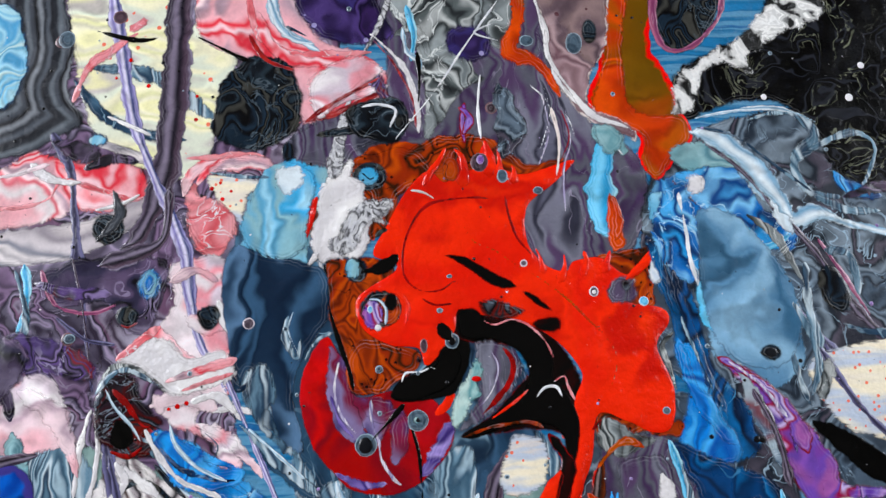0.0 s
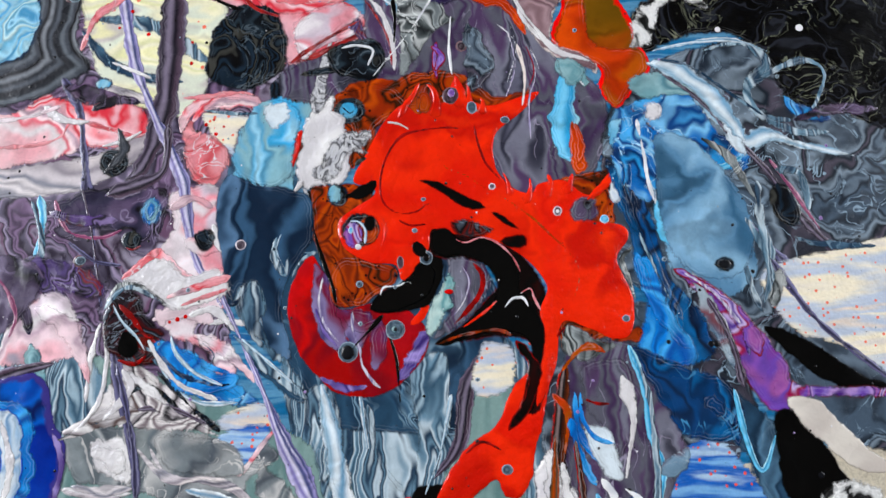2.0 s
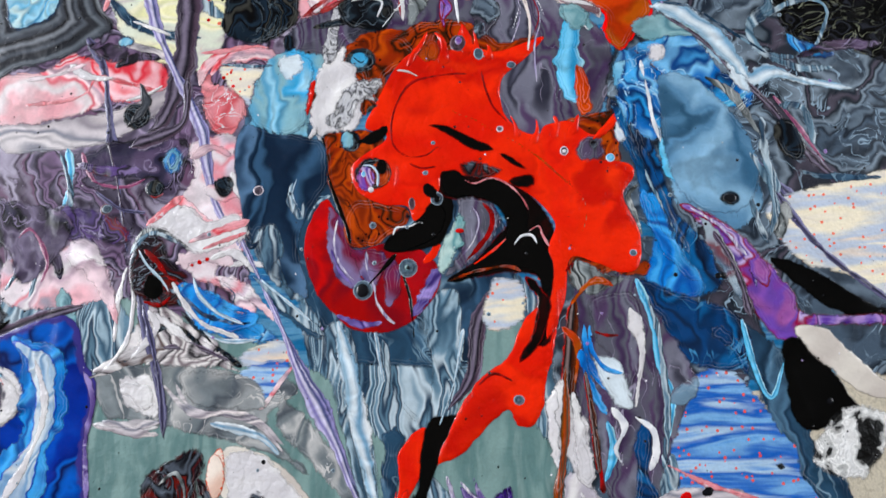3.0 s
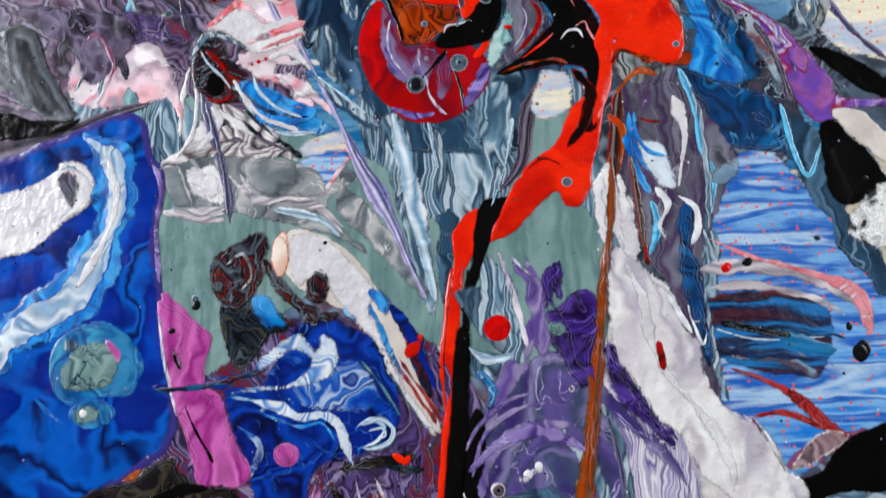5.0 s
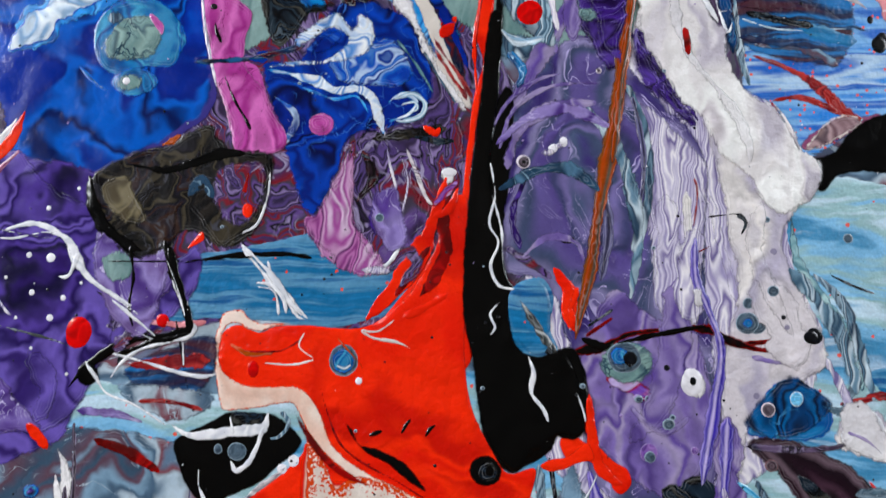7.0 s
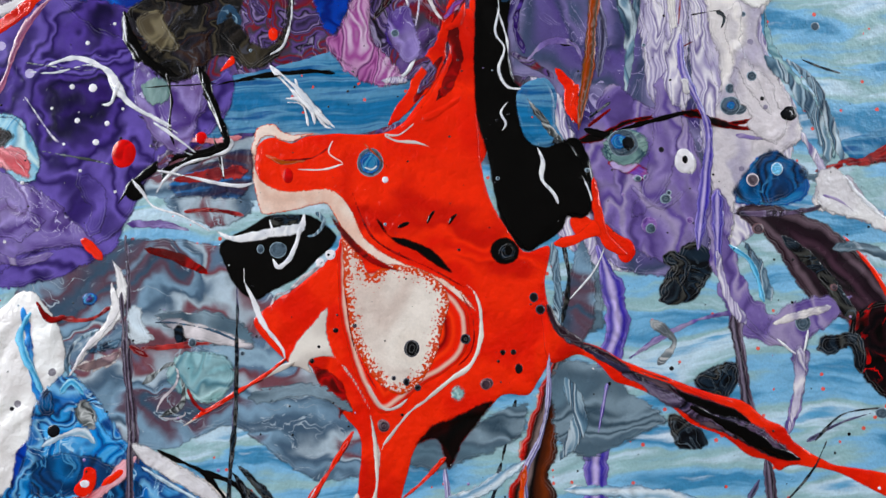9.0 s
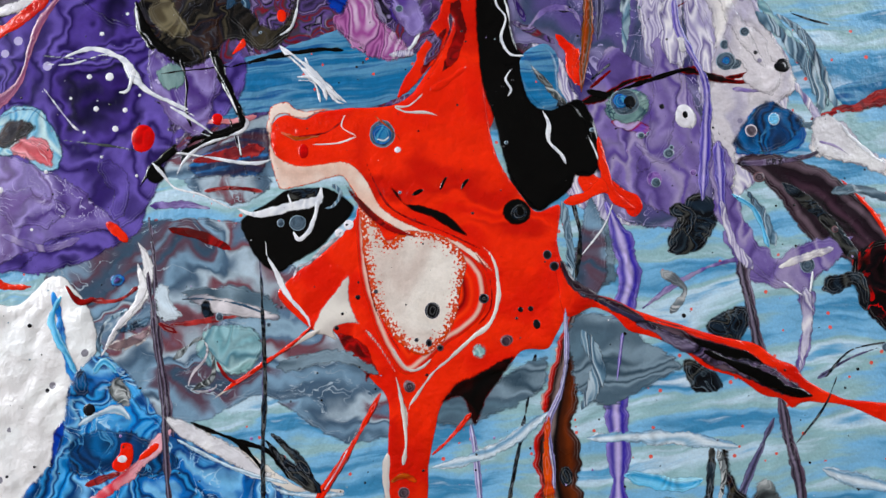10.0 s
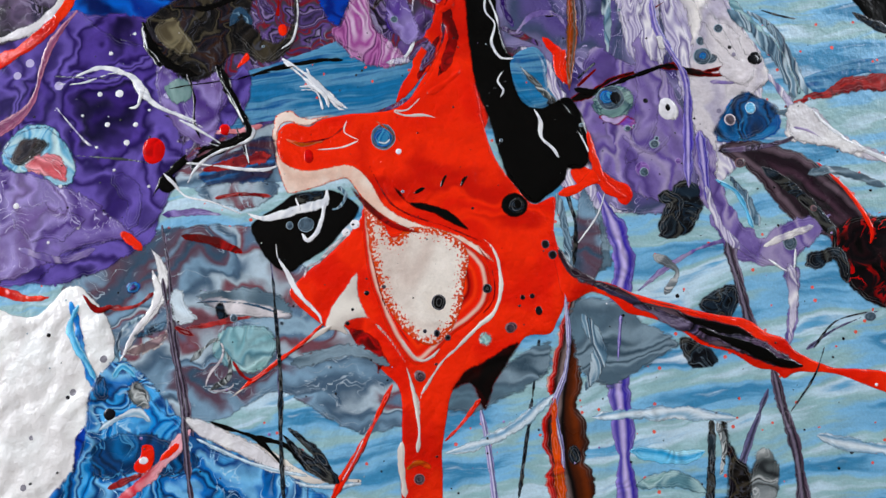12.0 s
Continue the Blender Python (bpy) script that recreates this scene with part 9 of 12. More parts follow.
run("paint_run", "white_blue", 0.25, "", [(-38.0, 120.0, 6.0), (-33.0, 97.0, 8.0), (-28.0, 70.0, 7.0), (-23.0, 43.0, 3.0)])
run("paint_run", "slate_pale", 0.25, "", [(-39.0, 98.0, 3.0), (-33.0, 72.0, 3.0), (-27.0, 50.0, 1.0)])
run("paint_run", "lav_dark", 0.25, "", [(-117.0, 141.0, 3.0), (-115.0, 126.0, 4.0), (-110.0, 108.0, 4.0), (-106.0, 92.0, 4.0), (-105.0, 79.0, 2.0)])
run("paint_run", "lavender", 0.25, "", [(-59.0, 117.0, 3.0), (-54.0, 103.0, 4.0), (-49.0, 93.0, 7.0), (-40.0, 77.0, 5.0), (-34.0, 61.0, 3.0), (-26.0, 43.0, 2.0)])
run("paint_run", "grey_white", 0.25, "", [(-129.0, 86.0, 2.0), (-118.0, 84.0, 5.0), (-106.0, 85.0, 2.0)])
run("paint_run", "white", 0.25, "", [(-129.0, 105.0, 1.0), (-121.0, 116.0, 3.0), (-119.0, 130.0, 2.0), (-120.0, 140.0, 1.0)])
run("paint_run", "white", 0.25, "", [(-115.0, 126.0, 3.0), (-106.0, 123.0, 6.0), (-97.0, 115.0, 3.0)])
run("paint_run", "plum_run", 0.25, "", [(-106.0, 113.0, 2.0), (-94.0, 113.0, 3.0), (-80.0, 107.0, 1.0)])
run("paint_run", "pink_pale", 0.25, "", [(-147.0, 151.0, 5.0), (-137.0, 146.0, 10.0), (-130.0, 136.0, 6.0), (-125.0, 123.0, 2.0)])
run("paint_run", "grey_olive", 0.25, "", [(-201.0, 159.0, 5.0), (-188.0, 144.0, 6.0), (-173.0, 127.0, 4.0)])
run("paint_run", "slate_pale", 0.25, "", [(-171.0, 138.0, 2.0), (-164.0, 147.0, 3.0), (-159.0, 145.0, 2.0), (-161.0, 135.0, 2.0)])
run("paint_run", "plum_dark", 0.25, "", [(-164.0, 165.0, 4.0), (-152.0, 151.0, 5.0), (-149.0, 142.0, 2.0)])
pour("paint_pour", "violet_dark", 0.15, "", [(27.0, 43.0), (34.0, 47.0), (39.0, 43.0), (40.0, 30.0), (34.0, 21.0), (28.0, 30.0)])
run("paint_run", "violet_dark", 0.25, "", [(25.0, 58.0, 3.0), (23.0, 52.0, 6.0), (25.0, 43.0, 4.0)])
run("paint_run", "lav_pour", 0.25, "", [(6.0, 59.0, 2.0), (14.0, 50.0, 7.0), (16.0, 37.0, 9.0), (17.0, 22.0, 6.0)])
run("paint_run", "violet_dark", 0.25, "", [(43.0, 25.0, 3.0), (50.0, 12.0, 5.0), (58.0, 0.0, 4.0), (65.0, -11.0, 2.0)])
run("paint_run", "white_net", 0.25, "", [(74.0, 33.0, 1.0), (77.0, 24.0, 2.0), (79.0, 28.0, 0.3)])
run("paint_run", "white_net", 0.25, "", [(73.0, 39.0, 1.0), (74.0, 33.0, 1.0), (79.0, 33.0, 1.0)])
run("paint_run", "slate_pale", 0.25, "", [(80.0, 41.0, 2.0), (81.0, 24.0, 3.0), (84.0, 7.0, 2.0)])
run("paint_run", "violet", 0.25, "", [(93.0, -4.0, 2.0), (96.0, -12.0, 2.0), (102.0, -22.0, 1.0)])
run("paint_run", "navy_brush", 0.25, "", [(83.0, 38.0, 6.0), (99.0, 34.0, 9.0), (111.0, 31.0, 8.0), (121.0, 27.0, 4.0)])
run("paint_run", "char", 0.25, "", [(84.0, 32.0, 3.0), (96.0, 29.0, 4.0), (110.0, 26.0, 3.0)])
run("paint_run", "blue_deep", 0.25, "", [(83.0, 22.0, 3.0), (97.0, 20.0, 4.0), (114.0, 18.0, 3.0)])
run("paint_run", "char", 0.25, "", [(122.0, 63.0, 3.0), (125.0, 62.0, 3.0)])
run("paint_run", "black_red", 0.25, "", [(35.0, 135.0, 4.0), (41.0, 126.0, 6.0), (39.0, 114.0, 4.0), (31.0, 103.0, 3.0)])
cell("paint_cell", "dot_grey", 30.0, 89.0, 2.25, 2.00, label="")
run("paint_thread", "dark_red", 0.25, "", [(15.0, 95.0, 1.0), (21.0, 99.0, 1.0), (28.0, 96.0, 0.3)])

# last touches below
run("paint_run", "black", 0.25, "glossy black poured paint", [(-172.0, -79.0, 1.0), (-160.0, -86.0, 1.0), (-153.0, -93.0, 2.0), (-150.0, -98.0, 1.0)])
run("paint_run", "lilac", 0.25, "", [(-177.0, -126.0, 4.0), (-162.0, -127.0, 3.0), (-151.0, -130.0, 2.0)])
run("paint_run", "plum_violet", 0.25, "", [(-166.0, -93.0, 8.0), (-158.0, -91.0, 7.0), (-162.0, -104.0, 5.0)])
run("paint_run", "white_net", 0.25, "", [(-103.0, -67.0, 1.0), (-100.0, -75.0, 2.0), (-94.0, -82.0, 4.0), (-91.0, -88.0, 2.0), (-87.0, -90.0, 0.3)])
run("paint_run", "white_net", 0.25, "", [(-107.0, -77.0, 1.0), (-100.0, -79.0, 1.0), (-98.0, -88.0, 1.0)])
pour("paint_pour", "slate_swirl", 0.15, "", [(-160.0, -115.0), (-126.0, -118.0), (-125.0, -125.0), (-138.0, -130.0), (-153.0, -125.0)])
run("paint_run", "red_brown", 0.25, "", [(-153.0, -122.0, 2.0), (-140.0, -122.0, 2.0), (-127.0, -125.0, 1.0)])
run("paint_run", "plum_dark", 0.25, "", [(12.0, -187.0, 2.0), (31.0, -199.0, 4.0), (51.0, -213.0, 6.0), (77.0, -225.0, 9.0), (98.0, -237.0, 4.0)])
run("paint_run", "black", 0.25, "glossy black poured paint", [(54.0, -213.0, 2.0), (70.0, -222.0, 5.0), (88.0, -233.0, 5.0), (98.0, -237.0, 2.0)])
run("paint_run", "lavender", 0.25, "", [(-1.0, -189.0, 1.0), (-3.0, -210.0, 2.0), (-7.0, -224.0, 2.0), (-14.0, -238.0, 3.0), (-14.0, -258.0, 2.0), (-16.0, -272.0, 1.0)])
run("paint_run", "orange_flat", 0.25, "", [(-13.0, -233.0, 3.0), (-16.0, -248.0, 3.0), (-17.0, -267.0, 5.0), (-18.0, -289.0, 6.0)])
run("paint_run", "violet_run", 0.25, "", [(73.0, -126.0, 5.0), (72.0, -142.0, 5.0), (71.0, -158.0, 4.0)])
run("paint_run", "lav_white", 0.25, "", [(71.0, -150.0, 3.0), (74.0, -169.0, 4.0), (81.0, -181.0, 4.0)])
run("paint_run", "offwhite", 0.25, "", [(91.0, -182.0, 2.0), (102.0, -179.0, 4.0), (116.0, -176.0, 3.0)])
run("paint_run", "white_net", 0.25, "", [(93.0, -188.0, 1.0), (102.0, -195.0, 1.0), (106.0, -185.0, 1.0)])
run("paint_run", "lav_white", 0.25, "", [(102.0, -192.0, 7.0), (100.0, -210.0, 4.0), (94.0, -227.0, 2.0)])
run("paint_run", "lav_pour", 0.25, "", [(56.0, -74.0, 11.0), (54.0, -99.0, 12.0), (47.0, -122.0, 11.0), (37.0, -134.0, 8.0)])
pour("paint_pour", "brush_blue", 0.15, "", [(-7.0, -80.0), (0.0, -73.0), (6.0, -78.0), (7.0, -92.0), (10.0, -100.0), (3.0, -104.0), (-5.0, -101.0), (-9.0, -92.0)], creep=0.3)
run("paint_run", "char", 0.25, "", [(-6.0, -81.0, 1.0), (-2.0, -90.0, 3.0), (6.0, -100.0, 4.0), (13.0, -105.0, 3.0)])
run("paint_run", "white_net", 0.25, "", [(-6.0, -79.0, 0.3), (-4.0, -90.0, 1.0), (0.0, -102.0, 1.0)])
pour("paint_pour", "black", 0.15, "glossy black poured paint", [(10.0, -102.0), (17.0, -100.0), (22.0, -116.0), (20.0, -132.0), (11.0, -133.0), (6.0, -122.0)], creep=0.6)
run("paint_run", "red", 0.25, "glossy bright red poured paint", [(22.0, -116.0, 2.0), (23.0, -132.0, 4.0), (26.0, -144.0, 5.0), (34.0, -150.0, 3.0)])
run("paint_run", "red", 0.25, "glossy bright red poured paint", [(18.0, -77.0, 4.0), (14.0, -84.0, 6.0), (17.0, -93.0, 3.0)])
pour("paint_pour", "red", 0.15, "glossy bright red poured paint", [(3.0, -144.0), (7.0, -141.0), (15.0, -139.0), (21.0, -135.0), (24.0, -141.0), (17.0, -143.0), (9.0, -146.0)], creep=0.5)
run("paint_run", "black", 0.25, "glossy black poured paint", [(20.0, -96.0, 6.0), (29.0, -99.0, 3.0), (39.0, -96.0, 2.0), (53.0, -93.0, 2.0), (67.0, -91.0, 2.0), (74.0, -96.0, 3.0), (81.0, -99.0, 1.0)])
run("paint_run", "black_red", 0.25, "", [(67.0, -90.0, 2.0), (75.0, -96.0, 4.0), (92.0, -100.0, 1.0), (105.0, -95.0, 2.0)])
run("paint_thread", "char", 0.25, "", [(22.0, -91.0, 1.0), (31.0, -85.0, 1.0)])
cell("paint_cell", "dot_dark", 106.0, -94.0, 3.30, label="")
cells("paint_cell", "dot_violet", [(52.0, -128.0, 2.50), (61.0, -137.0, 1.50), (44.0, -138.0, 3.50), (89.0, -83.0, 2.00), (40.0, -118.0, 1.50)])
run("paint_run", "lav_white", 0.25, "", [(64.0, -53.0, 8.0), (59.0, -74.0, 10.0), (62.0, -89.0, 8.0)])
run("paint_run", "offwhite", 0.25, "", [(86.0, -73.0, 16.0), (94.0, -88.0, 18.0), (99.0, -106.0, 10.0)])
run("paint_run", "slate_pale", 0.25, "", [(98.0, -69.0, 6.0), (109.0, -82.0, 6.0), (117.0, -97.0, 7.0), (121.0, -115.0, 5.0)])
run("paint_run", "red_brown", 0.25, "", [(124.0, -116.0, 3.0), (146.0, -113.0, 9.0), (173.0, -114.0, 9.0)])
pour("paint_pour", "brush_blue", 0.15, "", [(128.0, -107.0), (148.0, -102.0), (175.0, -103.0), (173.0, -111.0), (147.0, -109.0), (132.0, -115.0)])
run("paint_run", "char", 0.25, "", [(156.0, -79.0, 2.0), (163.0, -85.0, 4.0), (177.0, -95.0, 5.0)])
run("paint_run", "red", 0.25, "glossy bright red poured paint", [(-33.0, -34.0, 3.0), (-38.0, -52.0, 7.0), (-45.0, -67.0, 8.0), (-55.0, -80.0, 7.0), (-63.0, -89.0, 4.0)])
run("paint_run", "dark_red", 0.25, "", [(-39.0, -61.0, 2.0), (-46.0, -71.0, 4.0), (-52.0, -80.0, 2.0)])
run("paint_run", "plum_violet", 0.25, "", [(-50.0, -60.0, 4.0), (-44.0, -67.0, 5.0), (-50.0, -76.0, 3.0)])
run("paint_run", "char", 0.25, "", [(-61.0, -69.0, 1.0), (-70.0, -67.0, 2.0), (-79.0, -65.0, 1.0)])
run("paint_run", "black", 0.25, "glossy black poured paint", [(-175.0, -33.0, 3.0), (-172.0, -49.0, 3.0), (-162.0, -62.0, 3.0), (-152.0, -67.0, 2.0)])
run("paint_run", "royal_dark", 0.25, "", [(-136.0, 15.0, 3.0), (-117.0, 15.0, 2.0), (-106.0, 15.0, 3.0)])
run("paint_run", "cream", 0.25, "", [(-51.0, 53.0, 6.0), (-42.0, 36.0, 6.0), (-35.0, 19.0, 4.0), (-26.0, 2.0, 2.0)])

# last touches above
run("paint_run", "slate_pale", 0.25, "", [(-64.0, 176.0, 2.0), (-60.0, 169.0, 5.0), (-61.0, 157.0, 5.0), (-56.0, 145.0, 3.0)])
run("paint_run", "slate_pale", 0.25, "", [(-55.0, 176.0, 1.0), (-53.0, 168.0, 2.0), (-51.0, 176.0, 1.0)])
run("paint_run", "slate_pale", 0.25, "", [(-71.0, 159.0, 4.0), (-67.0, 149.0, 8.0), (-57.0, 138.0, 8.0), (-51.0, 128.0, 2.0)])
run("paint_run", "white_blue", 0.25, "", [(-63.0, 149.0, 2.0), (-57.0, 138.0, 2.0), (-52.0, 129.0, 1.0)])
run("paint_run", "blue_grey", 0.25, "", [(-69.0, 209.0, 8.0), (-61.0, 205.0, 10.0), (-51.0, 201.0, 4.0)])
run("paint_thread", "slate_pale", 0.25, "", [(-75.0, 193.0, 1.0), (-75.0, 177.0, 0.3), (-72.0, 165.0, 1.0), (-73.0, 151.0, 1.0)])
run("paint_run", "slate_pale", 0.25, "", [(-50.0, 161.0, 1.0), (-46.0, 168.0, 2.0), (-40.0, 171.0, 0.3)])
run("paint_run", "white_net", 0.25, "", [(18.0, 288.0, 0.3), (11.0, 284.0, 1.0), (20.0, 281.0, 0.3)])
run("paint_run", "grey_olive", 0.25, "", [(-19.0, 283.0, 3.0), (-11.0, 286.0, 4.0), (-6.0, 274.0, 3.0)])
run("paint_run", "sky_run", 0.25, "", [(-15.0, 295.0, 3.0), (-12.0, 283.0, 3.0), (-13.0, 272.0, 2.0)])
run("paint_run", "plum_violet", 0.25, "", [(-36.0, 270.0, 5.0), (-27.0, 265.0, 6.0), (-19.0, 252.0, 3.0)])
run("paint_run", "char", 0.25, "", [(-48.0, 243.0, 2.0), (-35.0, 245.0, 4.0), (-21.0, 247.0, 3.0)])
run("paint_run", "white_net", 0.25, "", [(-31.0, 255.0, 1.0), (-23.0, 252.0, 1.0), (-19.0, 249.0, 1.0)])
run("paint_run", "white_net", 0.25, "", [(-21.0, 251.0, 1.0), (-14.0, 249.0, 1.0), (-9.0, 251.0, 0.3)])
run("paint_run", "slate_right", 0.25, "", [(20.0, 263.0, 9.0), (24.0, 248.0, 13.0), (21.0, 235.0, 8.0)])
run("paint_run", "violet", 0.25, "", [(5.0, 254.0, 2.0), (9.0, 250.0, 3.0), (6.0, 243.0, 2.0)])
run("paint_run", "white_net", 0.25, "", [(32.0, 263.0, 1.0), (38.0, 257.0, 0.3), (39.0, 249.0, 0.3), (36.0, 237.0, 0.3)])
run("paint_run", "white_net", 0.25, "", [(-49.0, 176.0, 0.3), (-46.0, 172.0, 0.3), (-42.0, 176.0, 0.3)])
run("paint_run", "blue_deep", 0.25, "", [(73.0, 205.0, 5.0), (80.0, 188.0, 6.0), (83.0, 176.0, 4.0)])
run("paint_run", "slate_pale", 0.25, "", [(84.0, 176.0, 2.0), (90.0, 160.0, 2.0), (97.0, 144.0, 1.0)])
run("paint_run", "sky_run", 0.25, "", [(92.0, 188.0, 6.0), (96.0, 176.0, 9.0), (101.0, 168.0, 4.0)])
run("paint_run", "slate_swirl", 0.25, "", [(103.0, 160.0, 4.0), (109.0, 144.0, 7.0), (116.0, 124.0, 4.0)])
run("paint_run", "plum_run", 0.25, "", [(108.0, 150.0, 2.0), (115.0, 136.0, 3.0), (119.0, 117.0, 3.0)])
run("paint_run", "slate_pale", 0.25, "", [(122.0, 167.0, 2.0), (126.0, 151.0, 3.0), (130.0, 142.0, 2.0)])
run("paint_run", "grey_olive", 0.25, "", [(111.0, 213.0, 2.0), (121.0, 205.0, 4.0), (130.0, 188.0, 2.0)])
run("paint_run", "pink_rim", 0.25, "", [(136.0, 205.0, 1.0), (143.0, 194.0, 2.0), (154.0, 175.0, 1.0)])
run("paint_run", "slate_pale", 0.25, "", [(139.0, 200.0, 5.0), (148.0, 198.0, 4.0), (150.0, 184.0, 2.0)])
run("paint_run", "slate", 0.25, "", [(143.0, 173.0, 2.0), (153.0, 170.0, 4.0), (174.0, 169.0, 3.0)])
run("paint_run", "pink", 0.25, "", [(-98.0, 189.0, 3.0), (-89.0, 193.0, 5.0), (-81.0, 189.0, 3.0)])
run("paint_run", "pink_pale", 0.25, "", [(-92.0, 177.0, 5.0), (-84.0, 173.0, 8.0), (-76.0, 177.0, 4.0)])
run("paint_run", "white", 0.25, "", [(-81.0, 183.0, 2.0), (-78.0, 175.0, 4.0), (-75.0, 169.0, 2.0)])
run("paint_thread", "plum_run", 0.25, "", [(-133.0, 199.0, 1.0), (-128.0, 181.0, 1.0), (-124.0, 161.0, 1.0)])
run("paint_run", "plum_violet", 0.25, "", [(-145.0, 189.0, 3.0), (-133.0, 185.0, 5.0), (-118.0, 185.0, 4.0)])
run("paint_run", "lav_dark", 0.25, "", [(-137.0, 177.0, 1.0), (-126.0, 169.0, 2.0), (-115.0, 167.0, 1.0)])
run("paint_run", "slate_pale", 0.25, "", [(-104.0, 161.0, 1.0), (-93.0, 156.0, 1.0), (-84.0, 149.0, 1.0)])
run("paint_run", "pink_pale", 0.25, "", [(-102.0, 146.0, 7.0), (-92.0, 149.0, 8.0), (-80.0, 145.0, 4.0)])
cells("paint_drop", "dot_red", [(-93.0, 146.0, 1.00), (-90.0, 147.0, 0.80), (-96.0, 145.0, 0.60)])

# ridges and bands on the violet and white side
# on the white, lavender runs put the shading of its ridges into colour
run("paint_run", "lav_white", 0.25, "", [(49.0, 37.0, 3.0), (54.0, 12.0, 3.0), (68.0, -8.0, 3.0), (78.0, -26.0, 2.0)])
run("paint_run", "white", 0.25, "", [(52.0, 51.0, 4.0), (59.0, 25.0, 6.0), (70.0, -2.0, 6.0), (84.0, -20.0, 7.0), (97.0, -31.0, 3.0)])
run("paint_run", "offwhite", 0.25, "", [(65.0, 27.0, 2.0), (71.0, 9.0, 3.0), (83.0, -9.0, 3.0)])
run("paint_run", "lav_pour", 0.25, "", [(89.0, -4.0, 1.0), (96.0, -14.0, 2.0), (101.0, -25.0, 2.0)])
run("paint_run", "lav_white", 0.25, "", [(69.0, -41.0, 3.0), (73.0, -61.0, 4.0), (78.0, -82.0, 3.0)])
run("paint_run", "offwhite", 0.25, "", [(88.0, -44.0, 7.0), (85.0, -61.0, 8.0), (90.0, -77.0, 8.0), (98.0, -94.0, 5.0)])
run("paint_run", "plum_violet", 0.25, "", [(-10.0, -61.0, 3.0), (-0.0, -67.0, 4.0), (8.0, -73.0, 3.0)])
run("paint_run", "slate_pale", 0.25, "", [(18.0, -3.0, 3.0), (31.0, -17.0, 6.0), (39.0, -37.0, 6.0), (41.0, -61.0, 5.0), (38.0, -80.0, 3.0)])
run("paint_run", "lav_pour", 0.25, "", [(-9.0, -30.0, 5.0), (-4.0, -14.0, 6.0), (9.0, -6.0, 6.0), (25.0, -4.0, 3.0)])
run("paint_run", "violet_dark", 0.25, "", [(-4.0, -61.0, 3.0), (-7.0, -48.0, 3.0), (-2.0, -34.0, 2.0)])
run("paint_run", "lav_dark", 0.25, "", [(26.0, -30.0, 2.0), (30.0, -52.0, 4.0), (27.0, -73.0, 3.0)])
cells("paint_cell", "dot_white_ring", [(-3.0, -27.0, 2.25), (27.0, 9.0, 1.20)])
cells("paint_drop", "dot_white", [(13.0, -19.0, 1.50), (9.0, -22.0, 1.75), (11.0, -21.0, 1.00)])
run("paint_thread", "black", 0.25, "glossy black poured paint", [(68.0, -49.0, 1.0), (79.0, -48.0, 0.3), (83.0, -52.0, 1.0)])
run("paint_thread", "black_red", 0.25, "", [(63.0, -63.0, 1.0), (69.0, -60.0, 0.3)])
cell("paint_cell", "cell_blue", 38.0, -102.0, 5.00, 4.50, label="")
cell("paint_cell", "dot_dark", 39.0, -102.0, 2.25, 2.75, label="")
run("paint_run", "lav_pour", 0.25, "", [(37.0, -121.0, 2.0), (49.0, -131.0, 3.0), (60.0, -124.0, 2.0)])
run("paint_run", "rust_run", 0.25, "", [(44.0, 69.0, 2.0), (41.0, 44.0, 4.0), (37.0, 19.0, 5.0), (34.0, -4.0, 6.0), (30.0, -26.0, 6.0), (26.0, -48.0, 5.0), (23.0, -69.0, 5.0), (19.0, -86.0, 4.0), (17.0, -97.0, 2.0)])
run("paint_run", "white_blue", 0.25, "", [(2.0, -245.0, 5.0), (34.0, -248.0, 7.0), (64.0, -255.0, 4.0)])
run("paint_run", "sky_run", 0.25, "", [(16.0, -262.0, 5.0), (36.0, -268.0, 7.0), (48.0, -267.0, 3.0)])
run("paint_run", "teal_pale", 0.25, "", [(16.0, -277.0, 6.0), (34.0, -277.0, 8.0), (45.0, -284.0, 4.0)])
run("paint_run", "white_blue", 0.25, "", [(99.0, -268.0, 5.0), (115.0, -275.0, 7.0), (144.0, -282.0, 5.0)])


# the pale folds above
pour("paint_pour", "slate_flat", 0.12, "", [(-75.9, 202.5), (-67.8, 200.5), (-50.7, 196.4), (-43.3, 192.3), (-41.8, 176.6), (-45.6, 168.7), (-50.5, 160.9), (-53, 149.4), (-49, 130.5), (-56.7, 132.4), (-62.9, 145.7), (-69.1, 157.2), (-71.8, 151.1), (-76.1, 161.1), (-79.3, 176.8), (-80.4, 190.8)], creep=0.5)
pour("paint_pour", "sky", 0.12, "", [(-73, 215.4), (-65.8, 230.1), (-55.7, 233.3), (-47.4, 227.6), (-48.7, 213.3), (-49.8, 200.9), (-58.7, 196.4), (-70.8, 200.9), (-74.1, 208.1)], creep=0.8)
pour("paint_pour", "white_blue", 0.1, "", [(-61.8, 230.1), (-53.6, 232.2), (-50.4, 225.9), (-55.3, 220.6), (-60.5, 221.6)], creep=1.2)
run("paint_run", "slate_flat", 0.14, "", [(-76.3, 161.1, 1.9), (-72.8, 151.5, 2.7), (-67.1, 155.3, 1.5)])
pour("paint_pour", "blue_grey", 0.12, "", [(91.3, 213.2), (104.1, 215.3), (115.9, 204.7), (125.5, 190.1), (128.8, 173.7), (122.3, 158.7), (107.9, 156.9), (96.3, 165.9), (91.4, 184.1)], creep=0.6)
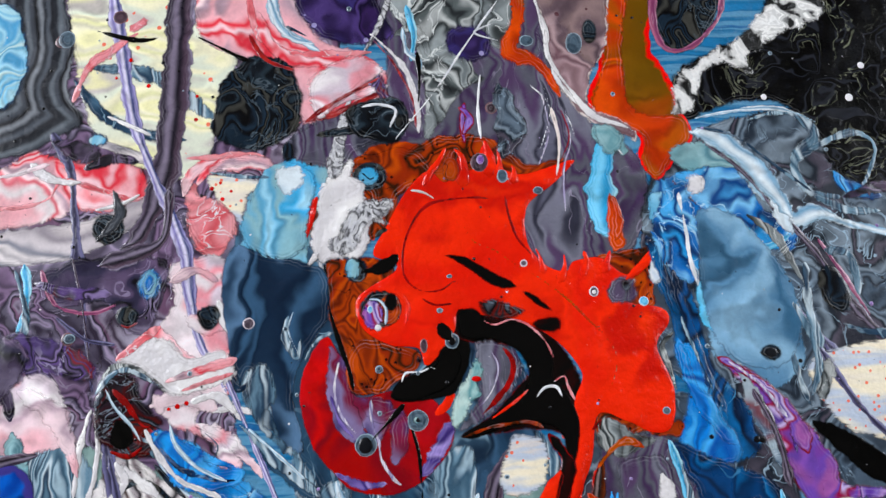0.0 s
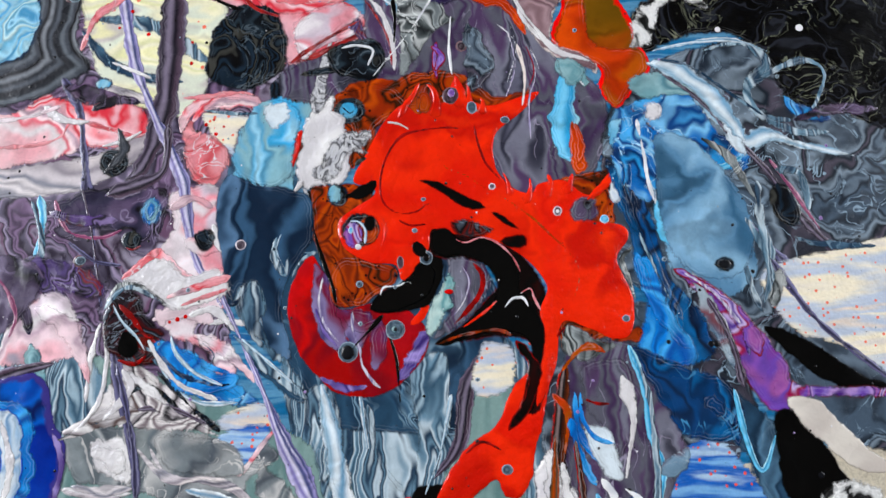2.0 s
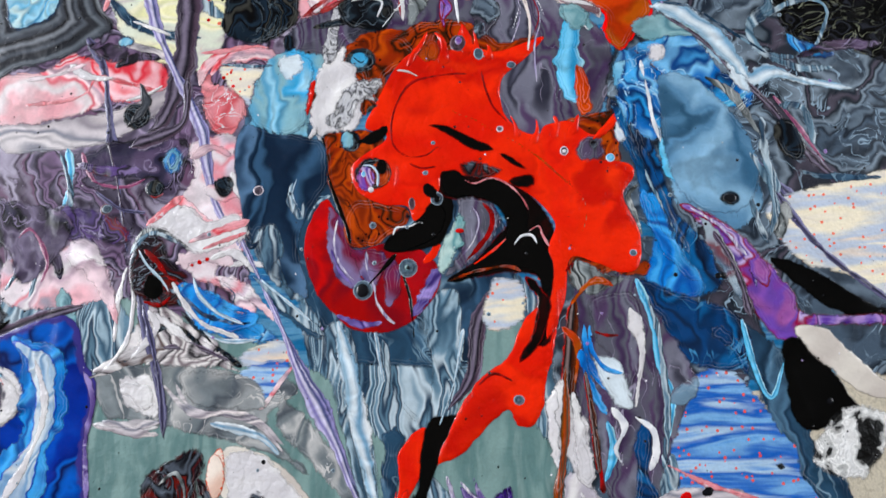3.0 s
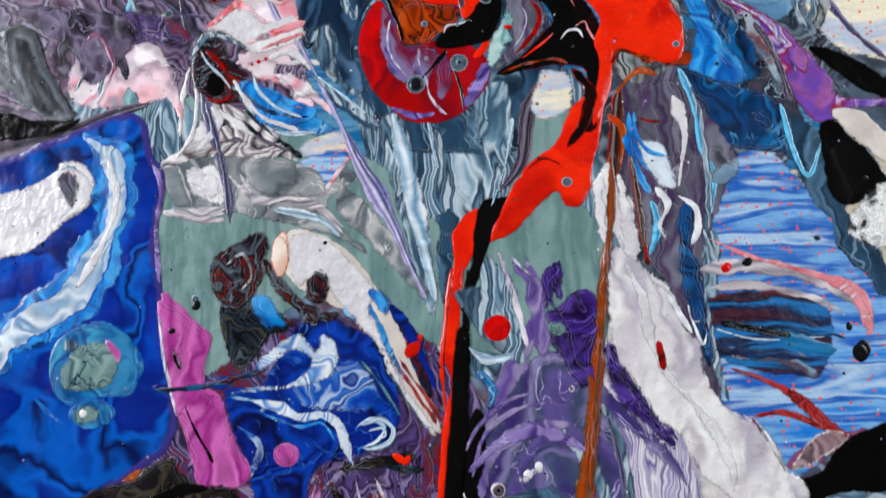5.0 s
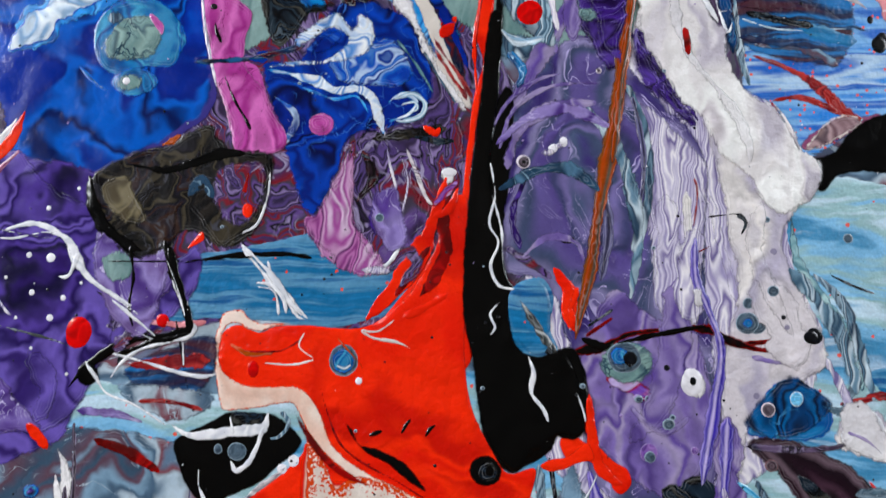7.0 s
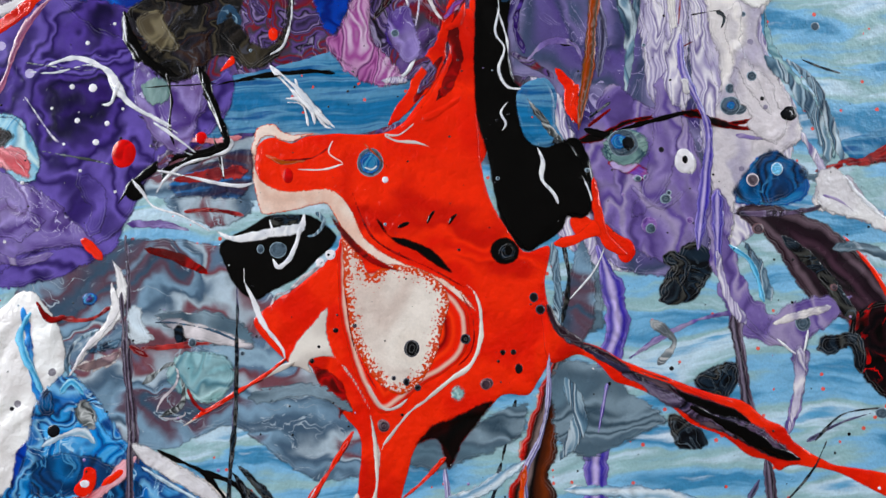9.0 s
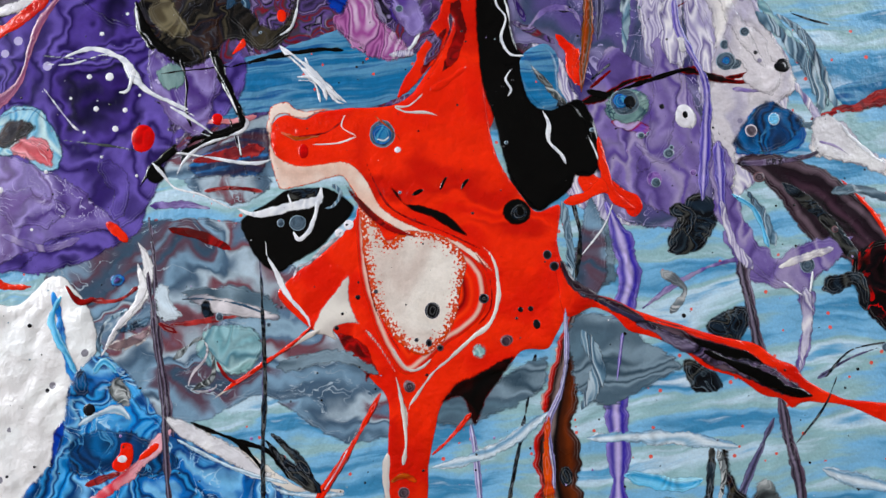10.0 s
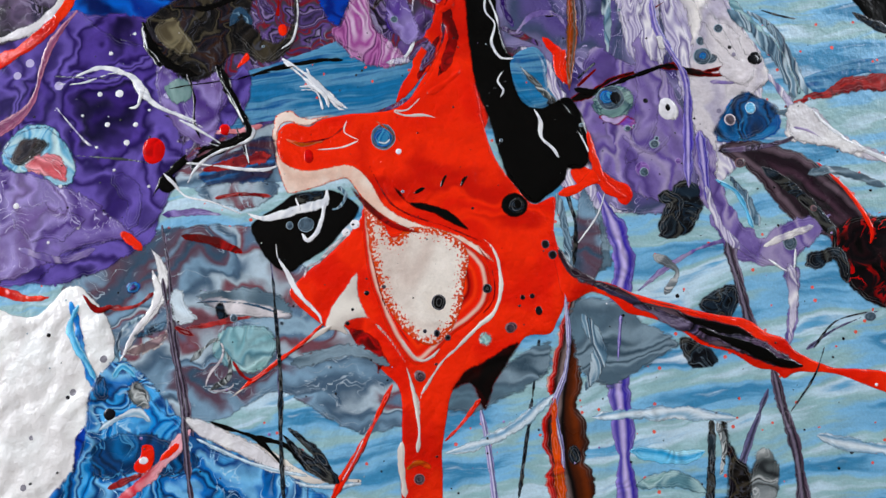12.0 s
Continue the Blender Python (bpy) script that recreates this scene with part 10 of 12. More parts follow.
pour("paint_pour", "blue", 0.12, "", [(79.3, 221.7), (88.9, 223.9), (92.9, 204.8), (90.7, 188.2), (81.5, 190.3), (74.1, 204.8)], creep=0.6)
pour("paint_pour", "white", 0.1, "", [(-115.8, 161), (-110, 166.2), (-98.9, 169.8), (-90.4, 163.1), (-79.2, 165.8), (-74, 161.1), (-73.7, 155.7), (-82.4, 151.2), (-95.8, 149.4), (-107.6, 159)], creep=0.5)
run("paint_run", "pink_flat", 0.1, "", [(-114.9, 161.8, 2.3), (-108.5, 167.1, 3.5), (-100.7, 173, 2.3)])
run("paint_run", "pink", 0.1, "", [(-98.4, 154, 2.7), (-88.5, 157.3, 3.9), (-74, 161.9, 3.5)])
run("paint_run", "pink_flat", 0.1, "", [(-92.4, 150.9, 1.5), (-80.7, 155, 2.7), (-74.2, 157.2, 1.5)])
pour("paint_pour", "char_red", 0.25, "", [(-117.4, 156), (-112.5, 158.5), (-107.8, 156.3), (-105.4, 149.4), (-100.1, 143.7), (-97.2, 139.9), (-102.4, 137.4), (-103.6, 132.5), (-108.3, 129.2), (-115.6, 131.9), (-120.5, 136.8), (-122.3, 145.8), (-120.5, 151.9)], creep=0.5)
pour("paint_pour", "black", 0.06, "", [(-113.5, 142), (-108.2, 140), (-106.4, 134.8), (-110.3, 131.5), (-114.7, 134.1)], creep=0.25)
run("paint_run", "dark_red", 0.12, "", [(-115.1, 151.8, 1.5), (-110, 147, 2.7), (-104.4, 140, 1.9), (-100, 139.4, 0.9)])
run("paint_run", "dark_red", 0.12, "", [(-114.6, 131.2, 1.1), (-108.3, 129.6, 1.5), (-104, 132.5, 0.9)])
run("paint_run", "white_blue", 0.14, "", [(-117.4, 151.8, 1), (-114, 146.1, 1.5), (-107.8, 139.5, 1.5), (-104, 133.6, 0.9)])
run("paint_run", "slate_pale", 0.14, "", [(-121.1, 150.3, 1.5), (-117, 156, 2.1), (-111.4, 158.5, 2.1), (-104.7, 155.9, 2.3), (-97.9, 151.7, 1.2)])
pour("paint_pour", "blue_bright", 0.12, "", [(-102.3, 137), (-95.2, 138.4), (-86.1, 132.7), (-79, 126.7), (-69.5, 125.9), (-70.7, 119.3), (-84.6, 117.2), (-94.2, 121.4), (-98.9, 130.6)], creep=0.5)
run("paint_run", "blue_deep", 0.1, "", [(-98.7, 132.9, 1.5), (-90.7, 125.4, 2.6), (-79.1, 121.6, 2.2), (-71.6, 121.5, 1.1)])
run("paint_run", "white_blue", 0.12, "", [(-95.3, 139.9, 0.9), (-92.6, 132.8, 1.7), (-85, 125.7, 1.9), (-75, 121.1, 1.1)])
run("paint_run", "white", 0.14, "", [(-103.2, 138.1, 1.5), (-97.7, 128.8, 2.6), (-90.1, 121.3, 2.6), (-77, 116, 1.5)])
run("paint_run", "white", 0.14, "", [(-88, 147.4, 1.9), (-81.2, 149.6, 2.7), (-75.7, 146.7, 3.4), (-71.4, 141, 2.7)])
pour("paint_pour", "slate_pale", 0.1, "", [(-69.9, 156.8), (-63.4, 161), (-58.8, 149.4), (-62.8, 141.5), (-56.4, 134.3), (-50.5, 130.1), (-55.1, 129.4), (-62.6, 135.8), (-69.1, 145.3)], creep=0.6)
run("paint_run", "slate_pale", 0.14, "", [(-72.3, 140.1, 1.9), (-62.4, 131, 3.8), (-52.6, 122.7, 3.8), (-41.9, 114.7, 2.6)])
run("paint_run", "white_blue", 0.1, "", [(-68.4, 138.1, 1), (-58.5, 129.6, 1.3), (-48.7, 121.2, 1.1)])
run("paint_run", "pink_pale", 0.12, "", [(-86.7, 139.8, 2.3), (-76.9, 136, 5.3), (-68.4, 128.4, 4.5), (-63, 121.4, 1.9)])
run("paint_run", "slate", 0.1, "", [(-83.7, 137.4, 0.6), (-78.7, 132.6, 0.9), (-80.4, 128, 0.6)])
run("paint_run", "slate_pale", 0.12, "", [(-56.1, 176.7, 1.2), (-56.8, 168.8, 2.8), (-52.7, 161.9, 2.3), (-51.5, 168.8, 1)])
run("paint_run", "white_blue", 0.1, "", [(-54.2, 178.7, 0.6), (-55.9, 171.7, 0.8), (-51.8, 162.9, 0.8)])
cell("paint_cell", "dot_white_ring", -69.8, 174.2, 2.17, 2.17)
cell("paint_cell", "dot_grey", -131.4, 169.2, 1.94, 1.75)
cell("paint_cell", "dot_grey", -141.1, 280, 3.03, 3.46)
pour("paint_pour", "char", 0.16, "", [(-88.6, 177.8), (-83.5, 181.2), (-79.4, 178.4), (-80.6, 173.2), (-85, 171.9)], creep=0.25)
pour("paint_pour", "char", 0.16, "", [(-115.5, 178.5), (-112.1, 180.9), (-108, 178.5), (-108.5, 174.2), (-112.3, 172.6), (-115.6, 175)], creep=0.3)
run("paint_run", "red_brown", 0.1, "", [(-114.4, 174.2, 0.8), (-111.6, 173, 1.2), (-108.6, 174.6, 0.6)])
cell("paint_cell", "sky", -104.9, 188.4, 3.38, 5.17)
cell("paint_cell", "blue", -105.1, 188.4, 2.19, 3.58)
run("paint_run", "pink_flat", 0.12, "", [(-94.6, 234.3, 1.7), (-84.4, 234.7, 2.5), (-72.2, 236.1, 2.1), (-63.9, 234.4, 1.3)])
run("paint_run", "pink", 0.12, "", [(-90, 224.8, 2.9), (-85.8, 230.5, 3.3), (-76.1, 232.6, 3.3), (-64.8, 230.9, 2.1)])
pour("paint_pour", "pink_flat", 0.1, "", [(-93.6, 216.4), (-87.8, 220.6), (-79.5, 217), (-75.3, 211.2), (-76.9, 203), (-82.7, 199.3), (-89.9, 203), (-93.7, 210.2)], creep=0.25)
run("paint_run", "slate_pale", 0.1, "", [(-86.2, 229, 0.8), (-75.9, 227.5, 1.9), (-64.5, 227.1, 1.5)])
run("paint_run", "white_blue", 0.12, "", [(-67.1, 296.6, 3.1), (-63.6, 287.4, 4), (-57, 280.7, 3.5), (-48.5, 278.9, 1.8)])
run("paint_run", "pink", 0.12, "", [(-71.2, 292, 4.4), (-65.4, 278.3, 5.2), (-52.6, 271.7, 4.4), (-37.9, 274, 2.2)])
run("paint_run", "red_brown", 0.1, "", [(-74, 282.8, 1.1), (-67.3, 272.7, 2), (-56.7, 268.3, 1.3)])
pour("paint_pour", "pink_pale", 0.1, "", [(-51.3, 262.7), (-42, 271.7), (-31.5, 274.1), (-23, 268.5), (-31.3, 261.7), (-39.6, 255.1), (-47.8, 248.4)], creep=0.25)
run("paint_run", "red_brown", 0.1, "", [(-53, 247.3, 1.1), (-45.8, 252.8, 1.9), (-35.5, 259.5, 1.7), (-23.8, 266.2, 0.9)])
run("paint_run", "white", 0.12, "", [(-28.4, 283.2, 1.3), (-20.9, 276.4, 2.6), (-14.5, 267.4, 3.1), (-10.7, 254.1, 2.6), (-10.3, 243.1, 1.7)])
run("paint_run", "red_brown", 0.12, "", [(-27.3, 280.9, 0.9), (-19.8, 271.9, 1.5), (-12.8, 258.5, 1.3), (-11.1, 246.4, 0.9)])
run("paint_run", "white_blue", 0.1, "", [(-16.2, 285.6, 1.8), (-14.5, 276.5, 3.1), (-9.8, 272, 2.6), (-10.7, 265.2, 1.1)])
pour("paint_pour", "char", 0.12, "", [(-37.5, 252.9), (-29.2, 257.3), (-18.7, 258.5), (-13.4, 251.9), (-15.5, 243.1), (-20.7, 239.2), (-29, 240.9), (-35.3, 244.1)], creep=0.7)
run("paint_run", "white_net", 0.1, "", [(-31.3, 254, 0.9), (-25, 255.1, 1.1), (-18.7, 253, 1.3), (-20.7, 246.4, 0.9)], creep=0.8)
run("paint_run", "white_net", 0.12, "", [(20.1, 297.5, 0.9), (6.9, 277.8, 0.9), (-3.9, 260.8, 0.9), (-18.6, 242, 0.6)])
run("paint_run", "black", 0.14, "", [(-10.7, 276, 1.1), (-9.8, 265.2, 2), (-10.3, 255.2, 1.1)])
run("paint_run", "pinkgrey", 0.12, "", [(39.5, 254.3, 1.1), (42.2, 241.1, 1.7), (40.7, 228.1, 1.1)])
run("paint_run", "lav_white", 0.08, "", [(36, 259.9, 0.7), (38.5, 245.5, 0.9), (34.5, 232.4, 0.6)])
run("paint_run", "lav_white", 0.08, "", [(44.8, 254.4, 0.7), (46.4, 241.1, 0.6), (43.5, 230.3, 0.9), (43.7, 213.2, 0.6)])
run("paint_run", "white", 0.14, "", [(34.3, 297.6, 1.8), (38.3, 286, 2), (39, 274.6, 2), (47.2, 261.1, 2), (55.3, 251.1, 3), (65.8, 247.4, 3), (71, 244.5, 1.7)])
run("paint_run", "orange_flat", 0.14, "", [(61.3, 219.6, 1.7), (63, 211.1, 3.4), (61.6, 203.8, 2.9)])
pour("paint_pour", "teal_pale", 0.1, "", [(55.2, 247.3), (61.2, 248.2), (66.7, 243.4), (64.9, 237.3), (59.9, 235.7), (56.5, 240.1)], creep=0.25)
run("paint_run", "white_blue", 0.14, "", [(90.3, 245.2, 3.5), (101.9, 242.2, 7.8), (113, 233.5, 9.1), (122, 221.3, 8.6), (127.5, 212.1, 4.7)])
run("paint_run", "slate", 0.1, "", [(94.7, 246.8, 0.9), (108.4, 243.5, 1.5), (122.5, 232.6, 1.5), (136.5, 221.8, 1.7)])
run("paint_run", "white_blue", 0.12, "", [(92.7, 250.1, 0.9), (109.2, 253.5, 1.8), (126.6, 254.3, 2), (141.3, 248.5, 1.1)])
run("paint_run", "slate_pale", 0.12, "", [(136.4, 220.7, 3), (148.7, 215.3, 3.9), (161.5, 214.9, 3)])
run("paint_run", "violet", 0.14, "", [(96, 161.5, 2), (105.7, 155.9, 4.8), (115.2, 148, 6), (122.4, 137.8, 7.1), (125.6, 128.6, 7.8)])
run("paint_run", "lav_white", 0.1, "", [(99.9, 159.9, 0.8), (110.5, 151.9, 1.4), (119.6, 140.2, 1.6)])
run("paint_run", "blue_bright", 0.12, "", [(82.2, 168, 4), (86.2, 152.1, 6), (93.5, 140.4, 6.7), (101.7, 130.7, 3.9)])
run("paint_run", "blue_deep", 0.1, "", [(81.7, 192.3, 3.7), (85.8, 176, 4.5), (91.7, 158, 3.2), (98.5, 140.4, 2.4)])
run("paint_run", "white_net", 0.12, "", [(85.6, 221.7, 1.3), (87.3, 209, 1.9), (88.6, 196.4, 2.1), (90.8, 186.1, 1)])
cell("paint_cell", "char", 115.5, 163, 4.45, 3.44)
cell("paint_cell", "dot_dark", 115.5, 163, 2.43, 1.82)
run("paint_run", "slate_pale", 0.12, "", [(124.4, 181.9, 1.7), (129.7, 171.7, 2.9), (132.6, 159.7, 3.2), (129.4, 147.9, 2.4)])

# the blue cloth and the leaf
pour("paint_pour", "white", 0.2, "", [(-210.2, 83.9), (-196.2, 91), (-186.9, 99), (-176.4, 104.7), (-168, 104.2), (-162.6, 98.7), (-161, 93), (-165.1, 86.7), (-173.9, 81.9), (-183.5, 72.2), (-195.2, 69), (-209.4, 66.8)], creep=0.5)
pour("paint_pour", "greyplum", 0.1, "", [(-177.4, 100.4), (-172.3, 104), (-167.4, 99.9), (-168.1, 93.8), (-170.3, 87.4), (-174.3, 92.7)], creep=0.25)
run("paint_run", "pink_flat", 0.1, "", [(-174.6, 102.2, 1), (-170.8, 103.9, 1.4), (-168.3, 100.4, 1)])
run("paint_run", "blue_bright", 0.12, "", [(-166, 118.4, 9.6), (-155.2, 108.8, 16.7), (-152.1, 96.3, 18.9), (-153.3, 84.7, 18.8), (-158.6, 71.1, 20.9), (-164.3, 58, 20.8), (-173.8, 48.9, 20.7), (-189.3, 40.1, 20.7), (-200.6, 30.8, 20.6), (-211.8, 21.2, 20.5)], creep=0.8)
run("paint_run", "pale_blue", 0.14, "", [(-165.5, 117, 6.3), (-155.2, 108.8, 10), (-151.6, 96.3, 9.4), (-152.3, 84.6, 9.8), (-157.6, 71, 10.7), (-164.3, 58, 12), (-173.8, 48.9, 12.4), (-189.3, 40.1, 14.7), (-200.6, 30.8, 14.6), (-211.8, 21.2, 14.6)], creep=0.6)
run("paint_run", "white", 0.12, "", [(-157.2, 111.3, 2.4), (-152.1, 96.3, 3.8), (-152.8, 84.7, 3.7), (-159.4, 68.8, 3.7), (-166.6, 56.5, 2.8)])
run("paint_run", "lilac", 0.14, "", [(-137.2, 105, 2.8), (-133.2, 94.2, 3.3), (-135.3, 79.2, 2.8), (-134.2, 63.1, 2.3), (-133.6, 51.8, 1.8)])
pour("paint_pour", "cell_blue", 0.14, "", [(-178.5, 24.5), (-175.2, 35), (-163.8, 40.4), (-149.9, 39), (-141.4, 29.8), (-140.8, 18.8), (-144.8, 11.9), (-156.1, 11.4), (-167.4, 8.3), (-175.4, 13.4)], creep=0.25)
pour("paint_pour", "cell_grey", 0.1, "", [(-173.4, 22.1), (-169.9, 28.6), (-165.4, 33.3), (-155.3, 33.8), (-149.2, 27.9), (-149.5, 20.8), (-153.9, 14.9), (-164.8, 13.9), (-171.8, 15.5)], creep=0.6)
run("paint_run", "magenta", 0.12, "", [(-154.8, 34, 1.8), (-150.6, 29.2, 3.2), (-149.1, 24.8, 1.8)])
cell("paint_cell", "slate_pale", -169.3, 32.6, 4.09, 3.18)
cell("paint_cell", "cell_blue", -159.8, 5.3, 9.33, 6.44)
cell("paint_cell", "cell_grey", -161.6, 5.3, 5.78, 4.00)
cell("paint_cell", "dot_white", -163.2, 6, 1.56, 1.56)
run("paint_run", "cell_blue", 0.1, "", [(-183.6, 12.6, 1.3), (-176.5, 5.8, 2), (-171.3, 2, 1.1)])
pour("paint_pour", "magenta", 0.22, "", [(-134, 49.5), (-126.6, 45.7), (-118.8, 40), (-111.9, 34), (-115, 22.2), (-113.6, 11.3), (-106.4, 2.5), (-101.5, -8.3), (-97.1, -15.2), (-96.3, -21.1), (-102, -24.3), (-110.8, -25.1), (-118.5, -21.7), (-120.6, -9.9), (-126.1, 3.1), (-128.9, 14), (-132.5, 28.4), (-134.1, 41.7)], creep=0.35)
run("paint_run", "lav_white", 0.1, "", [(-133.4, 42.8, 1.1), (-131.4, 27.2, 1.3), (-128, 11.8, 1.3), (-125.7, 2, 0.9)])
run("paint_run", "black", 0.25, "", [(-127.3, 30.1, 0.7), (-126.4, 25.7, 2), (-124.5, 21.5, 0.9)])
run("paint_run", "black", 0.25, "", [(-123.3, 9.1, 0.7), (-118.5, -1.8, 1.3), (-113.5, -10.1, 1.3), (-111.3, -14.4, 3)])
run("paint_run", "navy", 0.2, "", [(-135.7, 13.8, 2.7), (-128.9, 14, 2.2), (-115.4, 14.8, 2), (-102, 17.4, 2.6), (-90.8, 20.3, 3.1)])
pour("paint_pour", "white_leaf", 0.16, "", [(-105.3, 11.5), (-97.5, 14.2), (-84.2, 14.6), (-77.5, 17.9), (-73.4, 22.9), (-79.6, 27.1), (-86.3, 23.4), (-93.5, 19.7), (-94.4, 23.7), (-86.3, 30.8), (-77.3, 34.4), (-73.7, 30.8), (-70.7, 28), (-69.2, 33.7), (-63.5, 30.8), (-61.2, 24.2), (-64.2, 17.8), (-73.1, 13.4), (-84.2, 12.1), (-97.5, 11.6)], creep=0.4)
pour("paint_pour", "royal_dark", 0.08, "", [(-86.3, 21.2), (-80.7, 25.8), (-76, 26.5), (-75.6, 22.6), (-79.7, 18.4), (-88.6, 15.7)], creep=0.25)
run("paint_run", "white_leaf", 0.14, "", [(-106, 10.6, 1.1), (-95.3, 8.3, 2.6), (-84.2, 5.2, 4.3), (-77.6, 1.6, 3.9), (-68.4, 2.3, 3.9), (-62.3, -2.3, 3.4), (-59.9, -9.5, 4.7), (-57.8, -15.5, 4.7)])
run("paint_run", "blue_bright", 0.12, "", [(-97.5, 6.1, 0.9), (-86.5, 1.4, 1.7), (-77.7, -1.8, 1.7), (-68.9, -0.8, 1.3), (-64.2, -7.3, 1.3)])
run("paint_run", "white_blue", 0.14, "", [(-53.6, -1.7, 1.3), (-46.6, 0.2, 1.9), (-41.5, -3.8, 1.9), (-43.4, -9, 1.9), (-50.6, -11.1, 1.9), (-55.1, -9.7, 1.1)])
run("paint_run", "white_blue", 0.12, "", [(-51.5, -4.3, 1.1), (-45.8, -3.2, 1.5), (-44.6, -6.2, 1.3), (-49, -7.8, 1.1)])
cell("paint_cell", "magenta", -83.5, -11.6, 4.51, 4.08)
pour("paint_pour", "white", 0.16, "", [(-81.4, 71.2), (-76.3, 74.2), (-67.3, 72.4), (-58.4, 64.3), (-50, 55), (-46.6, 49.1), (-49, 42.1), (-45.6, 36.7), (-43.6, 27.9), (-39.5, 19.1), (-35, 10.4), (-27.1, -0.5), (-24.3, -8.1), (-29.4, -4.2), (-36.4, 5.8), (-42.2, 15.3), (-47.6, 28.5), (-52.3, 33), (-57.1, 39.8), (-63.2, 46.6), (-65.8, 51.6), (-71.1, 55.4), (-78, 51.3), (-80.6, 58.5)], creep=0.4)
pour("paint_pour", "blue_bright", 0.12, "", [(-50.6, 49.2), (-45.7, 50.8), (-40.9, 45.3), (-42.5, 38.8), (-47.2, 42.5)], creep=0.25)
run("paint_run", "royal_dark", 0.14, "", [(-41.4, 43.6, 3.1), (-35.1, 34.5, 4.8), (-28.9, 21.3, 3.9), (-24.5, 10.5, 2.1)])
run("paint_run", "red_brown", 0.14, "", [(-38.1, 22.5, 0.9), (-33.5, 15, 1.9), (-27.3, 6.3, 2.6), (-22.8, -2.3, 1.7)])
run("paint_run", "slate", 0.1, "", [(-42.2, 17.5, 0.9), (-36, 6.6, 1.3), (-29.8, -3.1, 1.1)])
pour("paint_pour", "cream_band", 0.12, "", [(-87.3, 71.9), (-83.2, 72.2), (-80.8, 65.3), (-82.4, 57.7), (-86.1, 56.1), (-88.7, 63.4)], creep=0.25)
pour("paint_pour", "char_red", 0.25, "", [(-112.9, 57.2), (-108.8, 64.7), (-99.7, 72.5), (-91.6, 75.3), (-88.7, 67.9), (-92.4, 59), (-94.7, 49.7), (-103.8, 43.4), (-110.2, 46.3)], creep=0.7)
run("paint_run", "grey_olive", 0.1, "", [(-106.5, 61.9, 0.7), (-99.7, 66.1, 1.4), (-96.3, 57, 1.1), (-102, 50.5, 0.7)], creep=0.7)
run("paint_run", "char_red", 0.2, "", [(-91.7, 63.5, 4.1), (-85, 52, 4.9), (-77.1, 43.9, 5.8), (-70.5, 37, 3.1)], creep=0.8)
cell("paint_cell", "char_red", -69.2, 52, 4.48, 6.94)
cell("paint_cell", "char_red", -64.4, 40.7, 4.21, 2.00)
cell("paint_cell", "dot_dark", -118.4, 46.7, 1.58, 1.81)
cell("paint_cell", "dot_dark", -128.1, 36.8, 1.58, 1.35)
cell("paint_cell", "dot_dark", -66.6, 69.2, 0.91, 0.91)
pour("paint_pour", "red", 0.2, "", [(-34.8, 28.4), (-29.7, 29.3), (-30.6, 24.4), (-35, 22.4), (-36.7, 25)], creep=0.3)
run("paint_run", "teal_pale", 0.1, "", [(-53, 22.2, 1.7), (-44.5, 11.1, 2.2), (-38.3, 0.3, 1.3)])
run("paint_run", "white_brown", 0.12, "", [(-134.8, 102.5, 1.4), (-123, 106.6, 2.8), (-106.6, 110, 3.3), (-92.6, 109.3, 3.3), (-76.4, 103, 1.2)])
run("paint_run", "white", 0.12, "", [(-119.5, 108.8, 1.2), (-112.5, 115.6, 3.3), (-109, 121.3, 3.8), (-112.6, 127.5, 1.9)])
run("paint_run", "white_brown", 0.12, "", [(-106.7, 118.8, 2.4), (-97.3, 113.6, 3.3), (-85.7, 107, 1.9)])
run("paint_run", "grey_white", 0.12, "", [(-102, 100.8, 1.2), (-95, 90, 2.1), (-81.2, 87, 2.3), (-67.6, 81.8, 2.3), (-56.5, 68.7, 1.1)])
pour("paint_pour", "grey_marble", 0.1, "", [(-99.6, 103.1), (-83.4, 103.4), (-69.6, 99.2), (-65.2, 88.5), (-83.5, 88.7), (-95, 91.6)], creep=0.25)
pour("paint_pour", "white", 0.14, "", [(-124.1, 96.8), (-119.5, 101.3), (-110.1, 98.4), (-108.5, 90.7), (-115.9, 89.4), (-119.4, 93.5)], creep=0.8)
run("paint_run", "grey_white", 0.12, "", [(-133.3, 84.9, 1.9), (-122.8, 82.1, 3.2), (-110.1, 80.8, 3.2), (-106.1, 79.7, 1.4)], creep=0.7)
run("paint_run", "lav_dark", 0.25, "", [(-115, 130.1, 2.4), (-110.2, 113.1, 2.4), (-106.6, 96.4, 2.8), (-105.4, 82.4, 3.2), (-104.7, 75.5, 1.4)])
# violet antler, white fall and red branches
pour("paint_pour", "violet_dark", 0.14, "", [(18.9, 55.1), (24.1, 57.6), (24, 52.7), (21.9, 47.1), (24.1, 39.6), (27, 44.3), (30.5, 46.1), (33.8, 42.3), (38.7, 31.7), (35.7, 19), (38.5, 10), (33.2, 13.1), (26.8, 19.7), (25.7, 30), (22.6, 36.6), (18.7, 43.3), (17.1, 49.9)], creep=0.4)
pour("paint_pour", "violet_dark", 0.14, "", [(41.4, 27.3), (46.1, 16.5), (52.1, 5.8), (59, -3.2), (65.4, -11.6), (61.9, -14.4), (53, -5.9), (43.6, 3.5), (39.6, 14.2)], creep=0.5)
run("paint_run", "lav_white", 0.1, "", [(6.7, 60.3, 0.9), (11.9, 54.6, 1.3), (17.1, 49.9, 0.9)])
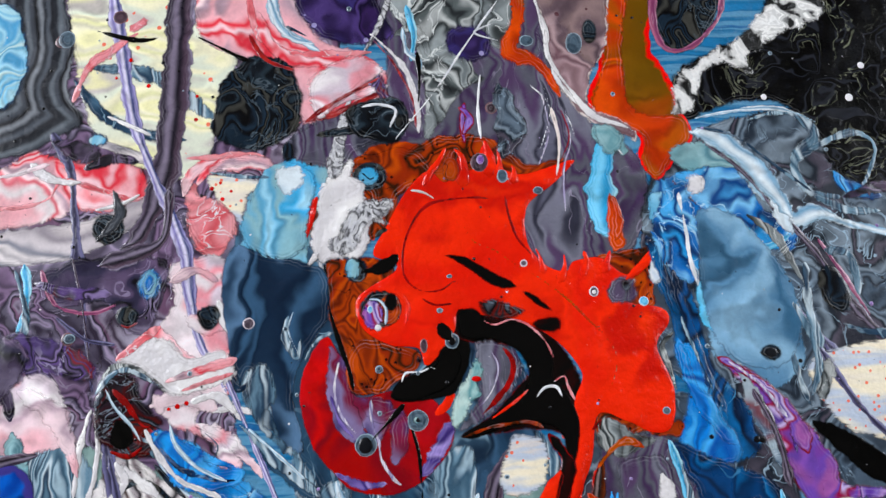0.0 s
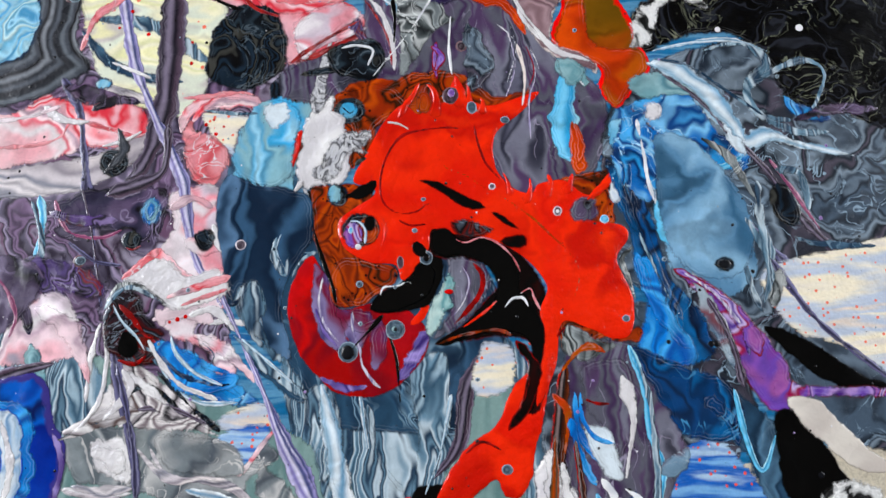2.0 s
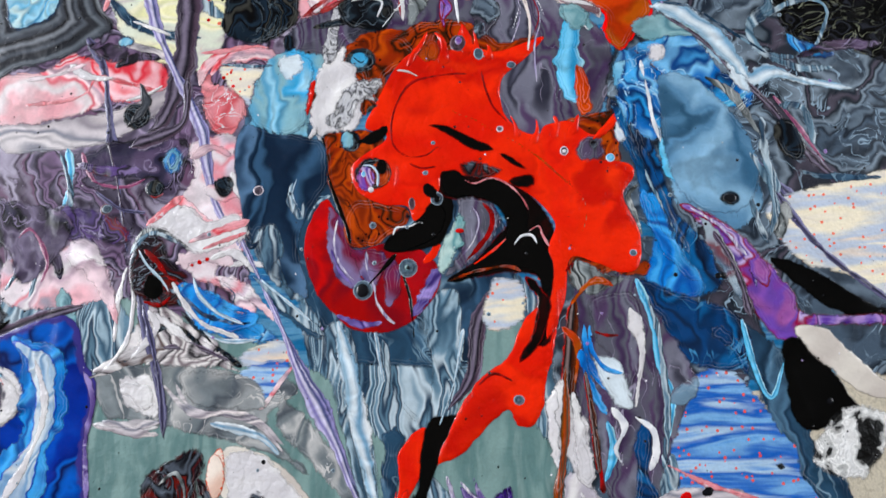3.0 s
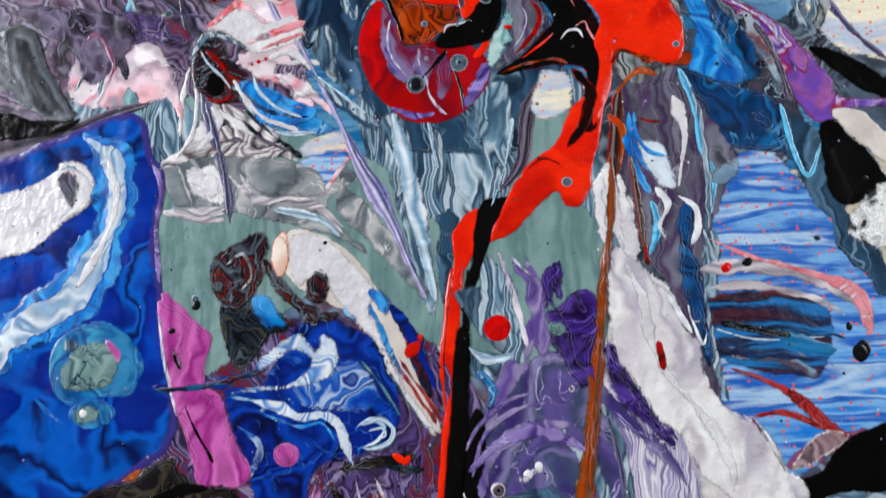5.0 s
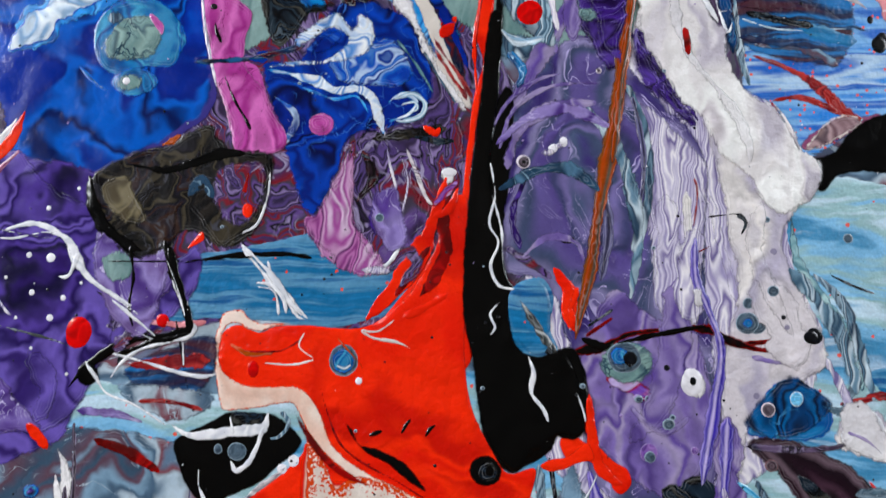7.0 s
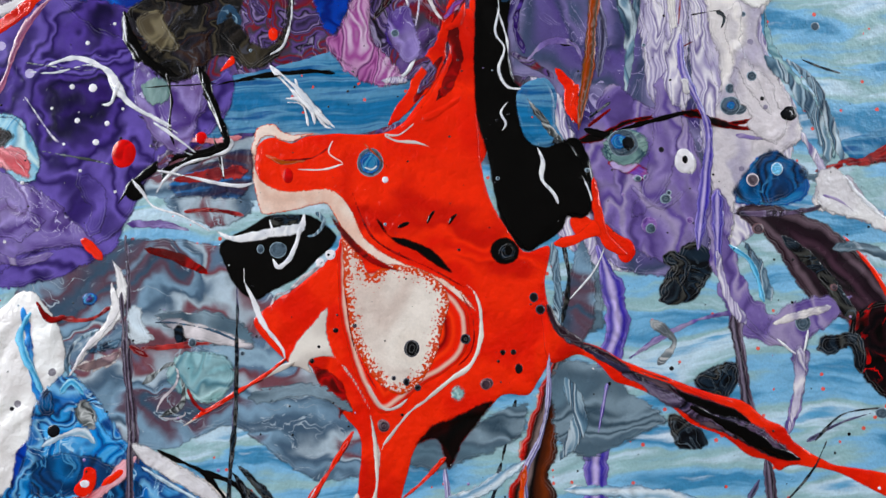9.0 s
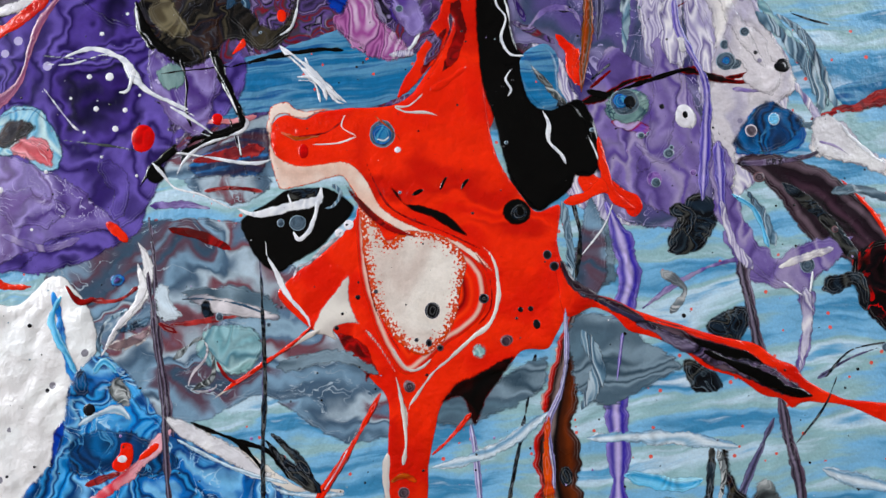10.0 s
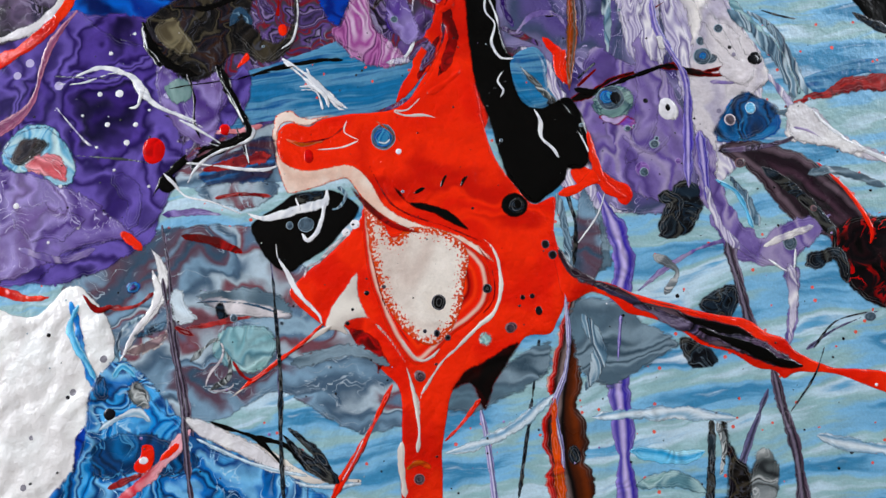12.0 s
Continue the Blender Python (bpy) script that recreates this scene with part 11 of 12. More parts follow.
cell("paint_cell", "cell_grey", 21.5, 32.4, 3.02, 3.02)
pour("paint_pour", "white_fall", 0.3, "", [(42.6, 46.2), (45.4, 61.9), (53.2, 61.6), (59.3, 50.3), (66.9, 43.5), (71.3, 30.4), (76.4, 25.5), (77.7, 15.4), (80.3, 6.9), (86.9, -2.8), (94.1, -5.1), (99.8, -14.3), (102.4, -21.7), (109.6, -26.7), (112, -34.7), (107.1, -42.5), (96.5, -48.2), (88.8, -44.1), (81.8, -31.9), (71.9, -23.6), (65.6, -9.6), (57.4, -2.7), (51.5, 7.9), (45, 18.6), (41.9, 29.4)], creep=1.0)
run("paint_run", "white", 0.2, "", [(51, 55.1, 2.2), (56.3, 39.6, 4.7), (57.5, 26.7, 4.2), (62.8, 13.8, 3.4), (72.3, 0.9, 4.6), (81.4, -13.7, 5.3), (84.2, -28, 2.8)], creep=0.8)
run("paint_run", "white_net", 0.2, "", [(65.2, 43.6, 1.7), (69.8, 34.8, 2.6), (73.5, 28.2, 1.7)], creep=1.2)
run("paint_run", "dark_red", 0.12, "", [(60.4, 25.3, 1.7), (61.2, 20.2, 3), (61.7, 14.7, 1.5)], creep=0.5)
run("paint_run", "grey_white", 0.14, "", [(93.6, -4.3, 1), (97.7, -10.2, 1.8), (100.7, -17.4, 1.8), (103, -22.9, 1)])
run("paint_run", "rust_run", 0.3, "", [(45.2, 71.9, 2), (42.4, 55.4, 2.2), (40.9, 40.2, 2.6), (38.7, 25.3, 2.8), (35.3, 6.3, 2.9), (33.8, -10.3, 3.3), (31.8, -28.6, 4.1)])
run("paint_run", "red_brown", 0.16, "", [(85, 15.1, 1), (96, 11, 2.1), (106.3, 5.6, 3.7), (113.8, -0.8, 4.9), (120.4, -8, 5.7), (128.6, -11.5, 2.8)])
run("paint_run", "red_brown", 0.16, "", [(93.6, -3.5, 1.4), (103.5, -2.1, 2.5), (113.3, -5.7, 2.9), (119.1, -8.8, 2)])
pour("paint_pour", "pinkgrey", 0.12, "", [(104.7, -22.1), (114.4, -11.1), (122.8, -8.9), (127.3, -12.3), (119.8, -18.1), (109.1, -23)], creep=0.25)
cell("paint_cell", "dot_dark", 134.8, 18.5, 2.90, 3.52)
cell("paint_cell", "dot_dark", 131.8, 28.5, 1.25, 1.67)
cell("paint_cell", "dot_dark", 96.3, 54, 1.93, 1.29)
cell("paint_cell", "dot_red", 88.1, 52.4, 1.72, 1.72)
run("paint_run", "navy_brush", 0.12, "", [(81.8, 34.3, 3), (96.2, 35.4, 5.5), (114.6, 30.4, 3.4), (130.5, 23.9, 1.2)], creep=0.8)
run("paint_run", "navy_brush", 0.12, "", [(81.3, 21.6, 2.9), (96.9, 19.9, 4.6), (113.3, 17.9, 2.9), (125.2, 13.7, 1.2)], creep=0.8)
run("paint_run", "grey_white", 0.14, "", [(81.3, 45.1, 3), (97.2, 45.5, 3.8), (113.7, 42, 3), (125.6, 36.8, 2.1), (131.4, 32.3, 1)])
run("paint_run", "pink_flat", 0.12, "", [(126.5, 45.3, 2.5), (134.4, 40.7, 4.6), (138, 32.1, 5), (139.9, 25.7, 2.1)])
pour("paint_pour", "greyplum", 0.12, "", [(58.2, 125.4), (68.5, 129), (77.2, 126.1), (78.6, 114.4), (76.2, 100.3), (71.1, 92), (63.8, 104.7), (59.4, 110.4)], creep=0.25)
run("paint_run", "dark_red", 0.1, "", [(59.6, 113.6, 1.1), (63.9, 112, 2), (68.7, 111.8, 0.9)])
run("paint_run", "white", 0.2, "", [(73.9, 121.2, 4.1), (75.6, 115.5, 6.3), (77.1, 106.2, 3.1), (74.8, 94.1, 2.2), (72.7, 84, 1.8)], creep=0.8)
pour("paint_pour", "white_blue", 0.14, "", [(59, 104.9), (67.6, 103.1), (71.3, 94.2), (71.9, 84.7), (65.8, 85.5), (61.5, 92), (59, 99)], creep=0.25)
run("paint_run", "blue_bright", 0.12, "", [(58, 115.6, 1.4), (58.2, 106.3, 2.7), (63, 99.7, 2), (69.4, 97.5, 1.1)])
run("paint_run", "white_net", 0.18, "", [(64.1, 85.1, 2.2), (68.3, 78.2, 3.1), (64.6, 69.9, 2.6), (68.4, 62.6, 1.5)], creep=0.9)
run("paint_run", "white_net", 0.16, "", [(72.1, 81.8, 1.8), (78.6, 76.8, 2), (79.2, 68.8, 2), (76.6, 62.7, 0.9)], creep=0.8)
run("paint_run", "white", 0.2, "", [(44.1, 94.3, 2.2), (41.7, 84.4, 4.9), (42.6, 70.9, 4), (42.8, 62, 2.2)], creep=0.9)
run("paint_run", "white", 0.22, "", [(50.1, 91.7, 2.7), (50.7, 81.7, 5.3), (52.1, 70.5, 6.6), (53.8, 58.2, 7.4)], creep=0.9)
run("paint_run", "slate_pale", 0.12, "", [(80.5, 125.9, 1.8), (83.7, 111.9, 2.2), (84.5, 95.8, 2.7), (84.3, 80.1, 2.6), (81.3, 62.5, 2.2)])

# the dark bird, the mauve fan and the violet rings
pour("paint_pour", "lilac", 0.12, "", [(-173.7, -62.2), (-168.3, -55.4), (-156.2, -65.6), (-142.6, -62.1), (-143.7, -80), (-152, -97.8), (-164.2, -90.4), (-172.2, -76.9)], creep=0.6)
pour("paint_pour", "teal", 0.12, "", [(-170.1, -65.6), (-162.1, -62.6), (-156.6, -67.1), (-157.7, -73.9), (-164.9, -75.7), (-169.3, -71.3)], creep=0.25)
pour("paint_pour", "black_olive", 0.2, "", [(-175.3, -32.5), (-169.7, -27.9), (-156, -21.5), (-144.4, -19.9), (-135.4, -14.1), (-126.2, -13), (-121.2, -21.6), (-105.2, -22.3), (-102.2, -28), (-103.3, -39.4), (-107.4, -53), (-115.3, -59.7), (-123.2, -62), (-127.9, -57.5), (-132.8, -50.8), (-138.7, -46.3), (-140.6, -55.3), (-142.7, -60.3), (-153.9, -65.8), (-163.5, -58.8), (-170.8, -50.9), (-174.8, -41.7)], creep=0.6)
pour("paint_pour", "olive", 0.14, "", [(-172, -37.1), (-167.1, -33), (-160.1, -33), (-157.5, -39.4), (-152, -48.6), (-153.4, -52.7), (-160.3, -52.7), (-167.5, -46.8), (-171.1, -41.3)], creep=0.4)
run("paint_run", "black", 0.2, "", [(-176.4, -33, 2.8), (-174.5, -42.9, 4.6), (-168.4, -53.6, 4.6), (-159.7, -60.4, 4.1), (-153.6, -63.1, 2.3)])
run("paint_run", "black", 0.2, "", [(-160.8, -28.4, 1.9), (-146.3, -30.7, 3.7), (-134.8, -28, 4.1), (-123.5, -23.9, 3.7), (-113.8, -23.9, 2.3)], creep=0.7)
pour("paint_pour", "plum_violet", 0.12, "", [(-124.4, -30.3), (-114.2, -26.9), (-105, -28), (-105.4, -43.9), (-113.3, -53.4), (-121.3, -51.2), (-126.1, -39.9)], creep=0.7)
run("paint_run", "slate", 0.12, "", [(-135.5, -40.6, 3.2), (-130.4, -34.9, 5), (-125.5, -42.1, 2.7)], creep=0.7)
run("paint_run", "dark_red", 0.12, "", [(-111.7, -31.4, 1.8), (-113.3, -40.5, 3.2)], creep=0.7)
cell("paint_cell", "red", -111.7, -46.9, 2.50, 3.18)
run("paint_run", "orange_flat", 0.12, "", [(-148.1, -20.6, 1.9), (-143.3, -18.5, 4.2), (-140, -16, 1.9)])
run("paint_run", "white_net", 0.12, "", [(-103.1, -30.3, 0.9), (-103.7, -40.5, 1.1), (-107.4, -51.8, 1.1), (-113.2, -55.7, 1.4)], creep=0.7)
pour("paint_pour", "red", 0.14, "", [(-135.7, -62.1), (-130.1, -54.8), (-128.8, -58.7)], creep=0.25)
run("paint_run", "black", 0.2, "", [(-158, -61.3, 2.1), (-156.5, -73.4, 1.6), (-157.8, -84.6, 1.8), (-155.8, -93.5, 1.1)])
run("paint_run", "black", 0.2, "", [(-144.6, -59.4, 2.3), (-141.1, -71.1, 3.4), (-137, -82.2, 3.4), (-134.4, -89.3, 2.7)])
run("paint_run", "white_net", 0.12, "", [(-141.2, -73.8, 0.7), (-137.1, -83.3, 0.9), (-134.4, -89.3, 1.1)])
run("paint_run", "black", 0.14, "", [(-167.7, -67.4, 0.5), (-147, -67.3, 0.7), (-126.5, -66.5, 0.7), (-103.8, -64.8, 1.3), (-83.6, -64.1, 1.1)])
run("paint_run", "white_net", 0.16, "", [(-113.5, -60.6, 1.4), (-107, -66.4, 1.8), (-100.9, -73, 3.4), (-95.3, -80.8, 2.9), (-88.6, -88.4, 2)], creep=0.8)
run("paint_run", "white_net", 0.14, "", [(-108.5, -75.3, 1.1), (-101.2, -76.4, 2.2), (-96.1, -81.9, 2), (-95.1, -87.6, 1.3)], creep=0.8)
run("paint_run", "white_net", 0.14, "", [(-214.9, -56, 0.7), (-198.7, -52.3, 1.9), (-186.3, -57.3, 2.1), (-182.7, -63.4, 3.4), (-177.6, -71.3, 3.4), (-170.4, -77.1, 2), (-157.1, -84.8, 1.6)], creep=0.9)
pour("paint_pour", "magenta_pale", 0.16, "", [(-69.8, -19), (-74, -30.3), (-80.6, -40.5), (-84.9, -48.4), (-89.6, -49.8), (-86.9, -57.4), (-79.1, -64), (-74.1, -70.7), (-63.4, -73.2), (-54.1, -71.9), (-56.8, -67), (-63.1, -61.7), (-66.8, -55.1), (-68.4, -43.9), (-69.3, -30.3)], creep=0.7)
run("paint_run", "lav_white", 0.12, "", [(-65.6, -70.2, 1.3), (-59.4, -70.1, 3.1), (-54.1, -71, 1.8)], creep=0.8)
pour("paint_pour", "lilac", 0.12, "", [(-61.7, -39.8), (-52.8, -37.1), (-49.1, -48.3), (-47.6, -59.5), (-54.6, -63), (-60.3, -57.3), (-62.7, -48.4)], creep=0.5)
cell("paint_cell", "dot_grey", -58.9, -49.7, 1.79, 1.79)
run("paint_run", "lav_white", 0.1, "", [(-57.6, -14.4, 0.9), (-55.2, -28.1, 1.4), (-52.3, -38.3, 0.9)])
run("paint_run", "grey_white", 0.1, "", [(-49, -21.3, 1.1), (-45.1, -30.8, 1.6), (-41.2, -40.5, 1.8), (-36.7, -46.5, 0.9)])
run("paint_run", "violet", 0.12, "", [(-38.2, -45, 2.7), (-31.6, -38.2, 4.5), (-27.5, -34.4, 2.2)])
cell("paint_cell", "dot_white", -31.7, -31.5, 3.13, 1.79)
run("paint_run", "char", 0.1, "", [(-46.4, -16.8, 2.3), (-37.4, -19.1, 3.6), (-28.9, -19.1, 2.2)])
run("paint_run", "red", 0.12, "", [(-40.8, -13.4, 1.8), (-37, -15.9, 3.2), (-35.2, -12.7, 1.4)], creep=0.7)
run("paint_run", "slate", 0.12, "", [(-11.8, -38.2, 2.7), (2.5, -30.9, 5.8), (15.7, -30.4, 6.2), (26.9, -39.3, 3.9)])
run("paint_run", "lilac", 0.12, "", [(-13.3, -20.3, 2.7), (-1.8, -10.6, 4.9), (13.6, -6.1, 5.8), (30, -13, 3.5)])
run("paint_run", "lav_pour", 0.1, "", [(-15.6, -15.1, 1.1), (-8.5, -3.3, 1.8), (2.6, 5.3, 1.8), (13.7, 8.4, 1.1)])
cell("paint_cell", "dot_white_ring", -2.5, -27.5, 2.67, 2.67)
cell("paint_cell", "dot_dark", -2.5, -27.5, 0.89, 0.89)
cell("paint_cell", "dot_dark", 14.2, -57.9, 3.05, 1.74)
cell("paint_cell", "lav_white", 6.9, -23.7, 2.89, 1.78)
cell("paint_cell", "lav_white", 11.4, -21, 1.78, 1.78)
run("paint_run", "lav_pour", 0.1, "", [(-3, -64.7, 1.7), (6.8, -57, 3.5), (17.6, -59.2, 2.6), (20.8, -67.9, 1.3)], creep=0.8)
run("paint_run", "red", 0.14, "", [(10, -73.4, 3), (14.3, -76.6, 4.8), (13.1, -85.3, 3.4), (15.7, -93.9, 1.3)], creep=0.7)
# the dark corner over the blue cloth
pour("paint_pour", "black", 0.12, "", [(-217.3, 128), (-202.7, 130.6), (-192.9, 128.1), (-180.6, 123.1), (-168.2, 126.8), (-170.9, 121.6), (-187.7, 118.2), (-216.8, 119.3)], creep=0.6)
pour("paint_pour", "grey_swirl", 0.12, "", [(-204.3, 165), (-197, 169.5), (-186.9, 163.9), (-181.5, 148.6), (-169.9, 127.1), (-179.4, 124.5), (-190.6, 131.9), (-199.8, 147.2)], creep=0.25)
pour("paint_pour", "plum_dark", 0.1, "", [(-199.8, 174.8), (-177.5, 176.4), (-147.9, 168.9), (-145.3, 158.8), (-154.6, 144.5), (-166.6, 140.3), (-171.9, 153), (-187, 164.9)], creep=0.7)
run("paint_run", "pink_rim", 0.1, "", [(-169.5, 155.3, 1.2), (-162.4, 162.3, 2.2), (-154.8, 149.5, 2.2), (-156.9, 139.8, 1.2)])

# the mane and the violet side, laid last
pour("paint_pour", "black", 0.3, "", [(-15.7, 33.7), (-10.8, 33.6), (-11.2, 15.1), (-12.9, -7.8), (-16, -28.2), (-14.6, -39.4), (-12, -52.7), (-10.2, -61.5), (-8.9, -72.4), (-5.4, -77.6), (-7.8, -87.6), (-5, -98.8), (2.3, -102.2), (10.9, -100.8), (16.2, -106.7), (18.9, -115.1), (20.5, -129.8), (17.1, -133.2), (10.7, -132.1), (7.5, -138.8), (-2, -144.4), (-7.3, -146.6), (-14.8, -136.7), (-20.2, -122), (-22.4, -105), (-26.3, -85.6), (-25.9, -63.8), (-24.3, -41.6), (-22.2, -19.1), (-19.7, 3.7), (-17.5, 24.4)], creep=0.3)
pour("paint_pour", "brush_blue", 0.2, "", [(-8, -79), (-3, -73.9), (3.5, -74.1), (7.6, -81), (7.1, -94), (4.9, -101.7), (-0.9, -100.9), (-6.3, -94.5), (-8.4, -86.6)], creep=0.25)
run("paint_run", "grey_olive", 0.2, "", [(-4.5, -81.1, 2.2), (-0.2, -87.6, 3.5), (4.1, -94.4, 3.4), (9.8, -100.8, 2.1)], creep=0.8)
run("paint_run", "white_net", 0.12, "", [(-15.5, -28.2, 0.7), (-13.7, -40.5, 0.9), (-15.9, -51.6, 1.1), (-12.4, -59.3, 0.9), (-15.4, -68.1, 1.1), (-12.4, -75.7, 1.1), (-6.7, -77.2, 1.1)], creep=0.6)
run("paint_run", "white_net", 0.12, "", [(-11.9, -82.3, 0.7), (-15.4, -86.8, 0.9), (-13.6, -92, 0.9), (-15.3, -94.6, 0.6)])
run("paint_run", "white_net", 0.14, "", [(-0.9, -103, 0.6), (1, -109, 1.9), (0.2, -116.4, 1.1), (4.8, -122.7, 1.1), (6.5, -126.9, 0.8)])
run("paint_run", "white_net", 0.14, "", [(16.8, -115.1, 0.6), (19.3, -121.9, 0.8), (20.5, -126.7, 0.6)])
run("paint_run", "dark_red", 0.1, "", [(-30.5, -37.1, 1.8), (-33.8, -50.5, 4.4), (-32.6, -61.6, 5.7), (-36.9, -72.6, 5.3), (-43.4, -81.4, 3.9)], creep=0.9)
run("paint_run", "red", 0.2, "", [(-27.9, -37.1, 1.8), (-31.6, -46.1, 3.6), (-37.1, -48.7, 1.8)], creep=0.6)
run("paint_run", "red", 0.2, "", [(-32.4, -79.2, 2.2), (-41.1, -84.7, 3.5), (-48.8, -88, 2.2)], creep=0.6)
pour("paint_pour", "blue_deep", 0.12, "", [(96.3, -108.4), (105.1, -112.4), (112.1, -119), (106.8, -126.4), (99.8, -130.8), (88.8, -132.3), (80, -128.6), (79, -124.6), (85.7, -116.7)], creep=0.25)
cell("paint_cell", "dot_white_ring", 88.1, -121.4, 2.92, 2.92)
cell("paint_cell", "dot_blue", 98.5, -117.3, 2.68, 2.93)
pour("paint_pour", "white", 0.2, "", [(114.7, -121.2), (121.9, -117.3), (127.5, -123.3), (134, -133.2), (143.1, -140.8), (149.7, -145.5), (140.1, -145.9), (131.1, -141.5), (121.3, -138.5), (114.2, -133.9)], creep=0.8)
run("paint_run", "lav_pour", 0.14, "", [(116.9, -129.3, 1.2), (123.8, -132.3, 1.5), (129.2, -137.2, 1.2)])
cell("paint_cell", "cell_grey", 36.3, -104.5, 10.84, 8.37)
cell("paint_cell", "dot_grey", 35.4, -102.9, 6.41, 5.91)
cell("paint_cell", "cell_blue", 33.5, -102.3, 3.70, 3.70)
cell("paint_cell", "dot_dark", 37.4, -103.1, 2.96, 2.96)
cell("paint_cell", "dot_white", 60.4, -111.8, 4.17, 5.39)
cell("paint_cell", "dot_dark", 60.7, -111.3, 1.23, 1.72)
cell("paint_cell", "dot_grey", 81.4, -89.4, 4.44, 4.19)
cell("paint_cell", "dot_grey", 51.5, -127.4, 2.44, 2.20)
cell("paint_cell", "dot_grey", 40.5, -118.3, 1.71, 1.47)
cell("paint_cell", "dot_grey", 44.4, -139.6, 2.19, 2.19)
cell("paint_cell", "dot_grey", 91.3, -77.2, 2.23, 2.23)
cell("paint_cell", "cell_blue", 81.4, -89.4, 2.22, 2.22)
cell("paint_cell", "dot_dark", 104.7, -94.5, 2.95, 2.70)
cell("paint_cell", "dot_dark", 94.8, -87.1, 0.99, 0.99)
cell("paint_cell", "dot_dark", 51.2, -106.5, 1.23, 1.23)
run("paint_run", "violet_run", 0.2, "", [(62.7, -56.9, 3.5), (62.6, -72.1, 4), (66.4, -82.5, 3.5), (70.2, -92.9, 3), (71.6, -103.1, 3.9), (69, -117.8, 4.9), (66.3, -132.4, 4.9), (63.5, -149.3, 4.4)])
run("paint_run", "white", 0.14, "", [(62.7, -75.9, 4), (63.4, -83.5, 3.5)])
# the blue and white corner
pour("paint_pour", "blue", 0.14, "", [(-206.4, -188.4), (-197.3, -195.9), (-191.2, -206), (-185.4, -213.7), (-179.6, -218.9), (-171.5, -227.6), (-162.1, -235.4), (-140.8, -244.1), (-129.3, -253.9), (-125.1, -263.5), (-231.3, -255.8), (-227.5, -234.8), (-221.2, -218.6), (-218.9, -203.9), (-213.6, -194.7)], creep=0.5)
pour("paint_pour", "blue_deep", 0.08, "", [(-217.7, -223.6), (-202.9, -220), (-186, -226), (-171.9, -236.6), (-182, -242.9), (-201.3, -239.1), (-218.3, -237.9)], creep=1.0)
run("paint_run", "blue_deep", 0.12, "", [(-212.1, -194, 4.4), (-212.3, -200.1, 7.3), (-211.6, -205.4, 4.9)])
run("paint_run", "sky_run", 0.12, "", [(-206.7, -196.2, 2.9), (-202.1, -191.7, 3.4), (-196.9, -196.9, 1.9)])
run("paint_run", "white_blue", 0.14, "", [(-215, -217.9, 1.9), (-207.5, -214.4, 3.4), (-197.6, -212.7, 3.9), (-191.8, -218.4, 1.9)])
pour("paint_pour", "grey_olive", 0.12, "", [(-201.6, -203.3), (-196.5, -198.4), (-191.4, -205.3), (-192.2, -212.4), (-198, -210.3)], creep=0.6)
cell("paint_cell", "dot_dark", -209.9, -211.6, 2.67, 2.67)
cell("paint_cell", "dot_dark", -233, -172.9, 0.99, 0.99)
cell("paint_cell", "dot_dark", -227.4, -201.6, 0.98, 0.98)
run("paint_run", "sky_run", 0.16, "", [(-218.6, -161.8, 3), (-223.2, -170.5, 4.2), (-220.9, -179.5, 4.7), (-217.2, -188.1, 4.2), (-214.1, -196.5, 2.4)])
pour("paint_pour", "white", 0.2, "", [(-177.8, -217.6), (-168.1, -220.2), (-158.7, -226.7), (-147, -233.7), (-137.8, -242.9), (-129.9, -247.2), (-138.6, -248), (-150.3, -241), (-162.5, -233), (-173.8, -225.5)], creep=0.5)
run("paint_run", "black", 0.14, "", [(-166.7, -221.3, 1), (-158.7, -225.7, 2.2), (-147.3, -231.3, 2.4), (-140.5, -239.4, 1.9), (-135.6, -246.3, 1)], creep=1.0)
run("paint_run", "white_blue", 0.14, "", [(-173.9, -227.4, 1.2), (-159.8, -236.5, 1.9), (-143.3, -245.3, 1.9), (-124.4, -251.9, 1.2)])
run("paint_run", "char", 0.2, "", [(-136.6, -230.2, 1), (-129, -240.2, 3.3), (-122.9, -247.8, 4.7), (-113.9, -256.2, 4.3)], creep=1.0)
pour("paint_pour", "red", 0.25, "", [(-196.8, -227.1), (-192, -228), (-191.8, -234.2), (-195.5, -239.6), (-200.3, -238.7), (-201.6, -235.3), (-198, -231.3)], creep=0.2)
cell("paint_cell", "dot_white", -196.7, -233.8, 2.16, 1.68)
run("paint_run", "pink", 0.2, "", [(-175.2, -224, 3.4), (-182.6, -230.6, 5.8), (-192, -238.9, 5.8), (-204.1, -246.5, 5.3), (-216.6, -254.5, 4.8)])
run("paint_run", "red", 0.12, "", [(-180.8, -229.3, 1.4), (-186.3, -232.7, 3.4), (-189.9, -235.2, 1.4)])
run("paint_run", "red_brown", 0.14, "", [(-197.6, -239.4, 1.4), (-206.3, -241.6, 3.4), (-213.7, -243.4, 1.9)])
run("paint_run", "white", 0.16, "", [(-184.3, -151.1, 3.5), (-182.9, -162.2, 4.2), (-188.7, -170.8, 2.9), (-196.6, -179, 2.5), (-201.4, -187.8, 1.5)])
run("paint_run", "slate_pale", 0.12, "", [(-190.2, -170.2, 1), (-200.3, -175.3, 1.7), (-204.2, -184.2, 1.7), (-203, -189.2, 1)])
pour("paint_pour", "pinkgrey", 0.1, "", [(-200.8, -185), (-187.2, -180.7), (-179.7, -177.9), (-183, -184.9), (-194, -188.4)], creep=0.25)
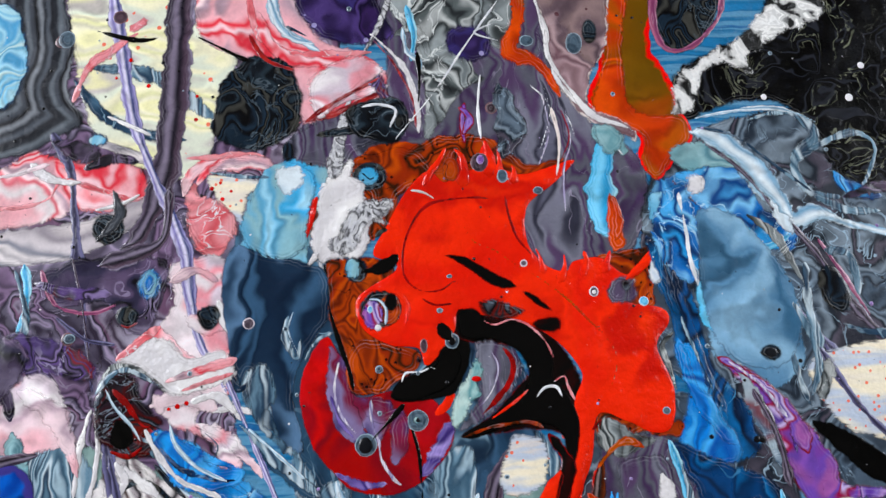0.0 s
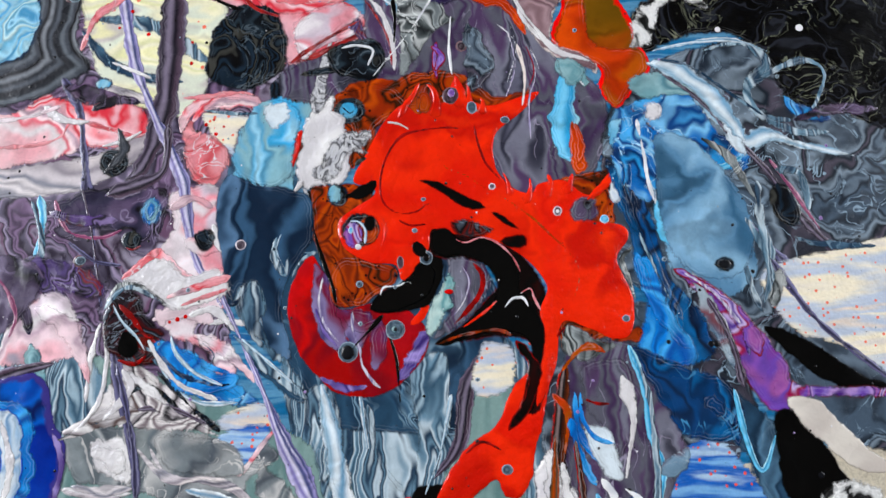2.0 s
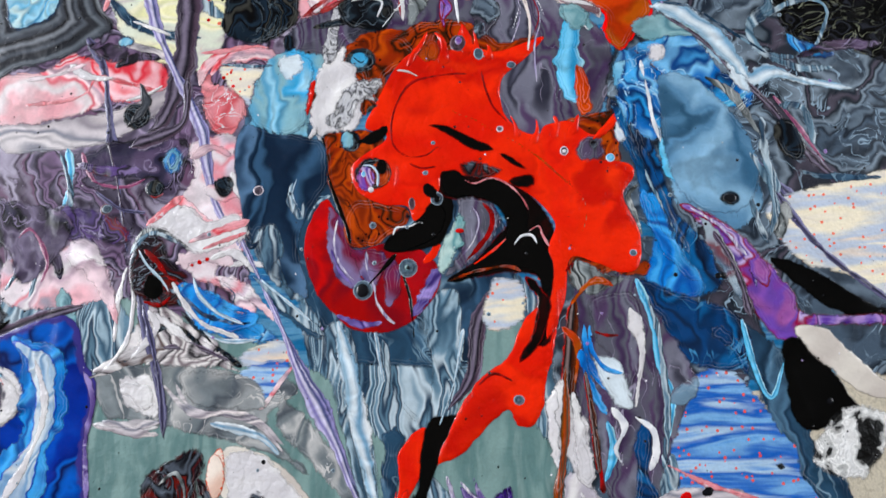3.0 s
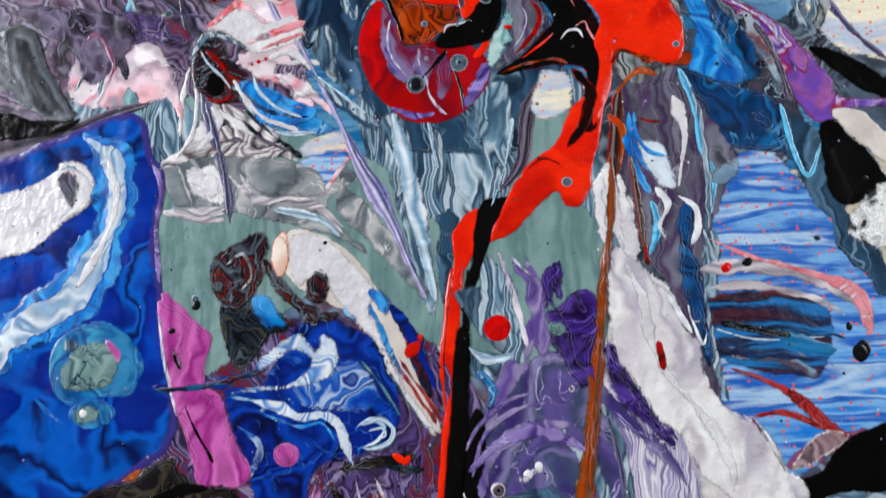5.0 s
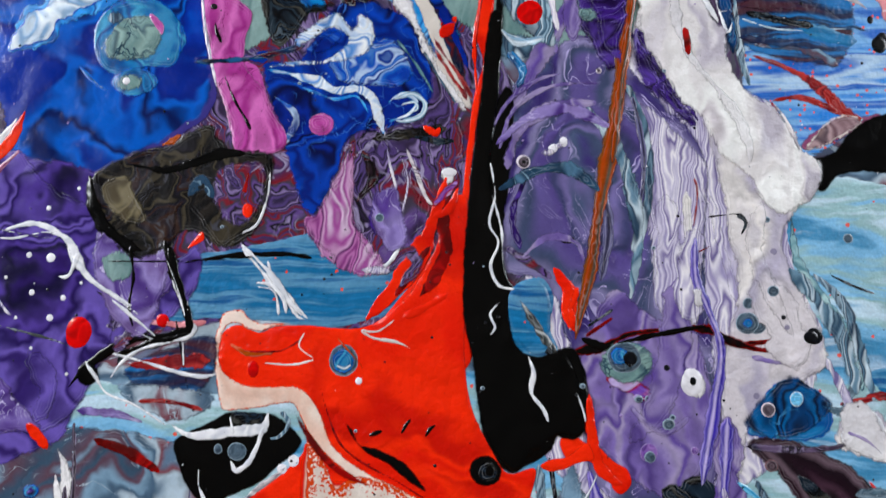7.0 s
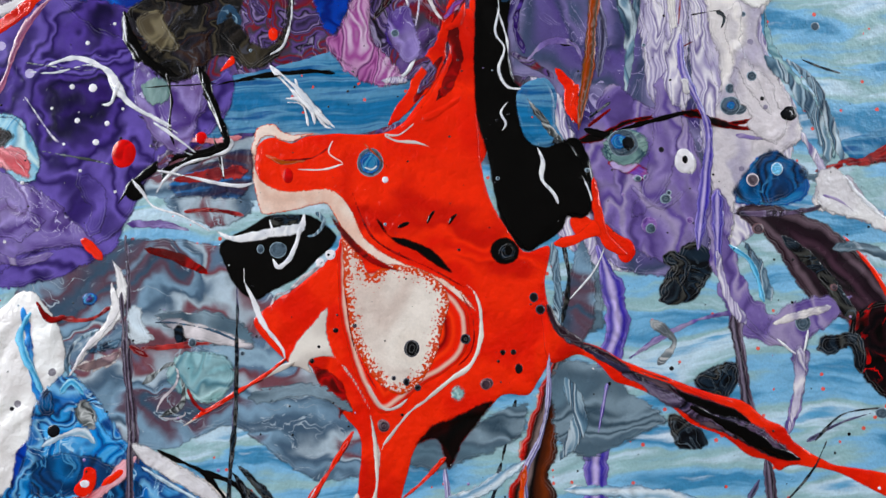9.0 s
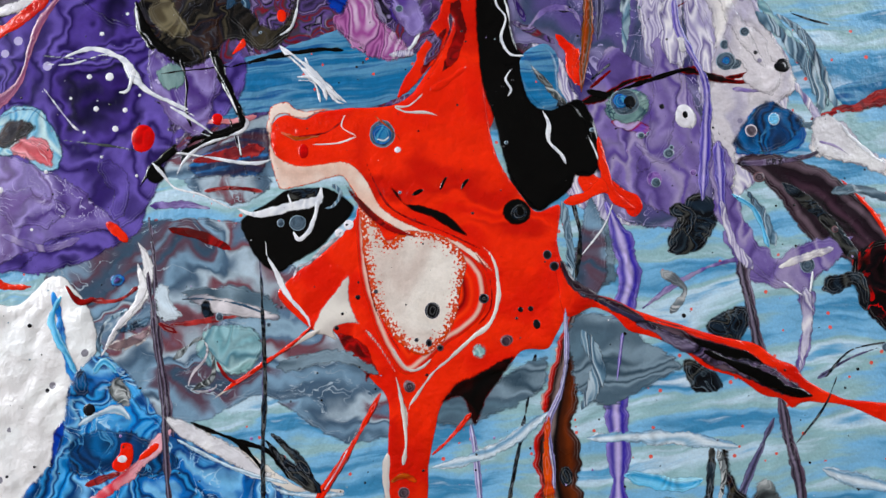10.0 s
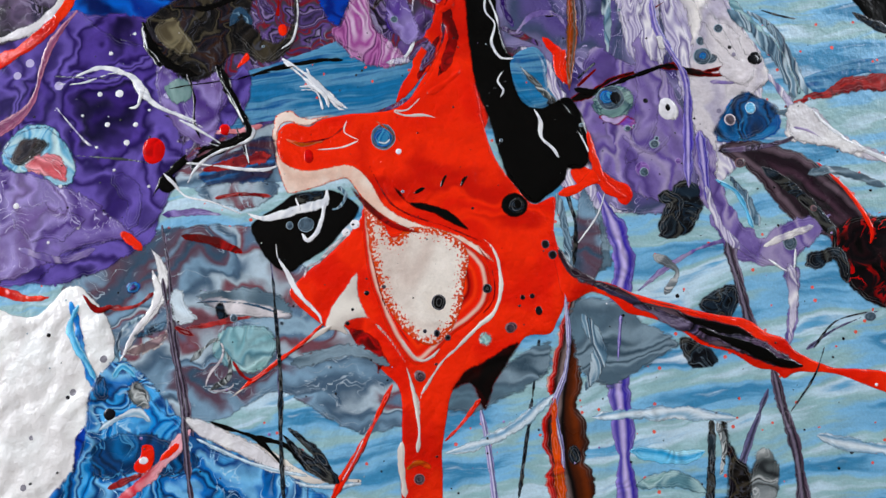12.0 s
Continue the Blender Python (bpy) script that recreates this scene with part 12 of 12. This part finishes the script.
pour("paint_pour", "slate", 0.1, "", [(-196, -178.1), (-187, -174.9), (-180, -174), (-182.7, -178.6), (-193.7, -180.7)], creep=0.25)
pour("paint_pour", "white_blue", 0.1, "", [(-177.4, -161.9), (-171.9, -161.4), (-170.8, -168.1), (-165.8, -176.1), (-176.6, -175.7)], creep=0.6)
run("paint_run", "red_brown", 0.12, "", [(-177.7, -177.6, 2), (-173.4, -180.3, 2.7), (-168.6, -183.1, 1)])
pour("paint_pour", "grey_white", 0.12, "", [(-167.5, -167.4), (-158.3, -166.4), (-145.7, -170.1), (-133.2, -174.8), (-124.2, -179.9), (-127.3, -182.5), (-137, -179.8), (-149.1, -177.4), (-159.6, -171.7)], creep=0.5)
run("paint_run", "slate", 0.1, "", [(-165.9, -168.5, 0.7), (-156, -169.3, 1.2), (-141.5, -173.1, 1.2), (-129.5, -178.9, 0.7)])
cell("paint_cell", "char", -155.8, -173.5, 2.69, 4.40)
cell("paint_cell", "char", -139.2, -184.7, 4.14, 1.70)
cell("paint_cell", "dot_grey", -150.4, -177.8, 1.71, 1.95)
cell("paint_cell", "dot_grey", -129.3, -183.3, 1.22, 1.22)
pour("paint_pour", "teal_pale", 0.1, "", [(-159.3, -183.9), (-149.3, -180.8), (-134.8, -184.8), (-132.9, -194.2), (-138.8, -202.4), (-148.2, -203.6), (-155.5, -194.8)], creep=0.6)
run("paint_run", "grey_white", 0.12, "", [(-163.8, -185.9, 1), (-157.1, -188.4, 1.5), (-158, -195.1, 1.5), (-163.6, -200.4, 1.5), (-165.9, -206, 1.2), (-160.7, -209.1, 1.2), (-154.2, -207.4, 1.2), (-156.4, -202.9, 1)])
run("paint_run", "dark_red", 0.1, "", [(-153.1, -196.4, 1.9), (-149.6, -203.5, 2.4), (-145.4, -206.9, 1)])
run("paint_run", "dark_red", 0.1, "", [(-216.2, -157.1, 1.2), (-210.8, -164.9, 2.5), (-204.8, -164.2, 1)])
run("paint_run", "plum_run", 0.3, "", [(-180.4, -151.4, 1.7), (-179.6, -171.1, 2), (-178.9, -190.6, 2.2), (-177.6, -214.7, 2.9), (-178, -240.9, 3.4), (-178, -259.7, 3.3)])
run("paint_run", "char", 0.25, "", [(-130.5, -155.4, 1.7), (-131.8, -184.6, 1.9), (-133.1, -208.6, 2.2), (-136, -232.2, 2.2), (-138.1, -262.6, 1.9)])
cell("paint_cell", "cell_blue", -193.8, -157.2, 3.46, 2.96)
cell("paint_cell", "violet_dark", -193.8, -157.4, 2.22, 2.22)
cell("paint_cell", "dot_red", -178.1, -95.4, 5.29, 6.30)
cell("paint_cell", "dot_red", -144.4, -90.4, 2.52, 2.52)
# the violet night
run("paint_run", "pink_flat", 0.12, "", [(-228.7, -91, 2.5), (-222.5, -94.9, 4), (-218.9, -100.7, 4)])
run("paint_run", "white_net", 0.16, "", [(-223.5, -56.4, 0.6), (-208.3, -58.3, 0.7), (-192.9, -55.8, 1.1), (-184.1, -59.1, 2.9), (-179.5, -67.2, 3.3), (-174.7, -74.1, 2.6), (-163.7, -81.4, 1.5), (-152.8, -89.2, 0.7)], creep=0.9)
run("paint_run", "white_net", 0.14, "", [(-179.3, -63.4, 1.8), (-183, -72.8, 2.2), (-187.4, -73.5, 0.7)], creep=0.9)
run("paint_run", "white_net", 0.14, "", [(-165.1, -82.5, 1.5), (-159, -86.9, 1.8), (-151.8, -92.6, 1.1), (-146.5, -97.3, 0.9)])
run("paint_run", "white_net", 0.14, "", [(-156.8, -93.4, 0.6), (-146.6, -98.3, 1.1), (-135.8, -97.7, 1.3), (-131.3, -93.6, 2.2), (-134.5, -89.8, 0.7)])
run("paint_run", "black", 0.25, "", [(-162.4, -104.3, 3), (-152.2, -100.9, 3.5), (-139.5, -97.4, 2.5), (-133.1, -95.4, 1.5)])
run("paint_run", "white_net", 0.14, "", [(-165.5, -115.3, 0.7), (-160.6, -107.7, 1.5), (-152.3, -101.9, 1.5), (-139.6, -98.9, 0.9)])
run("paint_run", "white_net", 0.14, "", [(-166.2, -103.2, 0.7), (-152.5, -106.4, 1.1), (-137.8, -110.6, 1.6), (-127.9, -112.2, 2.1), (-121.6, -111, 1.1)], creep=0.6)
run("paint_run", "white_net", 0.12, "", [(-135.8, -99, 0.7), (-135.1, -107.9, 0.9)])
cell("paint_cell", "black", -173.4, -111.7, 4.51, 5.01)
run("paint_run", "white_net", 0.12, "", [(-174.6, -107, 0.9), (-170.4, -112.4, 1.5), (-165.7, -119.1, 1.1), (-153.5, -123.8, 0.9), (-141.5, -131.1, 1.1)], creep=0.8)
run("paint_run", "black", 0.2, "", [(-142.5, -61.5, 3), (-138.3, -76, 3), (-134, -89, 3.5), (-133.1, -95.4, 2.5)])
run("paint_run", "white_net", 0.1, "", [(-143.3, -66.6, 0.6), (-138.8, -77.2, 0.6), (-135, -89, 0.7)])
run("paint_run", "char", 0.16, "", [(48.2, -150.5, 3.4), (56.1, -156, 9.7), (51.2, -167.7, 7.2), (46.2, -169.8, 2.4)], creep=1.2)
run("paint_run", "plum_rings", 0.14, "", [(-0.7, -168.4, 1.9), (3.8, -179.6, 3.4), (13.3, -185.7, 2.4)])

# ---- fine spatter over the whole painting ----
def spatter(name, stuff, count, seed, least, most, span, label):
    """Tiny round beads of paint, lying on the layers beneath."""
    r = np.random.RandomState(seed)
    verts, faces, rims = [], [], []
    a = np.arange(8) / 8 * 2 * np.pi
    for _ in range(count):
        x, z = r.uniform(span[0], span[1]), r.uniform(span[2], span[3])
        s = least + (most - least) * r.rand() ** 3
        e = 0.8 + 0.4 * r.rand()
        h = LAID[int((x - X0) / CELL), int((z - Z0) / CELL)]
        n = len(verts)
        for k, up in ((1.0, -0.03), (0.6, 0.28 * s)):
            verts += [(x + s * k * e * math.cos(q), -(h + up), z + s * k * math.sin(q)) for q in a]
            rims += [0.0 if k == 1.0 else s * 0.4] * 8
        verts.append((x, -(h + 0.36 * s), z))
        rims.append(s)
        for i in range(8):
            j = (i + 1) % 8
            faces += [(n + i, n + j, n + 8 + j, n + 8 + i), (n + 8 + i, n + 8 + j, n + 16)]
    me = bpy.data.meshes.new(name)
    me.from_pydata([(x * MM, y * MM, z * MM) for x, y, z in verts], [], faces)
    me.attributes.new("rim", "FLOAT", "POINT").data.foreach_set("value", np.array(rims, np.float32))
    me.attributes.new("body", "FLOAT", "POINT").data.foreach_set("value", np.ones(len(rims), np.float32))
    me.polygons.foreach_set("use_smooth", np.ones(len(me.polygons), bool))
    return tagged(part(name, me, PAINTS[stuff], painting, label), kind="stuff")


spatter("dark_spatter", "dot_dark", 1000, 3, 0.15, 0.7, (-255, 180, -290, 295), "tiny dark specks and pits")
spatter("white_spatter", "dot_white", 170, 5, 0.12, 0.45, (-255, 180, -290, 295), "tiny white specks")
spatter("grey_spatter", "dot_grey", 70, 8, 0.4, 1.1, (-255, 180, -290, 295), "small grey ringed bubbles")
spatter("violet_spatter", "dot_violet", 50, 9, 0.3, 1.0, (-255, 180, -290, 295), "small violet bubbles")
